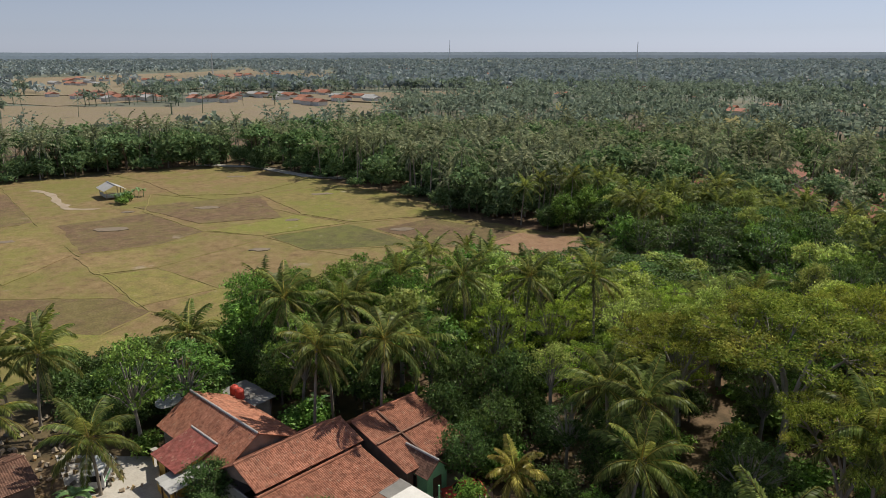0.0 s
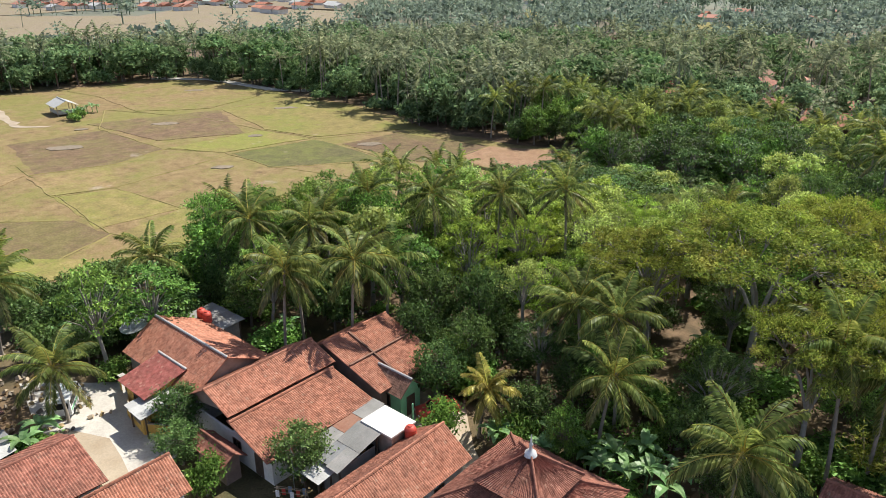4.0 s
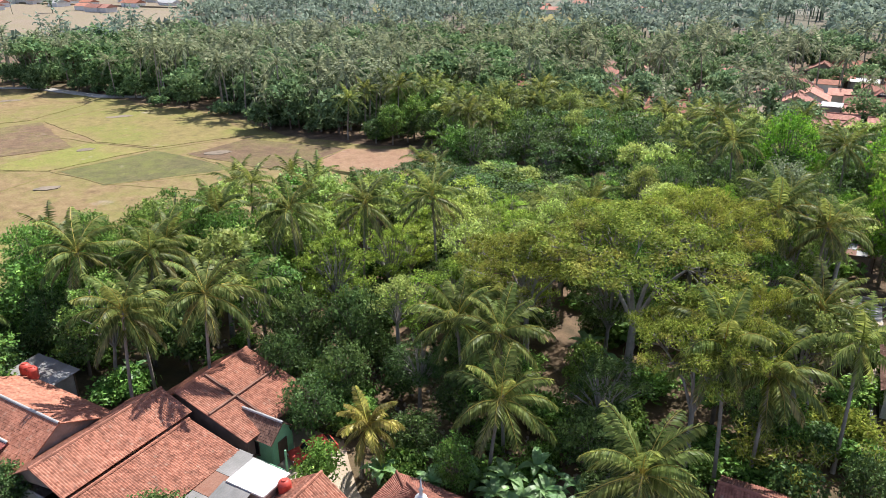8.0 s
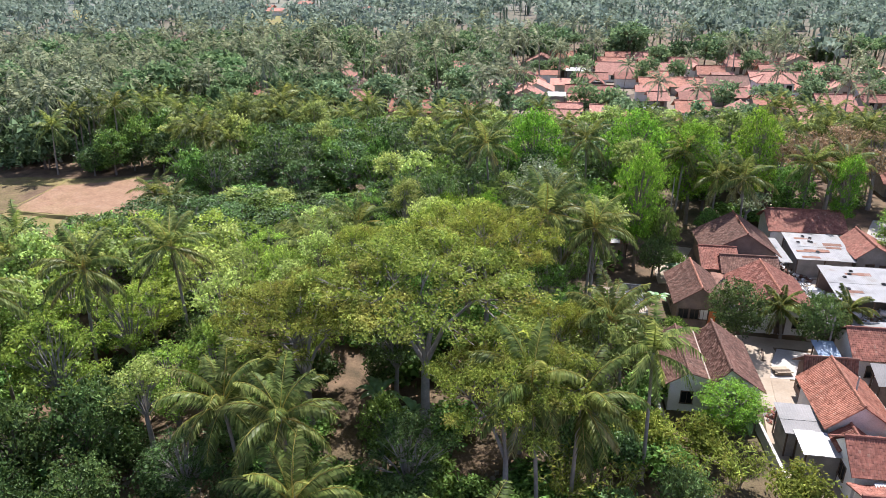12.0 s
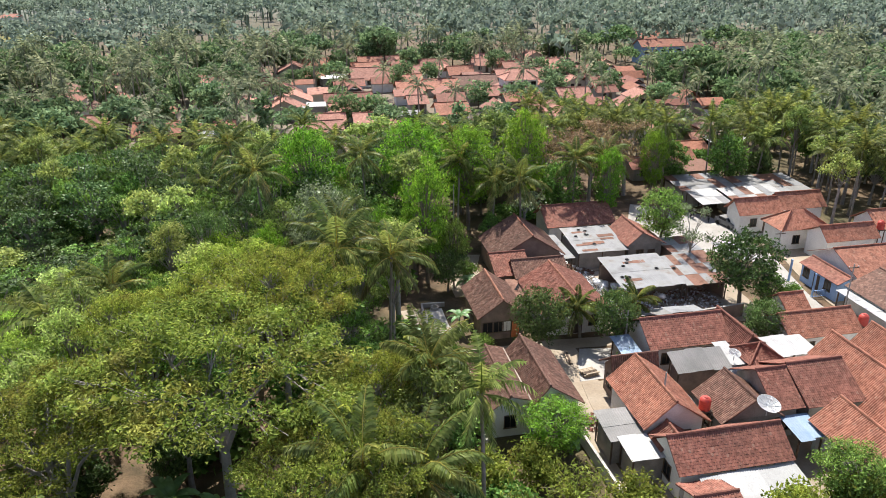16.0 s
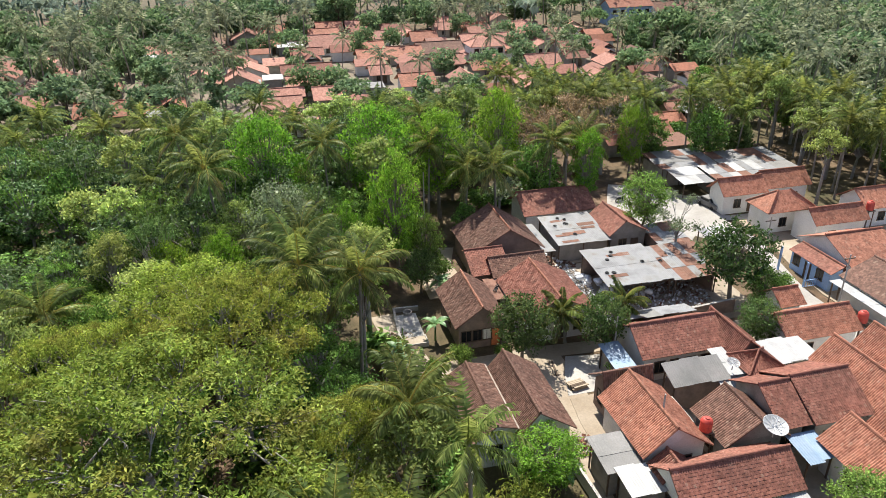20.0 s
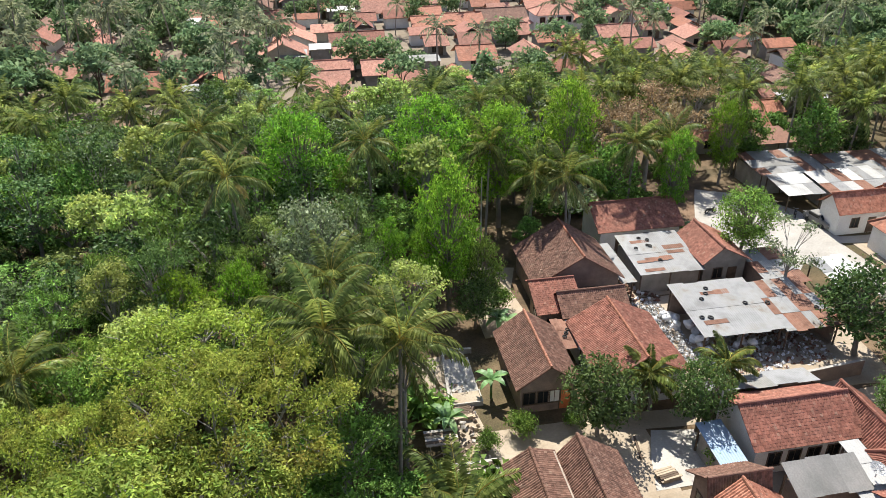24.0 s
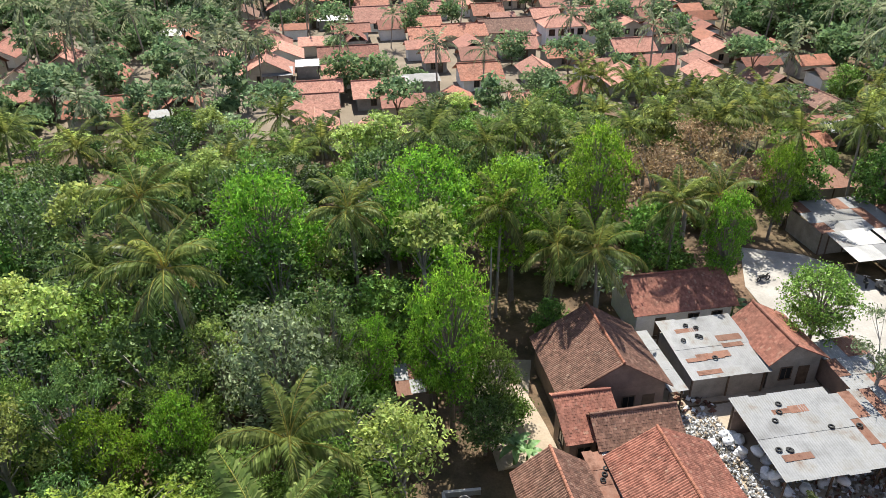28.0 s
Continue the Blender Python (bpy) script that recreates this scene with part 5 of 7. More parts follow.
def crown_lobes(rs, kind, h, r):
    out = []
    if kind == "umbrella":
        n = 40
        for i in range(n):
            a, q = 2.4 * i, r * math.sqrt((i + .4) / n) * .92
            out.append((q * math.cos(a), q * math.sin(a), h - .7 - .3 * r * (q / r) ** 2 + rs.uniform(-1.5, .6), r * rs.uniform(.1, .19), .5))
    elif kind == "layered":                      # flat sprays, one above another, with gaps between
        for i in range(22):
            f = i / 21
            a, q = 2.4 * i, r * (.25 + .62 * math.sin(math.pi * (.2 + .62 * f))) * rs.uniform(.55, 1.1) * (1 - .55 * f ** 3)
            out.append((q * math.cos(a), q * math.sin(a), h * (.5 + .47 * f) + rs.uniform(-.3, .3), r * rs.uniform(.2, .36) * (1.05 - .3 * f), .2))
    elif kind == "tall":
        for i in range(9):
            f = i / 8
            q = r * .5 * math.sin(math.pi * min(1, f * .8 + .2))
            a = 2.4 * i
            out.append((q * math.cos(a), q * math.sin(a), h * (.42 + .5 * f), r * rs.uniform(.45, .6) * (1 - .35 * f), .95))
    elif kind == "sparse":
        for i in range(9):
            a, q = 2.4 * i, r * math.sqrt((i + .5) / 9)
            out.append((q * math.cos(a), q * math.sin(a), h * rs.uniform(.55, .92), r * rs.uniform(.22, .34), .7))
    elif kind == "thin":                         # bare below, small airy pads on top
        for i in range(12):
            a, q = 2.4 * i, r * math.sqrt((i + .3) / 12) * .9
            out.append((q * math.cos(a), q * math.sin(a), h * (.97 - .34 * (i / 12) * rs.uniform(.5, 1)), r * rs.uniform(.24, .36), .55))
    elif kind == "bush":
        for i in range(7):
            a, q = 2.4 * i, r * math.sqrt(i / 7) * .7
            out.append((q * math.cos(a), q * math.sin(a), h * rs.uniform(.35, .68), r * rs.uniform(.4, .55), .8))
    elif kind == "dense":                        # a close dome, leafy to the lower limbs
        for i in range(26):
            u = 1 - 2 * (i + .5) / 26
            q, a = math.sqrt(1 - u * u) * r * .66, 2.4 * i
            out.append((q * math.cos(a), q * math.sin(a), h * (.58 + .3 * u), r * rs.uniform(.3, .42), .85))
    elif kind == "clumpy":                       # rounded heads of foliage standing apart
        for i in range(32):
            u = 1 - 2 * (i + .5) / 32
            q, a = math.sqrt(1 - u * u) * r * rs.uniform(.55, .86), 2.4 * i
            out.append((q * math.cos(a), q * math.sin(a), h * (.6 + .33 * u) + rs.uniform(-.4, .4), r * rs.uniform(.2, .34), .8))
    elif kind == "full":                         # leafy well down the trunk
        for i in range(23):
            f = (i + .5) / 23
            a, q = 2.4 * i, r * (.22 + .5 * math.sin(math.pi * min(1, .25 + .75 * f))) * rs.uniform(.75, 1.15)
            out.append((q * math.cos(a), q * math.sin(a), h * (.34 + .56 * f), r * rs.uniform(.26, .42) * (1.1 - .3 * f), .85))
    else:
        for i in range(12):
            a, q = 2.4 * i, r * math.sqrt(i / 12) * .75
            out.append((q * math.cos(a), q * math.sin(a), h - r * .55 - (h * .28) * (q / r) ** 2 + rs.uniform(-.7, .5), r * rs.uniform(.36, .5), .8))
    return out


def tree_meshes(seed, kind, h, r, detail):
    """Trunk with limbs, and crown: arrays for a tree of that height and spread."""
    rs = np.random.RandomState(seed)
    lobes = crown_lobes(rs, kind, h, r)
    g = Geo()
    fork = h * {"umbrella": .42, "tall": .35, "bush": .12, "sparse": .4, "thin": .55}.get(kind, .35)
    tr = .05 + h * .017
    bend = rs.uniform(-.4, .4, 2)
    sides = {3: 7, 2: 5, 1: 3}[detail]
    g.tube([(0, 0, -.3), (bend[0] * .3, bend[1] * .3, fork * .5), (bend[0], bend[1], fork)], [tr * 1.35, tr, tr * .8], sides, False)
    thin = .6 if kind in ("sparse", "thin") else 1.0
    mains = []
    if kind == "umbrella":                       # a few main limbs that fork again
        for k in range(5):
            an = 1.26 * k + rs.uniform(-.3, .3)
            e = (bend[0] + r * .42 * math.cos(an), bend[1] + r * .42 * math.sin(an), fork + (h - fork) * rs.uniform(.5, .66))
            m = (bend[0] + (e[0] - bend[0]) * .38, bend[1] + (e[1] - bend[1]) * .38, fork + (e[2] - fork) * .55)
            g.tube([(bend[0], bend[1], fork - .1), m, e], [tr * .6, tr * .42, tr * .28], {3: 6, 2: 4, 1: 3}[detail], False)
            mains.append(e)
    for x, y, z, rr, f in (lobes if detail > 1 else lobes[::2]):
        if mains:
            e = min(mains, key=lambda p: (p[0] - x) ** 2 + (p[1] - y) ** 2)
            mid = (e[0] + (x - e[0]) * .5 + rs.uniform(-.3, .3), e[1] + (y - e[1]) * .5 + rs.uniform(-.3, .3), e[2] + (z - e[2]) * .6)
            g.tube([e, mid, (x, y, z)], [tr * .24, tr * .16, tr * .07], 3, False)
        else:
            mid = (bend[0] + x * .45, bend[1] + y * .45, fork + (z - fork) * .62)
            g.tube([(bend[0], bend[1], fork - .1), mid, (x, y, z)], [tr * .55 * thin, tr * .34 * thin, tr * .12 * thin], {3: 5, 2: 3, 1: 3}[detail], False)
        if detail > 2:
            for k in range(3):
                e = rs.randn(3) * rr * .6
                g.tube([mid, (x + e[0], y + e[1], z + abs(e[2]) * f)], [tr * .14, tr * .05], 3, False)
    area = sum(l[3] ** 2 for l in lobes)
    tufts, per, size, spread = {3: (int(18 * area ** .8) + 36, 12, .36, .36), 2: (int(9.5 * area ** .8) + 24, 14, .46, .44), 1: (int(4.8 * area ** .75) + 14, 7, .95, .6)}[detail]
    if kind in ("umbrella", "layered") and detail > 1:
        tufts, per, size, spread = (int(tufts * 1.1), 18, .29, .3) if detail == 3 else (int(tufts * 1.0), 13, .42, .38)
    dens = {"sparse": .6, "clumpy": 1.15, "layered": .8, "thin": 1.0, "umbrella": 1.6, "bush": 1.15, "dense": .7}.get(kind, 1.0)
    flat = kind in ("umbrella", "layered")
    wide = .42 if flat else .5
    v, q = tufted(rs, lobes, int(tufts * dens), per, size, spread, .9 if flat else .55, -.1 if flat else -.4, wide * (1 if detail == 3 else 1.5), detail < 3, 9 if detail > 1 else 5)
    return g, (v, q)


def frond_array(seed, length, rise, droop, pairs, leaf=.95, quad=True):
    """One palm frond along +x: an arching rib with hanging leaflets; its rise and droop in radians."""
    rs = np.random.RandomState(seed)
    pts, p, a = [], np.zeros(3), rise
    n = 7
    for i in range(n + 1):
        pts.append(p.copy())
        p = p + np.array([math.cos(a), 0, math.sin(a)]) * length / n
        a -= droop / n * (.5 + i / n)
    pts = np.array(pts)
    g = Geo()
    if quad:
        g.tube([tuple(x) for x in pts], list(np.linspace(.05, .012, n + 1)), 3, False)
    else:
        rib = pts[::2]
        wd = np.linspace(.07, .02, len(rib))[:, None] * np.array([0, 1, 0])
        k = np.arange(len(rib) - 1) * 2
        g.add(np.stack((rib - wd, rib + wd), axis=1).reshape(-1, 3), np.column_stack((k, k + 1, k + 3, k + 2)))
    f = np.linspace(.14, .99, pairs)
    base = np.column_stack([np.interp(f, np.linspace(0, 1, n + 1), pts[:, k]) for k in range(3)])
    d = np.gradient(base, axis=0)
    d /= np.linalg.norm(d, axis=1, keepdims=True)
    side = np.array([0, 1.0, 0])
    for s in (1, -1):
        L = (leaf * np.sin(np.pi * (f * .85 + .12)) ** .6 + .12)[:, None] * rs.uniform(.8, 1.1, (pairs, 1))
        out = d * .7 + side * s * .72 + np.array([0, 0, 1]) * rs.uniform(-.5, -.1, (pairs, 1))
        out /= np.linalg.norm(out, axis=1, keepdims=True)
        tip = base + out * L + np.array([0, 0, -.35]) * L
        w = d * (.085 if quad else .46 * length / pairs)
        mid = base + out * L * .55 + np.array([0, 0, -.06]) * L
        if quad:
            v = np.stack((base, mid + w, tip, mid - w), axis=1).reshape(-1, 3)
            g.add(v, np.arange(4 * pairs).reshape(-1, 4))
        else:
            v = np.stack((base - w, base + w, tip), axis=1).reshape(-1, 3)
            q = np.arange(3 * pairs).reshape(-1, 3)
            g.add(v, np.column_stack((q, -np.ones(pairs, int))))
    g.ribs = len(g.q[0])
    return g


def frond_mesh(g, leaf):
    v, q = g.arrays()
    return mesh_np("frond", v, q, [leaf, frond_yellow], (np.arange(len(q)) < g.ribs).astype(int))


def palm_trunk(seed, h, sides=7):
    rs = np.random.RandomState(seed)
    lean = rs.uniform(-1, 1, 2) * h * .09
    n = 9
    pts = [(lean[0] * (i / n) ** 1.6, lean[1] * (i / n) ** 1.6, -.3 + (h + .3) * i / n) for i in range(n + 1)]
    rad = [.26 if i == 0 else .17 - .045 * i / n for i in range(n + 1)]
    g = Geo()
    g.tube(pts, rad, sides, True)
    return g, (lean[0], lean[1], h)


def rot_arr(v, rz, scale=1.0, move=(0, 0, 0)):
    c, s = math.cos(rz), math.sin(rz)
    v = np.asarray(v) * scale
    return np.column_stack((v[:, 0] * c - v[:, 1] * s, v[:, 0] * s + v[:, 1] * c, v[:, 2])) + np.array(move)


FROND_RISES = [(1.32, 1.15), (1.08, 1.55), (.82, 1.75), (.52, 1.75), (.22, 1.55), (-.12, 1.3), (-.55, .85)]


def palm_crown(seed, top, length, count, pairs, quad, dead=True):
    """All fronds of a palm in one mesh's arrays."""
    rs = np.random.RandomState(seed)
    g = Geo()
    for i in range(count):
        rise, droop = FROND_RISES[min(6, int(7 * (i + rs.rand()) / count))]
        f = frond_array(seed * 31 + i, length * rs.uniform(.85, 1.1), rise + rs.uniform(-.12, .12), droop * rs.uniform(.8, 1.2), pairs, length * .19, quad)
        v, q = f.arrays()
        g.add(rot_arr(v, i * 2.4 + rs.uniform(-.3, .3), 1, top), q)
    return g


KINDS = {  # crown form, leaf, bark, height, spread, label, category, name
    "mango": ("dense", leaf_dark, bark, 7.5, 3.4, "dense dark green mango-like tree with a round crown", "tree", "broadleaf_tree"),
    "broad": ("clumpy", leaf_mid, bark, 11, 4.0, "leafy green broadleaf tree with an uneven crown", "tree", "broadleaf_tree"),
    "bright": ("clumpy", leaf_bright, bark, 14.5, 5.0, "tall tree with bright fresh green foliage", "tree", "broadleaf_tree"),
    "umbrella": ("umbrella", leaf_olive, limb_pale, 17.0, 8.5, "spreading feathery tree with a flat olive-green canopy", "tree", "umbrella_tree"),
    "feather": ("layered", leaf_mid, limb_pale, 12.0, 4.6, "feathery green tree with layered flat foliage", "tree", "feathery_tree"),
    "darkfeather": ("layered", leaf_dark, limb_pale, 12.5, 4.8, "dark green feathery tree with layered flat foliage", "tree", "feathery_tree"),
    "palefeather": ("layered", leaf_fresh, limb_pale, 12.0, 4.6, "pale yellow-green feathery tree with layered foliage", "tree", "feathery_tree"),
    "lightfeather": ("umbrella", leaf_fresh, limb_pale, 14.0, 5.8, "light green feathery tree with a domed crown", "tree", "feathery_tree"),
    "sparse": ("sparse", leaf_pale, limb_pale, 12.0, 3.4, "thin pale-leaved tree with visible grey limbs", "tree", "slender_tree"),
    "paleleaf": ("full", leaf_pale, limb_pale, 14.0, 4.4, "tree with small grey-green leaves and pale twigs", "tree", "broadleaf_tree"),
    "thin": ("thin", leaf_thin, limb_pale, 13.5, 3.0, "thin tree with a bare pale trunk and an airy top", "tree", "slender_tree"),
    "dry": ("sparse", leaf_dry, limb_pale, 12.0, 3.6, "dry-season tree with sparse brownish leaves", "tree", "dry_tree"),
    "bush": ("bush", leaf_mid, bark, 3.2, 2.2, "low leafy green bush", "shrub", "bush"),
    "olivebush": ("bush", leaf_olive, bark, 3.6, 2.6, "straggly olive-green bush of dry foliage", "shrub", "bush"),
}
LIBRARY = {}


def library(kind, var, detail):
    key = (kind, var, detail)
    if key not in LIBRARY:
        form, leaf, brk, h, r, *_ = KINDS[kind]
        g, (v, q) = tree_meshes(var * 101 + len(kind), form, h, r, detail)
        LIBRARY[key] = (g.mesh("trunk", brk, True), mesh_np("crown", v, q, [leaf]))
    return LIBRARY[key]


SPOTS = []                         # x, y, radius of the trees that stand


def tree(kind, x, y, h=None, r=None, detail=3, seed=None):
    rnd = random.Random(int(x * 53 + y * 97) if seed is None else seed)
    form, leaf, brk, h0, r0, label, cat, name = KINDS[kind]
    trunk_me, crown_me = library(kind, rnd.randrange(3 if detail == 3 else 4), detail)
    ob = thing(name, label, cat, (x, y, 0), group=cat + "s", rz=rnd.uniform(0, 360))
    ob.scale = ((r or r0 * rnd.uniform(.8, 1.15)) / r0, (r or r0 * rnd.uniform(.8, 1.15)) / r0, (h or h0 * rnd.uniform(.8, 1.12)) / h0)
    part("trunk", trunk_me, None, ob)
    part("crown", crown_me, None, ob)
    SPOTS.append((x, y, (r or r0) * .62))
    return ob


def palm(x, y, h, detail=3, leaf=None, length=4.6, lean=1.0):
    """A coconut palm whose crown springs at height h."""
    rnd = random.Random(int(x * 31 + y * 57))
    var = rnd.randrange(4)
    key = ("palm", var, detail, leaf.name if leaf else "", length)
    if key not in LIBRARY:
        t, top = palm_trunk(var + 5, 8.0, 7 if detail > 1 else 4)
        if detail == 3:
            fr = [frond_mesh(frond_array(var * 7 + i, length, ri, dr, 38, length * .19), leaf or (frond_old if i == 6 else frond_green)) for i, (ri, dr) in enumerate(FROND_RISES)]
        else:
            fr = palm_crown(var + 3, (0, 0, 0), length, 20, 18, False).mesh("crown", leaf or frond_green)
        LIBRARY[key] = (t.mesh("trunk", palm_bark, True), fr, top)
    t, fr, top = LIBRARY[key]
    ob = thing("coconut_palm", "coconut palm with a slender grey trunk and drooping fronds" if not leaf else "young palm with yellow-green fronds", "palm", (x, y, 0), group="palms", rz=rnd.uniform(0, 360))
    stem = part("trunk", t, None, ob)
    stem.matrix_basis = Matrix.Diagonal((lean, lean, h / 8.0, 1))
    top = (top[0] * lean, top[1] * lean, h)
    size = rnd.uniform(.94, 1.12)
    if detail == 3:
        count = 20
        for i in range(count):
            k = min(6, int(7 * (i + rnd.random()) / count))
            f = part("frond", fr[k], None, ob)
            f.matrix_basis = pose(*top, rnd.uniform(-9, 9), 0, math.degrees(i * 2.4 + rnd.uniform(-.3, .3))) @ Matrix.Diagonal((*(size * rnd.uniform(.88, 1.12),) * 3, 1))
        nuts = Geo()
        for k in range(6):
            nuts.lathe([(.0, -.15), (.1, -.09), (.14, 0), (.1, .09), (0, .15)], 6, (top[0] + .28 * math.cos(k), top[1] + .28 * math.sin(k), top[2] - .25))
        part("fruit", nuts, frond_yellow, ob, "cluster of green coconuts under the crown")
    else:
        c = part("crown", fr, None, ob)
        c.matrix_basis = pose(*top, rnd.uniform(-6, 6), 0, 0) @ Matrix.Diagonal((size, size, size, 1))
    SPOTS.append((x, y, 1.5))
    return ob


def banana(x, y, h=3.4):
    rnd = random.Random(int(x * 71 + y * 13))
    key = ("banana", rnd.randrange(3))
    if key not in LIBRARY:
        blades = []
        for k in range(3):
            g = Geo()
            rise, L, n = (1.25, .95, .6)[k], 2.3, 6
            p, a, pts = np.zeros(3), rise, []
            for i in range(n + 1):
                pts.append(p.copy())
                p = p + np.array([math.cos(a), 0, math.sin(a)]) * L / n
                a -= .32
            w = [.05, .26, .34, .36, .31, .2, .03]
            v = [(q[0], s * w[i], q[2] + (-.0 if s else .0) + abs(s) * .08) for i, q in enumerate(pts) for s in (-1, 0, 1)]
            g.add(v, [(3 * i + s, 3 * i + 3 + s, 3 * i + 4 + s, 3 * i + 1 + s) for i in range(n) for s in (0, 1)])
            blades.append(g.mesh("leaf_blade", banana_leaf))
        st = Geo().tube([(0, 0, -.2), (.05, 0, 1.2), (0, .05, 2.3)], [.16, .13, .09], 7)
        LIBRARY[key] = (st.mesh("stem", banana_leaf, True), blades)
    st, blades = LIBRARY[key]
    ob = thing("banana_plant", "banana plant with broad arching green leaves", "plant", (x, y, 0), group="banana plants", rz=rnd.uniform(0, 360))
    s = h / 3.4
    ob.scale = (s, s, s)
    part("stem", st, None, ob)
    for i in range(8):
        f = part("leaf_blade", blades[i % 3], None, ob)
        f.matrix_basis = pose(0, 0, 2.1 + .03 * i, 0, rnd.uniform(-8, 8), i * 137.5 + rnd.uniform(-15, 15)) @ Matrix.Diagonal((*(rnd.uniform(.8, 1.15),) * 3, 1))
    SPOTS.append((x, y, .8))
    return ob


def bamboo(x, y, h=6.0, r=3.0, leaf=None):
    """A clump of arching canes with fine leaves."""
    rs = np.random.RandomState(int(abs(x * 13 + y * 7)) % 9999)
    culms, cs, ns = [], [], []
    for k in range(26):
        a, tilt = rs.uniform(0, 6.28), rs.uniform(.1, 1.0)
        d = np.array([math.cos(a), math.sin(a)])
        pts = []
        for i in range(7):
            f = i / 6
            out = r * tilt * f ** 1.7
            pts.append((d[0] * (out + .4), d[1] * (out + .4), h * rs.uniform(.97, 1.03) * (f - tilt * .35 * f ** 3) - .1))
        culms.append(Geo().tube(pts, list(np.linspace(.035, .008, 7)), 3, False))
        pp = np.array(pts)[2:]
        idx = rs.randint(0, len(pp) - 1, 34)
        c = pp[idx] + (pp[idx + 1] - pp[idx]) * rs.rand(34, 1) + rs.randn(34, 3) * .22
        cs.append(c)
        ns.append(rs.randn(34, 3) * .6 + np.array([d[0] * .5, d[1] * .5, .4]))
    v, q = leaf_quads(rs, np.concatenate(cs), np.concatenate(ns), .55, .11)
    ob = thing("bamboo_clump", "clump of arching yellow-green bamboo", "bamboo", (x, y, 0), group="bamboo")
    for g in culms:
        part("culm", g, wood_pale, ob)
    part("foliage", mesh_np("foliage", v, q, [leaf or leaf_olive]), None, ob)
    SPOTS.append((x, y, r * .6))


# trees that stand out
for x, y, h in ((-55, 62.5, 13.6), (-49.5, 66.8, 13.8), (-42.7, 72.3, 14.4), (-51.2, 44.5, 12.0), (-56.3, 39.8, 10.8), (-64.5, 50, 11.3), (-69.5, 46.5, 11.3), (-65.6, 54.4, 10.6), (-67, 63, 11.0), (-77, 37.6, 7.8),
                (-24.5, 51.4, 11.5), (-24, 47.4, 8.5), (-11.6, 41.4, 10.2), (-8.2, 55.6, 12.9), (-5.8, 57.2, 11.4), (-2.6, 66.6, 12.5), (-30.5, 55.5, 9.6), (-81, 21, 8.8), (-85, 19.2, 8.0), (-87, 23, 8.4), (-72, 15, 7.5), (-63.6, 20.5, 5.6)):
    palm(x, y, h)
for x, y, h in ((-8, 84.3, 14.6), (-4.3, 82.8, 14.0), (-8.6, 93.2, 13.4), (-16.4, 111.4, 14.8), (-20.5, 123.6, 15.4), (-2.6, 122, 13.6), (10.9, 121.4, 11.8), (15.6, 118.8, 9.6), (18.9, 115.1, 10.2), (29.2, 121.8, 10.8), (34.6, 122.4, 10.6), (-0.8, 74.5, 7.6), (-29, 88, 11)):
    palm(x, y, h)
palm(-33.5, 43.4, 5.2, 3, frond_yellow, 3.2)
palm(17.8, 88.6, 3.8, 3, None, 2.8)
palm(23.4, 88.8, 4.0, 3, None, 2.8)
for x, y, h, r in ((-18, 65, 18.5, 10.2), (-28, 64.5, 15, 7.2), (-10.5, 56, 15.5, 6), (-14, 77, 17.5, 7.2), (-24.5, 77, 15.2, 5.4), (-7, 67.5, 13, 4.6)):
    tree("umbrella", x, y, h, r)
for x, y, h, r in ((-78.5, 46.5, 12.6, 3.6), (-73, 50.5, 12.4, 3.6), (-78, 53, 12.0, 3.4), (-70.5, 55.5, 12.8, 3.8), (-74.5, 58.5, 12.4, 3.6), (-68, 60, 13, 3.6), (-71, 65, 12.6, 3.4), (-62.5, 60.5, 13, 3.8), (-61.5, 68, 13.4, 3.6)):
    tree("broad", x, y, h, r)
for x, y, h, r in ((-72.5, 43.5, 8.5, 3.0), (-66.5, 42.6, 8.0, 3.0), (-62, 47, 8.6, 3.0), (-48, 53.5, 9.4, 3.2), (-43, 56.5, 9.8, 3.4), (-40, 50, 7.6, 2.8), (-46.6, 49.5, 7.0, 2.6), (-30.5, 46.8, 5.4, 2.4), (-17.6, 52.2, 6.4, 2.6), (-14.4, 48.6, 6.0, 2.4)):
    tree("mango", x, y, h, r)
tree("lightfeather", -17, 87.4, 14.6, 6.4)
for x, y, h, r in ((-10.6, 122.4, 18.2, 5.0), (4.6, 125.2, 17.6, 5.2), (13.2, 124.2, 16.8, 4.6), (22.9, 127.2, 18, 3.8), (33.8, 119.4, 13.4, 2.3), (-2.6, 108.6, 10.5, 2.4), (-20.6, 99.6, 11.6, 2.7), (-16, 100.2, 11.8, 2.4), (47, 131, 12.6, 2.6), (8.2, 69.8, 5.4, 3.0)):
    tree("bright", x, y, h, r)
tree("bright", 3.6, 106.2, 16.8, 3.2)
tree("bright", 2.2, 108.6, 10.5, 2.2)
tree("broad", 6.8, 105.0, 9.0, 2.0)
tree("paleleaf", -9.2, 104.2, 15.8, 4.4)
for x, y, h, r in ((12.2, 86.4, 7.4, 3.1), (20.4, 85.4, 7.2, 2.5), (39.7, 92, 9.6, 4.3), (36.4, 82.6, 5.6, 2.4), (-54, 26.3, 5.2, 2.4), (-50.2, 24.2, 4.2, 2.2), (-40, 45.4, 6.4, 2.7), (-40.8, 29.4, 5.6, 2.6), (5.6, 103, 6, 2.4), (-72.4, 26.4, 5, 2.2), (-75, 31.4, 6, 2.6)):
    tree("mango", x, y, h, r)
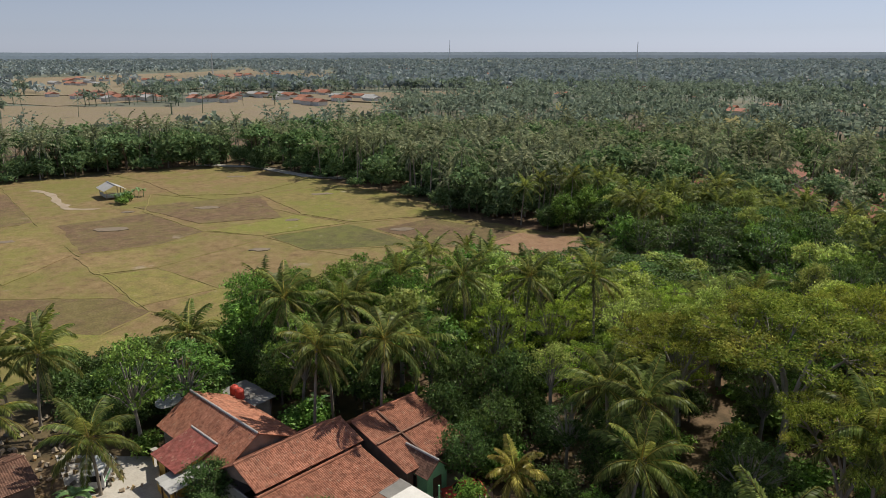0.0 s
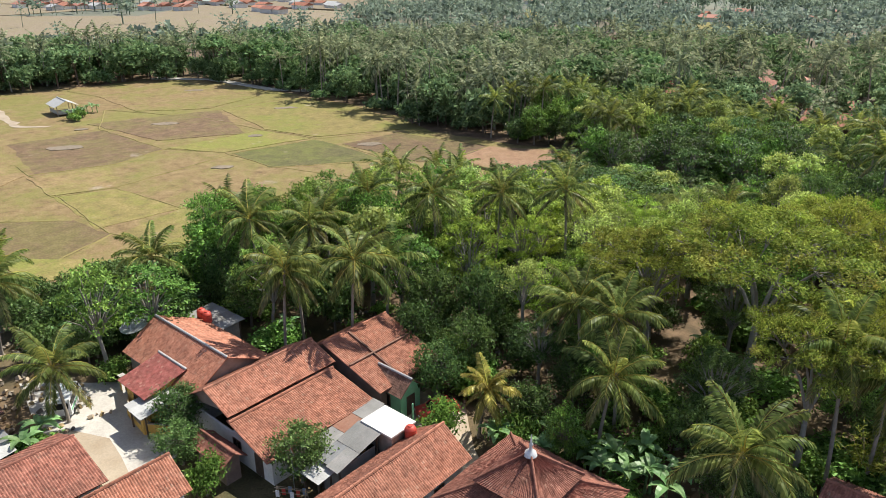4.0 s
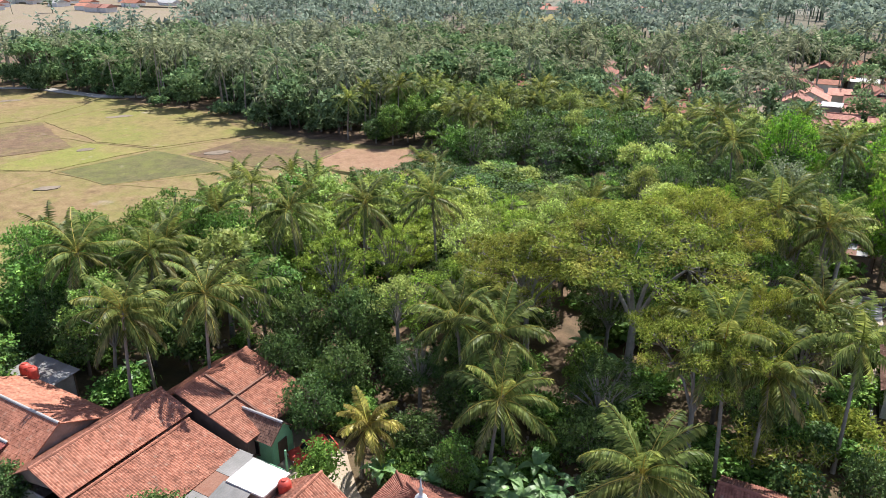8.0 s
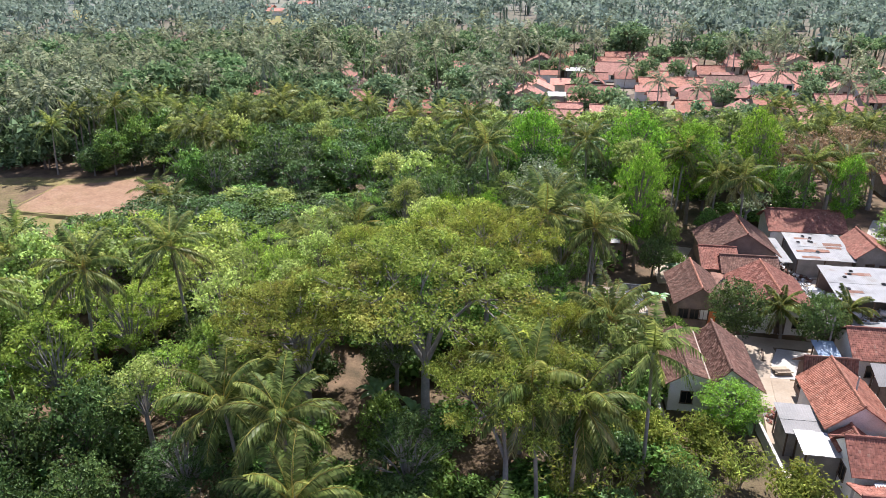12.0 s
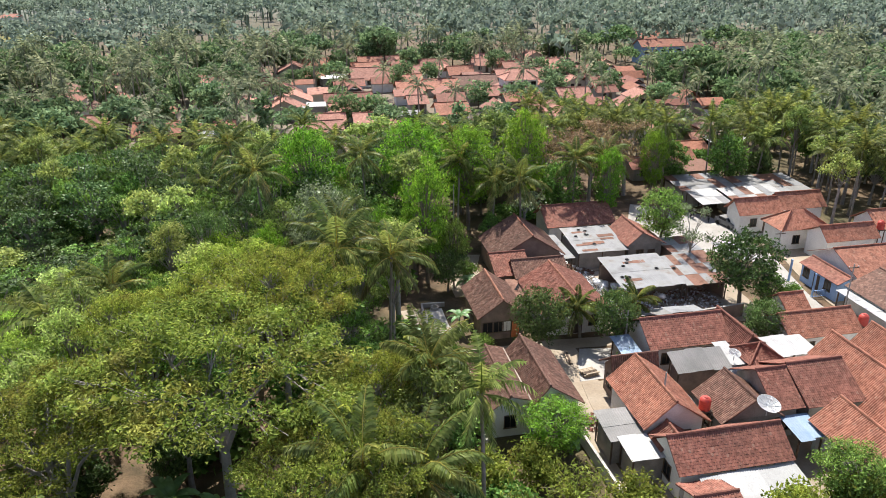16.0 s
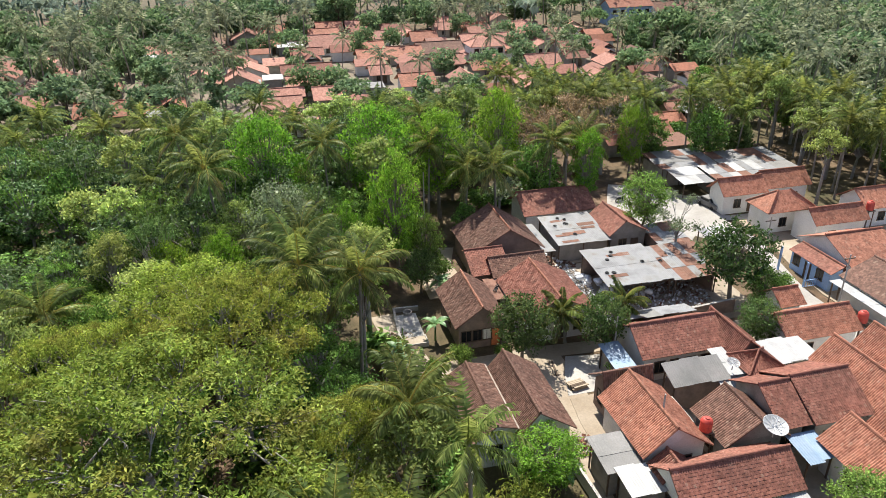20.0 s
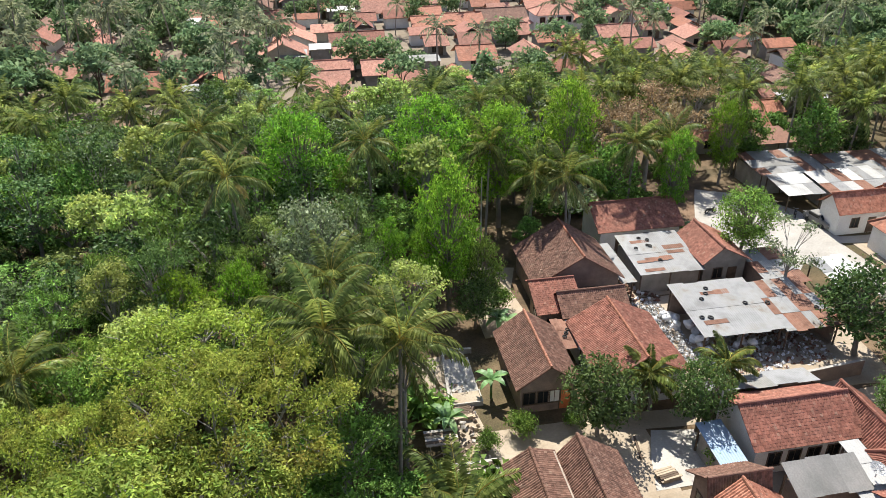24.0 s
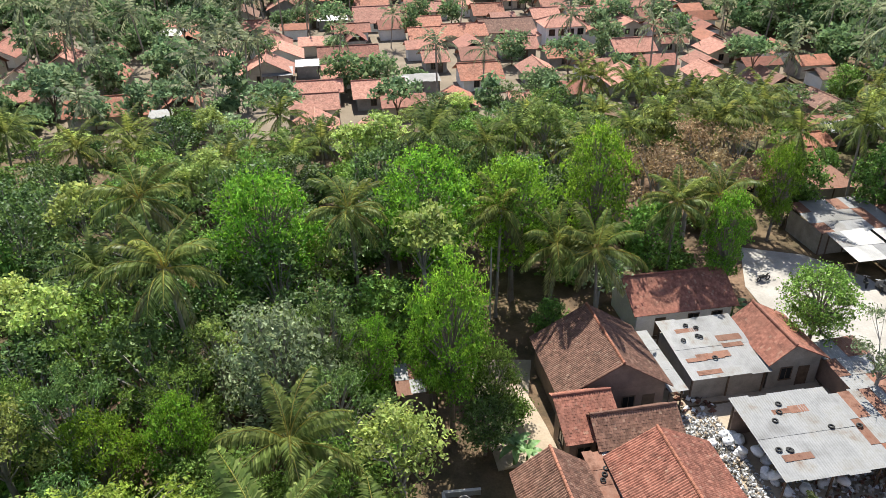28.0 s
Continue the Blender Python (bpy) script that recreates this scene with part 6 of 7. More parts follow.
for x, y, h, r in ((-45.4, 23.4, 3.6, 1.8), (6.2, 87.6, 2.4, 1.3), (3.2, 86.6, 2.0, 1.0), (10.6, 87.9, 1.6, .8), (47, 92.6, 1.8, 1.4), (8.6, 105.8, 3.0, 1.5), (-36, 41.2, 3.6, 2.0), (-30.2, 44.6, 4, 2.4), (20.2, 81.0, 2.4, 1.2)):
    tree("bush", x, y, h, r)
tree("sparse", 37.9, 101.55, 9.6, 2.5)
tree("broad", 38.4, 110.5, 9.5, 3.4)
tree("broad", 27.4, 58.4, 6.6, 2.8)
tree("broad", 41.2, 88.6, 5.4, 2.0)
for x, y in ((32, 130), (36, 131.5), (40, 133.5), (34, 136), (44, 135), (29.5, 136), (39, 138.5)):
    tree("dry", x, y, 13.5, 4.2)
for x, y in ((-26.9, 43.4), (-27.3, 45.8), (-23.9, 45.4), (-22, 46.6), (-20.5, 48.8), (-18.7, 46.6), (-17, 45.6), (-20.2, 45), (-31, 42.6), (-19, 46.4), (-17, 48.2), (-22, 44.4), (-61.6, 17.6), (-60.2, 15.6), (4.8, 92.6), (9.6, 69.6), (-26, 46.5), (-60, 43), (33.8, 116), (8.4, 100.8), (7.6, 101.6), (-84, 34), (-86, 37), (-80, 33), (0.2, 88.6)):
    banana(x, y, 3.2 if y < 60 else 2.8)
for x, y, h, r in ((-2.5, 57, 6, 3.4), (3.2, 60, 5.2, 3.0), (7.5, 63.2, 4.2, 2.6), (-6, 58.5, 6, 3)):
    bamboo(x, y, h, r)
for x, y in ((1.2, 66), (-2.6, 67.2), (5.5, 66.4), (11.6, 61), (-5, 69.5), (22, 57), (27, 57.5), (31.5, 57.6), (-1, 80.5)):
    tree("olivebush", x, y, 4.0 if x < 20 else 5.0, 2.4)


# ---- the wood: trees filling the land between ----
def open_ground(x, y):
    if any(a < x < b and c < y < d for a, b, c, d in RECTS):
        return True
    if inside(FIELD, x, y):
        return True
    if -260 < x < 70 and y < 140 and any(inside(p, x, y) for p in ROAD_POLYS):
        return True
    return y > 80 and x < -100 and rw.random() > .07 and any(inside(p, x, y) for p in FAR_FIELDS)


def near_path(x, y):
    """Distance to the line along which the eye goes."""
    best = 1e9
    for (x0, y0), (x1, y1) in (((0, 0), (-11, 24)), ((-11, 24), (-4, 64))):
        f = max(0, min(1, ((x - x0) * (x1 - x0) + (y - y0) * (y1 - y0)) / ((x1 - x0) ** 2 + (y1 - y0) ** 2)))
        best = min(best, math.hypot(x - x0 - f * (x1 - x0), y - y0 - f * (y1 - y0)))
    return best


def low_zone(x, y):
    """Where the wood stays low and thin: gardens in the village (2) and just before it (1)."""
    if -18 < x < 104 and 178 < y < 278:
        return 2
    if -92 < x < 104 and 178 < y < 278:
        return 1
    return 1 if -92 < x < 104 and 150 < y <= 178 else 0


def tallest(x, y):
    """The wood steps down towards the field."""
    if x > -36 or y < 40 or y > 118:
        return 30.0
    return 13.6 - max(0.0, y - 70) * .16 - max(0.0, -72 - x) * .2


rw = random.Random(11)
noise_pick = lambda x, y: noise.noise(Vector((x * .03, y * .03, 1.7)))
near_count = 0
for gx in np.arange(-100, 90, 4.3):
    for gy in np.arange(14, 176, 4.3):
        x, y = gx + rw.uniform(-1.9, 1.9), gy + rw.uniform(-1.9, 1.9)
        if x > 2.5 and y < 116 and not (x > 68 and y > 112 or x > 79) or 33 < x < 68 and y < 131 or 22 < x < 68 and y < 123 or x > 14 and y < 60 or x > -45 and y < 40 + .25 * x or x < -60 and y < 24 or x < -71 and y < 50 - .5 * (x + 90) or x > -45 and y < 47 + .1 * x:
            continue
        d = near_path(x, y)
        a = math.degrees(math.atan2(x + 5, y))
        if a > 42 or open_ground(x, y) or -4 < x < 12 and 96 < y < 112:
            continue
        if any((x - sx) ** 2 + (y - sy) ** 2 < (sr + .9) ** 2 for sx, sy, sr in SPOTS):
            if rw.random() < .3 and d < 90:
                tree("bush", x, y, rw.uniform(1.6, 3), None, 2)
            continue
        detail = 3 if d < 46 else 2
        if y > 158 and rw.random() < .35:
            continue
        low = .72 if y > 150 else 1.0
        pick, zone = rw.random(), noise_pick(x, y)
        near_count += 1
        if -62 < x < -26 and 54 < y < 94:                      # airy thin-stemmed trees before the field
            kinds = (("palm", .04), ("thin", .44), ("palefeather", .86), ("broad", .92), ("mango", 1))
        elif -62 < x < 6 and 74 < y < 142:
            kinds = (("palm", .05), ("feather", .6), ("broad", .68), ("thin", .84), ("darkfeather", .92), ("mango", .96), ("bush", 1))
        elif x < -45:
            kinds = (("palm", .5 if y > 105 else .16), ("feather", .58), ("broad", .74), ("thin", .84), ("mango", .97), ("bush", 1))
        elif x > 36:
            kinds = (("palm", .55), ("thin", .68), ("broad", .8), ("feather", .86), ("mango", .95), ("bush", 1))
        elif y > 74:
            kinds = (("palm", .2), ("feather", .55), ("broad", .72), ("thin", .8), ("sparse", .84), ("mango", .95), ("bush", 1))
        else:
            kinds = (("palm", .1), ("thin", .34), ("darkfeather", .55), ("mango", .86), ("broad", .92), ("bush", 1))
        kind = next(k for k, f in kinds if pick < f)
        if kind == "feather" and y > 82 and x > -70 and rw.random() < .66:
            kind = "darkfeather"
        low *= .8 if y < 60 and x > -50 else 1
        if kind == "palm":
            palm(x, y, min(low * rw.uniform(9, 12.5), tallest(x, y) - 2.2), 2)
        elif kind == "bush":
            tree("bush", x, y, rw.uniform(2, 3.6), None, 2)
        else:
            h0, r0 = KINDS[kind][3:5]
            f = rw.uniform(.75, 1.08)
            tree(kind, x, y, min(low * h0 * f, tallest(x, y) * rw.uniform(.86, 1.0)), r0 * rw.uniform(.72, 1.0) * (.5 + .5 * low), detail)


# undergrowth between the trunks
for gx in np.arange(-66, 14, 3.6):
    for gy in np.arange(36, 140, 3.6):
        x, y = gx + rw.uniform(-1.7, 1.7), gy + rw.uniform(-1.7, 1.7)
        if x > -45 and y < 41 + .25 * x or x > 2.5 and y < 112 or open_ground(x, y) or rw.random() < (.8 if y > 74 else .58):
            continue
        if any((x - sx) ** 2 + (y - sy) ** 2 < (sr * .45 + .3) ** 2 for sx, sy, sr in SPOTS[-700:]):
            continue
        pick = rw.random()
        if pick < .14 and y < 70:
            banana(x, y, rw.uniform(2.6, 3.8))
        elif pick < .34:
            tree("mango", x, y, rw.uniform(3.6, 6.2), rw.uniform(1.5, 2.3), 3 if y < 52 else 2)
        elif pick < .46:
            tree("broad", x, y, rw.uniform(5, 8), rw.uniform(1.5, 2.2), 3 if y < 54 else 2)
        else:
            tree("bush", x, y, rw.uniform(1.6, 3.4), rw.uniform(1.3, 2.3), 2 if y < 74 else 1)


# low growth between the western yards and the field
for gx in np.arange(-93, -66, 3.4):
    for gy in np.arange(25, 47, 3.4):
        x, y = gx + rw.uniform(-1.6, 1.6), gy + rw.uniform(-1.6, 1.6)
        if open_ground(x, y) or y > 46 + .35 * (x + 78) + 4 or any((x - sx) ** 2 + (y - sy) ** 2 < (sr * .5 + .4) ** 2 for sx, sy, sr in SPOTS[:120]):
            continue
        pick = rw.random()
        if pick < .2:
            banana(x, y, rw.uniform(2.6, 3.6))
        elif pick < .7:
            tree("mango", x, y, rw.uniform(3.6, 5.6), rw.uniform(1.8, 2.6), 2)
        else:
            tree("bush", x, y, rw.uniform(2, 3.4), rw.uniform(1.6, 2.4), 2)


def low_tree(seed, form, h, r):
    g, (v, q) = tree_meshes(seed, form, h, r, 1)
    tv, tq = g.arrays()
    return tv, tq, v, q


def low_palm(seed, h, count=11, pairs=6):
    t, top = palm_trunk(seed, h, 4)
    tv, tq = t.arrays()
    v, q = palm_crown(seed, top, 4.4, count, pairs, False).arrays()
    return tv, tq, v, q


def stuff(name, label, items, models, leaf, brk, cat="trees"):
    """Many trees joined: items are x, y, model, scale, turn."""
    vs, qs, mi, n = [], [], [], 0
    for x, y, m, s, a in items:
        tv, tq, v, q = models[m]
        for vv, qq, k in ((tv, tq, 1), (v, q, 0)):
            vs.append(rot_arr(vv, a, s, (x, y, 0)))
            qs.append(np.where(qq >= 0, qq + n, -1))
            mi.append(np.full(len(qq), k))
            n += len(vv)
    if vs:
        tagged(new(name, mesh_np(name, np.concatenate(vs), np.concatenate(qs), [leaf, brk], np.concatenate(mi))), label, cat, kind="stuff")


MID = [low_palm(2, 9, 14, 7), low_palm(5, 10.5, 14, 7), low_palm(8, 8, 14, 7), low_tree(21, "full", 8, 3.4), low_tree(22, "full", 6.4, 3.4), low_tree(23, "tall", 9.5, 2.8), low_tree(24, "umbrella", 10, 5), low_tree(25, "sparse", 8, 3), low_tree(26, "bush", 3.6, 3.2), low_tree(27, "dense", 9, 4.6)]
mid_items = ([], [])
step = 6
for gx in range(-330, 260, step):
    for gy in range(-20, 460, step):
        x, y = gx + rw.uniform(-2.4, 2.4), gy + rw.uniform(-2.4, 2.4)
        dist, a = math.hypot(x + 8, y - 10), math.degrees(math.atan2(x + 5, y))
        if -100 < x < 88 and 14 < y < 174 or dist > 300 or a > 44 or a < -92 or y < 24 and x > -255:
            continue
        zone = low_zone(x, y)
        if open_ground(x, y) or rw.random() < ((0, .3, .58)[zone] or max(0, (dist - 170) / 300) * .6):
            continue
        z = noise_pick(x, y)
        belt = -290 < x < -60 and 128 < y < 215 or -330 < x < -255 and y < 190
        palms = .6 if belt else .36 + .3 * z if not zone else .42
        m = rw.choice((0, 1, 2)) if rw.random() < palms else rw.choice((3, 5, 6, 6, 6, 9, 5) if belt else (3, 9, 4, 5, 6, 6, 9, 8, 9) if not zone else (3, 9, 5, 6, 8))
        mid_items[m < 3].append((x, y, m, rw.uniform(1.05, 1.45) * (1, .8, .7)[zone] * (1.25 if m < 3 and zone else 1), rw.uniform(0, 6.28)))
        for k in range(2 if belt else 0):        # growth at the foot of the belt round the field
            if rw.random() < .6:
                mid_items[0].append((x + rw.uniform(-2.9, 2.9), y + rw.uniform(-2.9, 2.9), rw.choice((8, 8, 4, 3)), rw.uniform(.6, 1.05), rw.uniform(0, 6.28)))
stuff("palm_grove", "dense grove of coconut palms with pale trunks", mid_items[1], MID, wood_palm, palm_bark, "palm grove")
stuff("woodland", "dense tropical wood of palms and broadleaf trees", mid_items[0], MID, wood_near, wood_dark, "woodland")


def clump(seed, lobes, n, size):
    """A far crown: blades over a few lobes (x, y, z, r, flattening)."""
    rs = np.random.RandomState(seed)
    v, q = tufted(rs, lobes, n, 1, size, .2, .3, -.2, .9, True)
    t = Geo().box(-.2, .2, -.2, .2, 0, 5)
    tv, tq = t.arrays()
    return tv, tq, v, q


def far_lobes(seed, n, spread, r, h):
    rnd = random.Random(seed)
    return [(rnd.uniform(-spread, spread), rnd.uniform(-spread, spread), h * rnd.uniform(.6, .95), r * rnd.uniform(.7, 1.2), .8) for k in range(n)]


FAR = [clump(s, far_lobes(s, 4, 2.6, 2.4, 8), 42, 1.9) for s in range(4)] + [low_palm(9, 9.5, 8, 4)]
far_items = []
for k in range(4000):
    dist = 290 + 560 * rw.random() ** .8
    a = radians(rw.uniform(-80, 42))
    x, y = -8 + dist * math.sin(a), dist * math.cos(a)
    if dist > 600 and rw.random() < .4:
        continue
    if not open_ground(x, y) and not (math.degrees(a) < -48 and 345 < dist < 500):
        far_items.append((x, y, rw.choice((0, 1, 2, 3, 4, 4, 4)), rw.uniform(1.1, 1.6), rw.uniform(0, 6.28)))
stuff("far_woodland", "distant wood of palms and trees", far_items, FAR, wood_mid_haze, wood_mid_haze, "woodland")
GROVE = [clump(30 + s, far_lobes(s + 9, 7, 12, 5, 8), 26, 5.5) for s in range(4)]
grove_items = []
for k in range(5000):
    dist = 820 + 3900 * rw.random() ** 1.5
    a = radians(rw.uniform(-80, -4))
    x, y = dist * math.sin(a), dist * math.cos(a)
    if not open_ground(x, y):
        grove_items.append((x, y, rw.randrange(4), rw.uniform(.8, 1.3), rw.uniform(0, 6.28)))
stuff("horizon_woodland", "hazy groves reaching to the horizon", grove_items, GROVE, wood_far_haze, wood_far_haze, "woodland")


def horizon_rise():
    """A low rise added as a backdrop, in haze blue-grey, to close the plain."""
    rs = np.random.RandomState(4)
    n = 160
    v, q = [], []
    for i in range(n + 1):
        a = radians(-95 + 150 * i / n)
        h = 45 + 2.0 * math.sin(i * .13) + rs.uniform(-.8, .8)
        for r, z in ((4650, -1), (4700, h * .6), (4760, h)):
            v.append((r * math.sin(a), r * math.cos(a), z))
    for i in range(n):
        q += [(3 * i + k, 3 * i + 3 + k, 3 * i + 4 + k, 3 * i + 1 + k) for k in (0, 1)]
    tagged(new("backdrop", mesh_np("backdrop", v, q, [haze_mat])), "low backdrop rise on the horizon in haze blue-grey", "horizon", kind="structure")


# the blue-grey of distance haze, given to the rise as its colour
haze_mat = surface("rise_haze", [(0.11, 0.15, 0.19), (0.14, 0.18, 0.22)], 0.002, .05, 1.0, 0, 0)
horizon_rise()

# ---- things in the yards and on the roofs ----
def satellite_dish(x, y, z, r, face, tilt=45, mast=1.0):
    """A mesh dish on a mast; face: its heading in degrees from +y towards +x."""
    ob = thing("satellite_dish", "large grey wire-mesh satellite dish on a mast", "satellite dish", (x, y, z), group="satellite dishes")
    part("mast", Geo().tube([(0, 0, -.02), (0, 0, mast)], [.05, .05], 8), metal_white, ob)
    m = pose(0, 0, mast, 0, 0, -face) @ pose(0, 0, 0, -(90 - tilt))
    g = Geo().lathe([(.02, 0), (r * .35, r * .03), (r * .7, r * .125), (r, r * .25), (r * 1.02, r * .26), (r, r * .235), (r * .35, r * .015), (.02, -.015)], 24)
    d = part("bowl", g, dish_mesh, ob, "", True)
    d.matrix_basis = m
    for k in range(10):
        a = 2 * math.pi * k / 10
        rb = part("rib", Geo().tube([(.05 * math.cos(a), .05 * math.sin(a), .02), (r * .6 * math.cos(a), r * .6 * math.sin(a), r * .1 + .02), (r * math.cos(a), r * math.sin(a), r * .26)], [.02, .02, .02], 4), metal_white, ob)
        rb.matrix_basis = m
    f = Geo()
    for k in range(3):
        a = 2 * math.pi * k / 3
        f.tube([(r * .8 * math.cos(a), r * .8 * math.sin(a), r * .2), (0, 0, r * .75)], [.018, .018], 4)
    part("feed_arms", f, metal_white, ob).matrix_basis = m
    part("feed", Geo().lathe([(0, r * .7), (.09, r * .72), (.09, r * .84), (0, r * .86)], 8), metal_white, ob).matrix_basis = m
    return ob


dish_mesh = surface("dish_mesh", [(0.36, 0.36, 0.35), (0.46, 0.46, 0.45)], 1.5, 20, 0.6, 0.2, 0.2)
satellite_dish(-69.4, 30.6, 2.4, 1.5, 170, 74, 1.4)
satellite_dish(25.6, 66.6, 3.8, 0.98, 170, 74, 1.0)
satellite_dish(28.2, 75.6, 3.5, .58, 170, 74, .7)


def water_tank(x, y, z, stand=0.0, mat=None):
    ob = thing("water_tank", "orange-red plastic water tank with ribbed sides", "water tank", (x, y, z), group="water tanks")
    if stand:
        for dx in (-.4, .4):
            for dy in (-.4, .4):
                part("leg", Geo().box(dx - .05, dx + .05, dy - .05, dy + .05, 0, stand), wood_dark, ob)
        part("platform", Geo().box(-.55, .55, -.55, .55, stand, stand + .08), wood_dark, ob)
    b = stand + (.08 if stand else 0)
    prof = [(0, b), (.46, b)]
    for k in range(5):
        prof += [(.5, b + .06 + .2 * k), (.5, b + .16 + .2 * k), (.47, b + .2 + .2 * k)]
    prof += [(.4, b + 1.14), (.2, b + 1.24), (0, b + 1.26)]
    part("tank", Geo().lathe(prof, 16), mat or plastic_red, ob, "", True)
    part("lid", Geo().lathe([(0, b + 1.3), (.2, b + 1.3), (.2, b + 1.22)], 12), mat or plastic_red, ob)
    return ob


water_tank(-35.0, 36.2, 0, 3.2)
water_tank(-67.0, 36.9, 3.05)
water_tank(-65.9, 36.9, 3.05)
water_tank(21.6, 69.4, 0, 3.0)
water_tank(45.8, 79.6, 0, 3.2)
water_tank(66.5, 101.5, 0, 4.2)


def field_hut():
    ob = thing("field_hut", "open farm hut with a pale gabled sheet roof and white boards", "hut", (-209, 82, 0), rz=-8)
    keep(-214, -203, 77, 87)
    for x in (-3.6, 0, 3.6):
        for y in (-2.4, 2.4):
            part("post", Geo().box(x - .09, x + .09, y - .09, y + .09, 0, 2.6), wood_pale, ob)
    part("boards", Geo().box(-3.6, 3.6, -2.5, -2.42, .5, 1.5), sheet_white, ob)
    part("boards", Geo().box(3.62, 3.7, -2.3, 2.3, .5, 1.5), sheet_white, ob)
    part("floor", Geo().box(-3.5, 3.5, -2.3, 2.3, .35, .5), wood_pale, ob)
    for s in (-1, 1):
        corrugated("roof_sheet", [(-4.3 * s, -3.2 * -s, 2.5), (4.3 * s, -3.2 * -s, 2.5), (4.3 * s, 0, 4.0), (-4.3 * s, 0, 4.0)], sheet_white, ob, .4)
    part("ridge", Geo().box(-4.3, 4.3, -.2, .2, 4.0, 4.06), sheet_zinc, ob)


field_hut()
for x, y in ((-203.5, 86), (-202, 84), (-201, 81.5), (-199.5, 79), (-205, 88), (-203, 88.5)):
    banana(x, y, 2.6)
for x, y in ((-200, 83), (-198, 80), (-204.5, 84.5), (-196, 79.5)):
    tree("bush", x, y, 2.0, 1.4, 2)


def minibus():
    """A white van with a coloured stripe, dark glass all round."""
    ob = thing("minivan", "white minivan with green and blue side stripe parked on the driveway", "van", (-66.2, 21.6, 0), rz=-35)
    paint = surface("van_white", [(0.66, 0.67, 0.68), (0.74, 0.75, 0.75)], 1, 9, .35, 0, .02)
    bm = bmesh.new()
    prof = [(-2.1, .35), (-2.15, .9), (-1.95, 1.05), (-1.5, 1.8), (-1.2, 1.9), (1.8, 1.9), (2.05, 1.75), (2.15, 1.0), (2.1, .35)]
    rows = []
    for y, k in ((-.82, .0), (-.78, .06), (.78, .06), (.82, .0)):
        rows.append([bm.verts.new((x, y * (1 if z < 1.1 else .9), z + (k if z > 1.7 else 0))) for x, z in prof])
    for a, b in zip(rows, rows[1:]):
        for i in range(len(prof)):
            bm.faces.new((a[i], a[(i + 1) % len(prof)], b[(i + 1) % len(prof)], b[i]))
    bm.faces.new(rows[0][::-1])
    bm.faces.new(rows[-1])
    bmesh.ops.recalc_face_normals(bm, faces=bm.faces)
    me = bpy.data.meshes.new("body")
    bm.to_mesh(me)
    bm.free()
    me.materials.append(paint)
    part("body", me, None, ob)
    part("windscreen", Geo().add([(-1.97, -.66, 1.1), (-1.97, .66, 1.1), (-1.56, .6, 1.76), (-1.56, -.6, 1.76)], [(0, 1, 2, 3)]), glass_dark, ob)
    part("rear_window", Geo().add([(2.16, -.6, 1.1), (2.16, .6, 1.1), (2.08, .6, 1.68), (2.08, -.6, 1.68)], [(0, 1, 2, 3)]), glass_dark, ob)
    for s in (-1, 1):
        for x0, x1 in ((-1.4, -.6), (-.5, .6), (.7, 1.8)):
            part("side_window", Geo().box(x0, x1, *sorted((s * .745, s * .80)), 1.15, 1.7), glass_dark, ob)
        part("stripe", Geo().box(-1.9, 1.9, *sorted((s * .80, s * .835)), .75, .95), wall_green, ob, "green stripe along the side")
        part("headlight", Geo().box(-2.18, -2.08, *sorted((s * .45, s * .72)), .7, .88), sheet_white, ob)
        for x in (-1.35, 1.35):
            w = Geo().lathe([(0, -.1), (.2, -.1), (.32, -.08), (.32, .08), (.2, .1), (0, .1)], 16)
            wl = part("wheel", w, rubber, ob)
            wl.matrix_basis = pose(x, s * .76, .32, 90)
            part("rim", Geo().lathe([(0, .12), (.17, .115), (.19, .105)], 12), metal_white, wl)


minibus()


def sacks(x, y, n, r, seed):
    """A heap of stuffed white sacks."""
    rs = random.Random(seed)
    for k in range(n):
        a, q = rs.uniform(0, 6.28), r * rs.random() ** .5
        s = rs.uniform(.45, .75)
        ob = new("sack", sack_mesh[k % 3])
        ob.matrix_basis = pose(x + q * math.cos(a), y + q * math.sin(a), s * .42 + (.55 if k % 3 == 2 else 0), rs.uniform(-12, 12), rs.uniform(-12, 12), rs.uniform(0, 360)) @ Matrix.Diagonal((s * 1.3, s, s * .8, 1))
        tagged(ob, "stuffed white plastic sack of scrap", "sack", "sacks of scrap")


sack_mesh = []
for k in range(3):
    rs_ = np.random.RandomState(k)
    g_ = Geo().lathe([(0, -.55), (.35, -.52), (.58, -.3), (.62, 0), (.56, .3), (.3, .5), (.1, .56), (.14, .68), (0, .7)], 10)
    v_, q_ = g_.arrays()
    sack_mesh.append(mesh_np("sack", v_ + rs_.randn(*v_.shape) * .035, q_, [cloth_white], smooth=True))
sacks(24.6, 100.2, 14, 1.6, 1)
sacks(27.0, 95.8, 8, 1.5, 2)
sacks(30.5, 95.4, 5, 1.0, 3)
sacks(26.6, 98.6, 6, 1.2, 4)


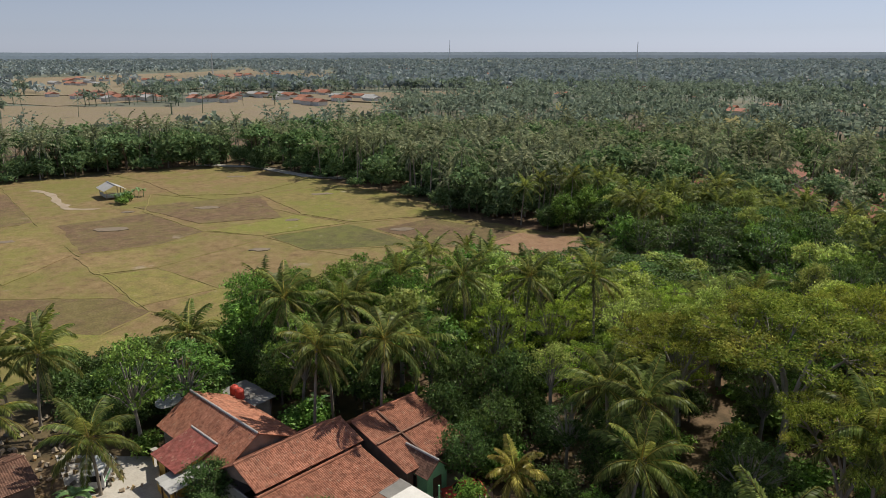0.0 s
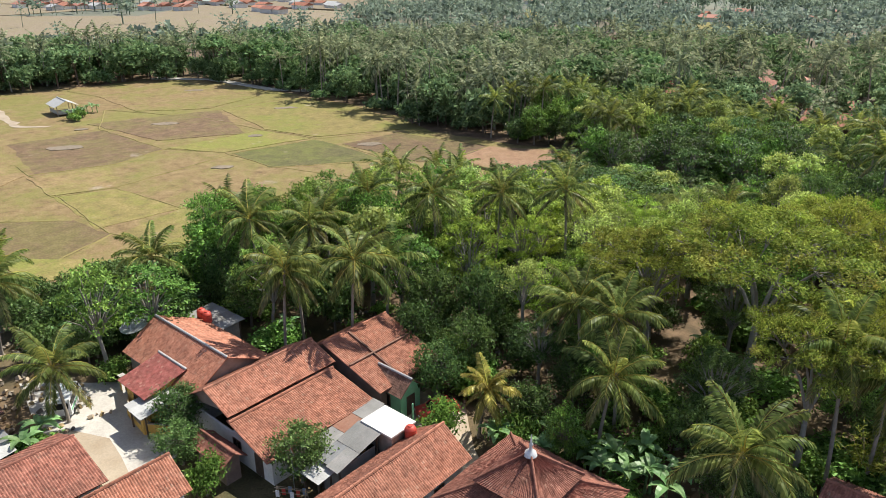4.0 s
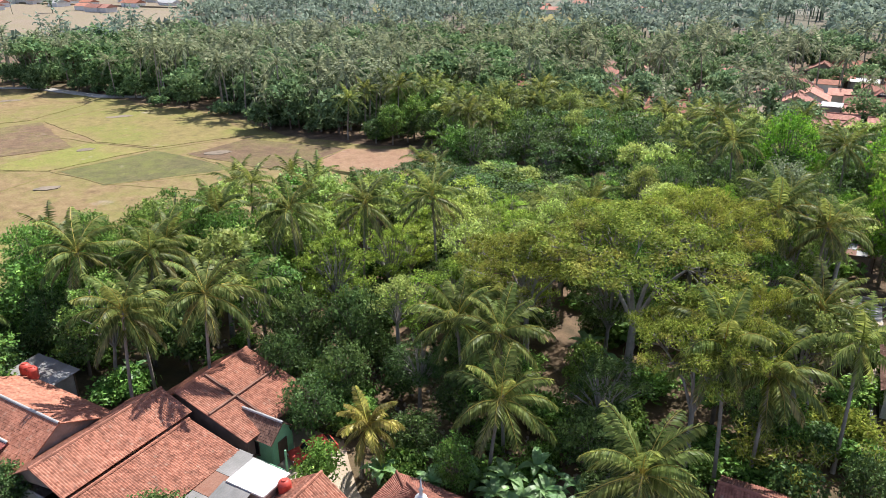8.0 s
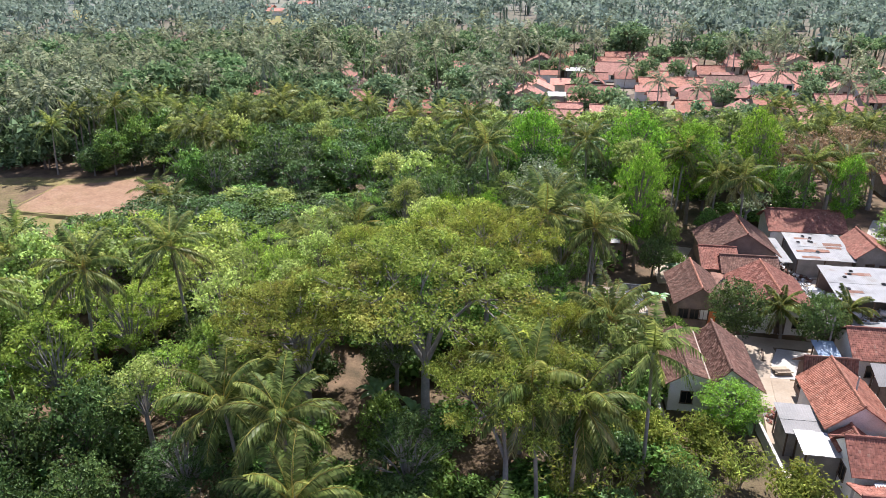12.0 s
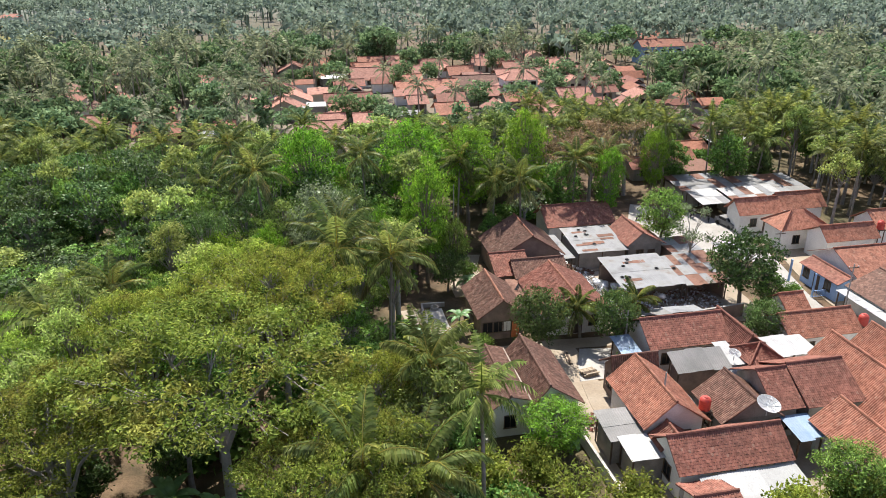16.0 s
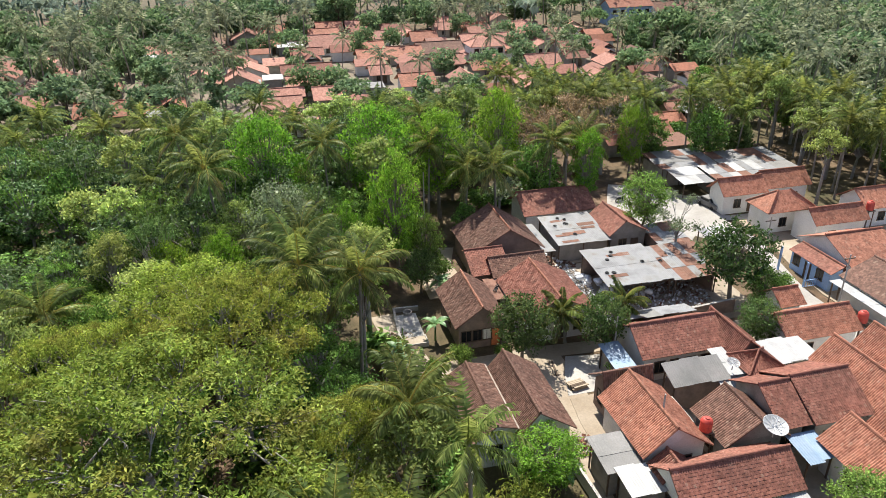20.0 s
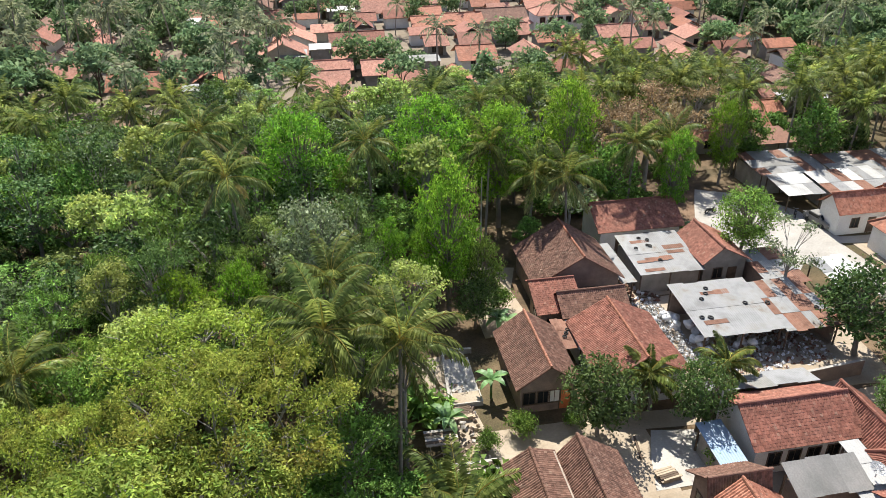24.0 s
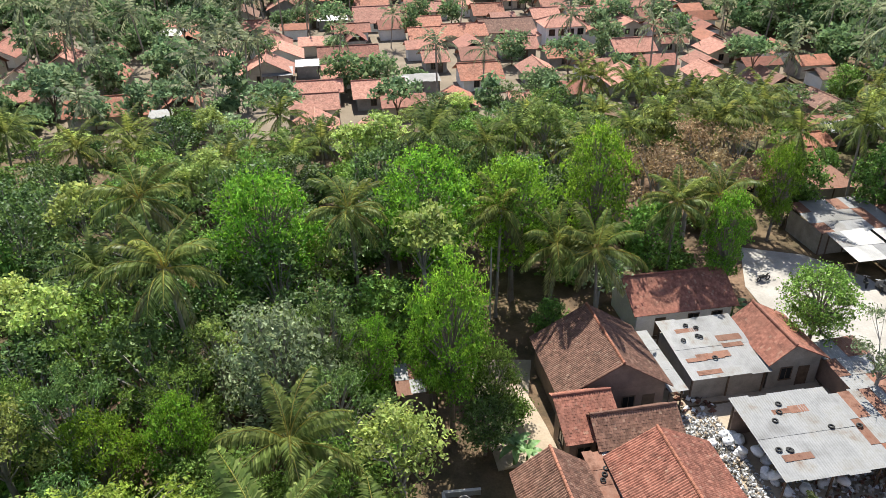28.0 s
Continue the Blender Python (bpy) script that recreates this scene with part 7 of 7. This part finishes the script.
def litter(name, label, x0, x1, y0, y1, n, mats, size, seed, h=.5):
    """A spread of broken pieces."""
    rs = np.random.RandomState(seed)
    vs, qs, mi, k = [], [], [], 0
    base = np.array([(-1, -1, -1), (1, -1, -1), (1, 1, -1), (-1, 1, -1), (-1, -1, 1), (1, -1, 1), (1, 1, 1), (-1, 1, 1)], float)
    bq = np.array([(3, 2, 1, 0), (4, 5, 6, 7), (0, 1, 5, 4), (1, 2, 6, 5), (2, 3, 7, 6), (3, 0, 4, 7)])
    for i in range(n):
        s = rs.uniform(.3, 1, 3) * size / 2
        e = Euler(rs.uniform(-1.2, 1.2, 3)).to_matrix()
        v = (base * s + rs.randn(8, 3) * size * .08) @ np.array(e)
        fx, fy = rs.rand(), rs.rand()
        z = h * (1 - abs(2 * fx - 1) ** 1.5) * (1 - abs(2 * fy - 1) ** 1.5) * rs.rand() + size * .25
        vs.append(v + np.array([x0 + (x1 - x0) * fx, y0 + (y1 - y0) * fy, z]))
        qs.append(bq + k)
        mi.append(np.full(6, rs.randint(len(mats))))
        k += 8
    return tagged(new(name, mesh_np(name, np.concatenate(vs), np.concatenate(qs), mats, np.concatenate(mi))), label, "rubble", kind="stuff")


litter("rubble", "heap of white and grey scrap and broken pieces", 21.8, 25.6, 93.6, 104.2, 1500, [cloth_white, concrete, wood_pale, sheet_zinc, wall_grey, cloth_white], .24, 1, .55)
litter("rubble", "scrap spread under the shed roof", 26.0, 38.0, 91.4, 97.5, 800, [cloth_white, concrete, wall_grey, sheet_rust], .28, 2, .4)
litter("rubble", "broken roof tiles and timber in the yard", -0.4, 3.0, 84.0, 95.0, 260, [wood_pale, concrete, wall_block], .4, 3, .3)
litter("rubble", "broken tiles lying by the lane", 12.4, 14.0, 72.0, 74.6, 90, [tile_red, concrete], .3, 4, .3)
litter("rubble", "rubbish and broken sheets beside the stalls", 38.5, 42.5, 98.0, 104.0, 220, [tile_red, sheet_rust, concrete], .4, 5, .4)
litter("rubble", "scattered scrap behind the sheds", 23.2, 26.0, 104.0, 112.0, 160, [cloth_white, wood_dark, sheet_rust], .4, 6, .4)
litter("leaf_litter", "scattered dry fronds and brush on the ground", -84, -62, 8, 24, 420, [wood_pale, leaf_dry, bark], .5, 7, .2)
litter("leaf_litter", "fallen leaves and sticks under the trees", -60, -10, 46, 62, 900, [leaf_dry, bark, wood_pale], .35, 8, .15)


def tyre(x, y, z, r=.25):
    key = "tyre"
    if key not in LIBRARY:
        LIBRARY[key] = Geo().lathe([(.58, .0), (.9, .0), (1.0, .12), (1.0, .3), (.9, .42), (.58, .42), (.52, .3), (.52, .12), (.58, 0)], 16).mesh("tyre", rubber, True)
    ob = new("tyre", LIBRARY[key])
    ob.matrix_basis = pose(x, y, z) @ Matrix.Diagonal((r, r, r, 1))
    return tagged(ob, "old black tyre weighing down the roof sheets", "tyre", "tyres on the sheet roofs")


def roof_z(x, y, y0, y1, zs, zn):
    return zs + (zn - zs) * (y - y0) / (y1 - y0) + .05


rt = random.Random(8)
for k in range(9):
    x, y = rt.uniform(26, 38), rt.uniform(95, 101)
    tyre(x, y, roof_z(x, y, 94, 101.8, 2.7, 3.4) if x < 33.2 else roof_z(x, y, 93.6, 101.2, 2.6, 3.2) + .05)
for k in range(6):
    x, y = rt.uniform(25, 30.5), rt.uniform(107, 112)
    tyre(x, y, roof_z(x, y, 105.6, 112.8, 2.7, 3.4) + .06, .24)
for k in range(4):
    tyre(12.6 + .3 * k, 96.4 + .5 * k, 2.78, .22)


def hoop(x, y):
    ob = new("concrete_ring", Geo().lathe([(.4, 0), (.5, 0), (.5, .5), (.4, .5), (.4, 0)], 18).mesh("concrete_ring", concrete))
    ob.matrix_basis = pose(x, y, 0)
    keep(x - .5, x + .5, y - .5, y + .5)
    return tagged(ob, "pale concrete well ring on the ground", "well ring")


hoop(3.0, 98.4)


def compound_wall(label, pts, h=1.8, mat=None, t=.15):
    for (x0, y0), (x1, y1) in zip(pts, pts[1:]):
        d = math.hypot(x1 - x0, y1 - y0)
        nx, ny = -(y1 - y0) / d * t / 2, (x1 - x0) / d * t / 2
        g = Geo()
        v = [(x0 + nx, y0 + ny), (x0 - nx, y0 - ny), (x1 - nx, y1 - ny), (x1 + nx, y1 + ny)]
        g.add([(x, y, z) for z in (0, h) for x, y in v], [(3, 2, 1, 0), (4, 5, 6, 7), (0, 1, 5, 4), (1, 2, 6, 5), (2, 3, 7, 6), (3, 0, 4, 7)])
        ob = thing("garden_wall", label, "wall")
        part("masonry", g, mat or wall_block, ob)
        c = Geo()
        c.beam((x0, y0, h + .03), (x1, y1, h + .03), t + .1, .06)
        part("coping", c, concrete, ob)


compound_wall("weathered block compound wall", [(24.3, 88.3), (30, 88.6)], 1.7)
compound_wall("weathered block compound wall", [(30, 88.6), (38.4, 89.4)], 1.7)
compound_wall("grey block wall along the lane", [(11.0, 71.0), (11.4, 60.5)], 1.2, wall_white)
compound_wall("low white wall along the lane", [(2.75, 82.6), (2.75, 72.0)], 0.6, wall_white)
compound_wall("yellow garden wall beside the driveway", [(-64.6, 26.3), (-60.4, 24.6)], 1.3, wall_yellow)
compound_wall("yellow garden wall beside the driveway", [(-60.4, 24.6), (-57.0, 24.2)], .9, wall_yellow)
compound_wall("yellow garden wall beside the driveway", [(-56.4, 24.5), (-53.6, 26.3)], 1.1, wall_yellow)
compound_wall("old block wall of a roofless yard", [(21.9, 75.0), (21.9, 71.4)], 2.2)
compound_wall("low block wall by the patio", [(4.4, 99.2), (1.6, 99.4), (0.9, 90.0)], .5, concrete)


def gate_posts():
    for x, y in ((-64.8, 26.4), (-56.6, 24.3)):
        ob = thing("gate_post", "yellow masonry gate post with a cap", "gate post", (x, y, 0), group="gate posts")
        part("shaft", Geo().box(-.22, .22, -.22, .22, 0, 1.7), wall_yellow, ob)
        part("cap", Geo().box(-.3, .3, -.3, .3, 1.7, 1.82), concrete, ob)


gate_posts()


def pole(x, y, h, arm=True, name="utility_pole", label="slim grey utility pole with a cross-arm"):
    ob = thing(name, label, "pole", (x, y, 0), group="poles")
    part("shaft", Geo().tube([(0, 0, -.2), (0, 0, h)], [.11, .07], 8), concrete, ob)
    if arm:
        part("cross_arm", Geo().box(-.7, .7, -.05, .05, h - .5, h - .4), wood_dark, ob)
        for x_ in (-.6, 0, .6):
            part("insulator", Geo().lathe([(0, h - .4), (.05, h - .4), (.05, h - .28), (0, h - .25)], 6, (x_, 0, 0)), metal_white, ob)
    return ob


pole(47.2, 96.6, 7.5)
pole(49.6, 86.5, 7.0)
pole(20.9, 83.8, 5.5, False, "pole", "thin leaning pole by the lane")
pole(10.2, 121, 8.5, False, "pole", "tall thin white pole among trees")
pole(18.0, 70.2, 6.8, False, "antenna_pole", "thin antenna pole rising through the roof")


def flag(x, y):
    ob = thing("flag", "red and white flag on a leaning pole", "flag", (x, y, 0))
    part("pole", Geo().tube([(0, 0, 0), (.3, -.2, 4.6)], [.03, .02], 6), metal_white, ob)
    part("red_cloth", Geo().add([(.3, -.2, 4.55), (.75, -.3, 4.3), (.78, -.25, 4.0), (.28, -.18, 4.2)], [(0, 1, 2, 3)]), plastic_red, ob)
    part("white_cloth", Geo().add([(.28, -.18, 4.2), (.78, -.25, 4.0), (.7, -.2, 3.65), (.26, -.16, 3.85)], [(0, 1, 2, 3)]), cloth_white, ob)


flag(-40.6, 28.4)


def rack(x, y, rz, n=6):
    """A drying rack of poles with washing on it."""
    ob = thing("drying_rack", "wooden drying rack hung with washing", "drying rack", (x, y, 0), rz=rz)
    for s in (-1.2, 1.2):
        part("trestle", Geo().beam((s, -.5, 0), (s, 0, 1.4), .06).beam((s, .5, 0), (s, 0, 1.4), .06), wood_pale, ob)
    for k in range(3):
        part("rail", Geo().beam((-1.4, -.3 + .3 * k, 1.1 + .12 * (k % 2)), (1.4, -.3 + .3 * k, 1.1 + .12 * (k % 2)), .04), wood_pale, ob)
    for k in range(n):
        part("cloth", Geo().box(-1.2 + .4 * k, -.9 + .4 * k, -.32 + .3 * (k % 3), -.28 + .3 * (k % 3), .6, 1.22), (cloth_white, plastic_red, sheet_blue)[k % 3], ob)


rack(-39.6, 27.4, 30)


def wood_stack(x, y, rz, w=1.6, rows=4, cols=6):
    ob = thing("timber_stack", "stack of old planks and frames beside the lane", "timber stack", (x, y, 0), rz=rz)
    rs = random.Random(int(x * 9))
    for j in range(rows):
        for i in range(cols):
            o = rs.uniform(-.15, .15)
            part("plank", Geo().box(-w / 2 + o, w / 2 + o, -.6 + .2 * i, -.43 + .2 * i, .12 * j, .12 * j + .09), (wood_pale, wood_dark)[rs.random() < .3], ob)


wood_stack(15.9, 81.2, 10)
wood_stack(14.6, 84.6, 80, 2.4, 2, 3)
wood_stack(1.6, 90.6, 5, 2.2, 4, 7)
wood_stack(1.2, 86.2, 40, 2.6, 3, 5)


def open_frame(x, y, w, d, h, label):
    """A roughly built open frame with a flat board roof."""
    ob = thing("open_shelter", label, "shelter", (x, y, 0))
    for sx in (-1, 1):
        for sy in (-1, 1):
            part("post", Geo().beam((sx * w / 2, sy * d / 2, 0), (sx * w / 2 * .9, sy * d / 2, h), .09), wood_pale, ob)
    part("brace", Geo().beam((-w / 2, -d / 2, .3), (w / 2, -d / 2, h * .9), .06), wood_pale, ob)
    for k in range(6):
        part("roof_board", Geo().box(-w / 2 - .2, w / 2 + .2, -d / 2 + d * k / 6, -d / 2 + d * (k + .9) / 6, h, h + .05), (wood_pale, wood_dark, concrete)[k % 3], ob)


open_frame(1.4, 82.8, 3.0, 1.8, 1.9, "rough open shelter of poles with a board roof")
open_frame(-0.6, 86.9, 2.2, 1.8, 1.6, "rough shelter with a flat roof of boards")


def patio():
    ob = thing("washing_slab", "pale concrete slab with a low sand bin", "slab", (2.6, 95.2, 0))
    part("slab", Geo().box(-1.3, 1.3, -3.4, 3.2, 0, .16), concrete, ob)
    part("bin_wall", Geo().box(-1.3, 1.3, -3.5, -3.4, 0, .5).box(-1.3, -1.2, -3.4, -1.9, .16, .5).box(1.2, 1.3, -3.4, -1.9, .16, .5), concrete, ob)
    part("sand", Geo().box(-1.2, 1.2, -3.4, -1.9, .16, .36), dirt_pale, ob)


patio()


def porch_rail(x0, x1, y, n, mat, label):
    ob = thing("porch_railing", label, "railing")
    part("top_rail", Geo().box(x0, x1, y - .04, y + .04, .9, .98), mat, ob)
    part("bottom_rail", Geo().box(x0, x1, y - .04, y + .04, .12, .18), mat, ob)
    for k in range(n):
        x = x0 + (x1 - x0) * (k + .5) / n
        part("baluster", Geo().box(x - .03, x + .03, y - .03, y + .03, .18, .9), mat, ob)


porch_rail(49.6, 53.6, 92.0, 14, wall_blue, "blue painted metal porch railing")
porch_rail(-41.5, -38.8, 40.2, 12, wall_green, "green painted porch railing")
for x, y in ((49.8, 92.2), (49.8, 96.8), (53.4, 92.2)):
    ob = thing("porch_post", "blue painted porch post", "post", (x, y, 0), group="porch posts")
    part("shaft", Geo().box(-.1, .1, -.1, .1, 0, 3.2), wall_blue, ob)
for x, y in ((-40.6, 40.8), (-40.6, 43.2), (-38.9, 40.6)):
    ob = thing("porch_post", "slim green painted porch post", "post", (x, y, 0), group="porch posts")
    part("shaft", Geo().box(-.07, .07, -.07, .07, 0, 2.6), wall_green, ob)


def motorcycle(x, y, rz):
    ob = thing("motorcycle", "parked dark motorcycle on the concrete yard", "motorcycle", (x, y, 0), group="motorcycles", rz=rz)
    for s in (-.6, .6):
        w = part("wheel", Geo().lathe([(.2, -.05), (.29, -.05), (.3, 0), (.29, .05), (.2, .05), (.2, -.05)], 14), rubber, ob)
        w.matrix_basis = pose(s, 0, .3, 90)
    part("body", Geo().tube([(-.65, 0, .62), (-.2, 0, .55), (.1, 0, .5), (.4, 0, .72), (.55, 0, .9)], [.1, .16, .13, .1, .06], 7), rubber, ob)
    part("seat", Geo().box(-.7, .05, -.13, .13, .68, .78), rubber, ob)
    part("handlebar", Geo().beam((.45, -.32, 1.0), (.45, .32, 1.0), .03), metal_white, ob)
    part("fork", Geo().beam((.6, 0, .3), (.45, 0, 1.0), .05), metal_white, ob)


motorcycle(51.6, 119.6, 60)
motorcycle(52.4, 118.6, 70)
motorcycle(50.2, 122.2, 40)
motorcycle(41.4, 122.6, 10)


def hatchback(x, y, rz, mat, label):
    ob = thing("car", label, "car", (x, y, 0), rz=rz)
    bm = bmesh.new()
    prof = [(-2.0, .3), (-2.05, .65), (-1.95, .85), (-.95, .95), (-.4, 1.42), (1.2, 1.45), (1.85, 1.0), (2.0, .85), (2.0, .3)]
    rows = [[bm.verts.new((px, py * (1 if pz < 1.0 else .82), pz)) for px, pz in prof] for py in (-.8, .8)]
    for i in range(len(prof)):
        bm.faces.new((rows[0][i], rows[0][(i + 1) % len(prof)], rows[1][(i + 1) % len(prof)], rows[1][i]))
    bm.faces.new(rows[0][::-1])
    bm.faces.new(rows[1])
    bmesh.ops.recalc_face_normals(bm, faces=bm.faces)
    me = bpy.data.meshes.new("body")
    bm.to_mesh(me)
    bm.free()
    me.materials.append(mat)
    part("body", me, None, ob)
    part("windscreen", Geo().add([(-.93, -.62, .985), (-.93, .62, .985), (-.45, .58, 1.40), (-.45, -.58, 1.40)], [(0, 1, 2, 3)]), glass_dark, ob)
    part("rear_window", Geo().add([(1.27, .58, 1.42), (1.27, -.58, 1.42), (1.78, -.62, 1.07), (1.78, .62, 1.07)], [(3, 2, 1, 0)]), glass_dark, ob)
    for s in (-1, 1):
        part("side_window", Geo().box(-.5, 1.2, *sorted((s * .655, s * .75)), 1.0, 1.34), glass_dark, ob)
        part("headlight", Geo().box(-2.06, -1.96, *sorted((s * .45, s * .72)), .6, .75), sheet_white, ob)
        for wx in (-1.25, 1.25):
            wl = part("wheel", Geo().lathe([(0, -.09), (.18, -.09), (.29, -.07), (.29, .07), (.18, .09), (0, .09)], 14), rubber, ob)
            wl.matrix_basis = pose(wx, s * .74, .29, 90)
            part("rim", Geo().lathe([(0, .105), (.16, .1), (.17, .09)], 10), metal_white, wl)


hatchback(53.4, 117.2, 100, sheet_grey, "grey car parked under the shelter")
hatchback(-38.6, 43.6, 62, plastic_red, "red and white car parked beside the house")


def mast(x, y, h):
    ob = thing("radio_mast", "slim lattice radio mast on the far plain", "mast", (x, y, 0), group="radio masts")
    g = Geo()
    for dx, dy in ((-1.2, -1), (1.2, -1), (0, 1.3)):
        g.beam((dx, dy, 0), (dx * .2, dy * .2, h), .5)
    part("legs", g, metal_white, ob)
    b = Geo()
    for k in range(8):
        z, f = h * k / 8, 1 - .8 * k / 8
        b.beam((-1.2 * f, -f, z), (1.2 * f, -f, z + h / 8), .3)
    part("bracing", b, metal_white, ob)


mast(-1557, 1678, 78)
mast(-744, 1360, 62)
mast(-1250, 700, 40)
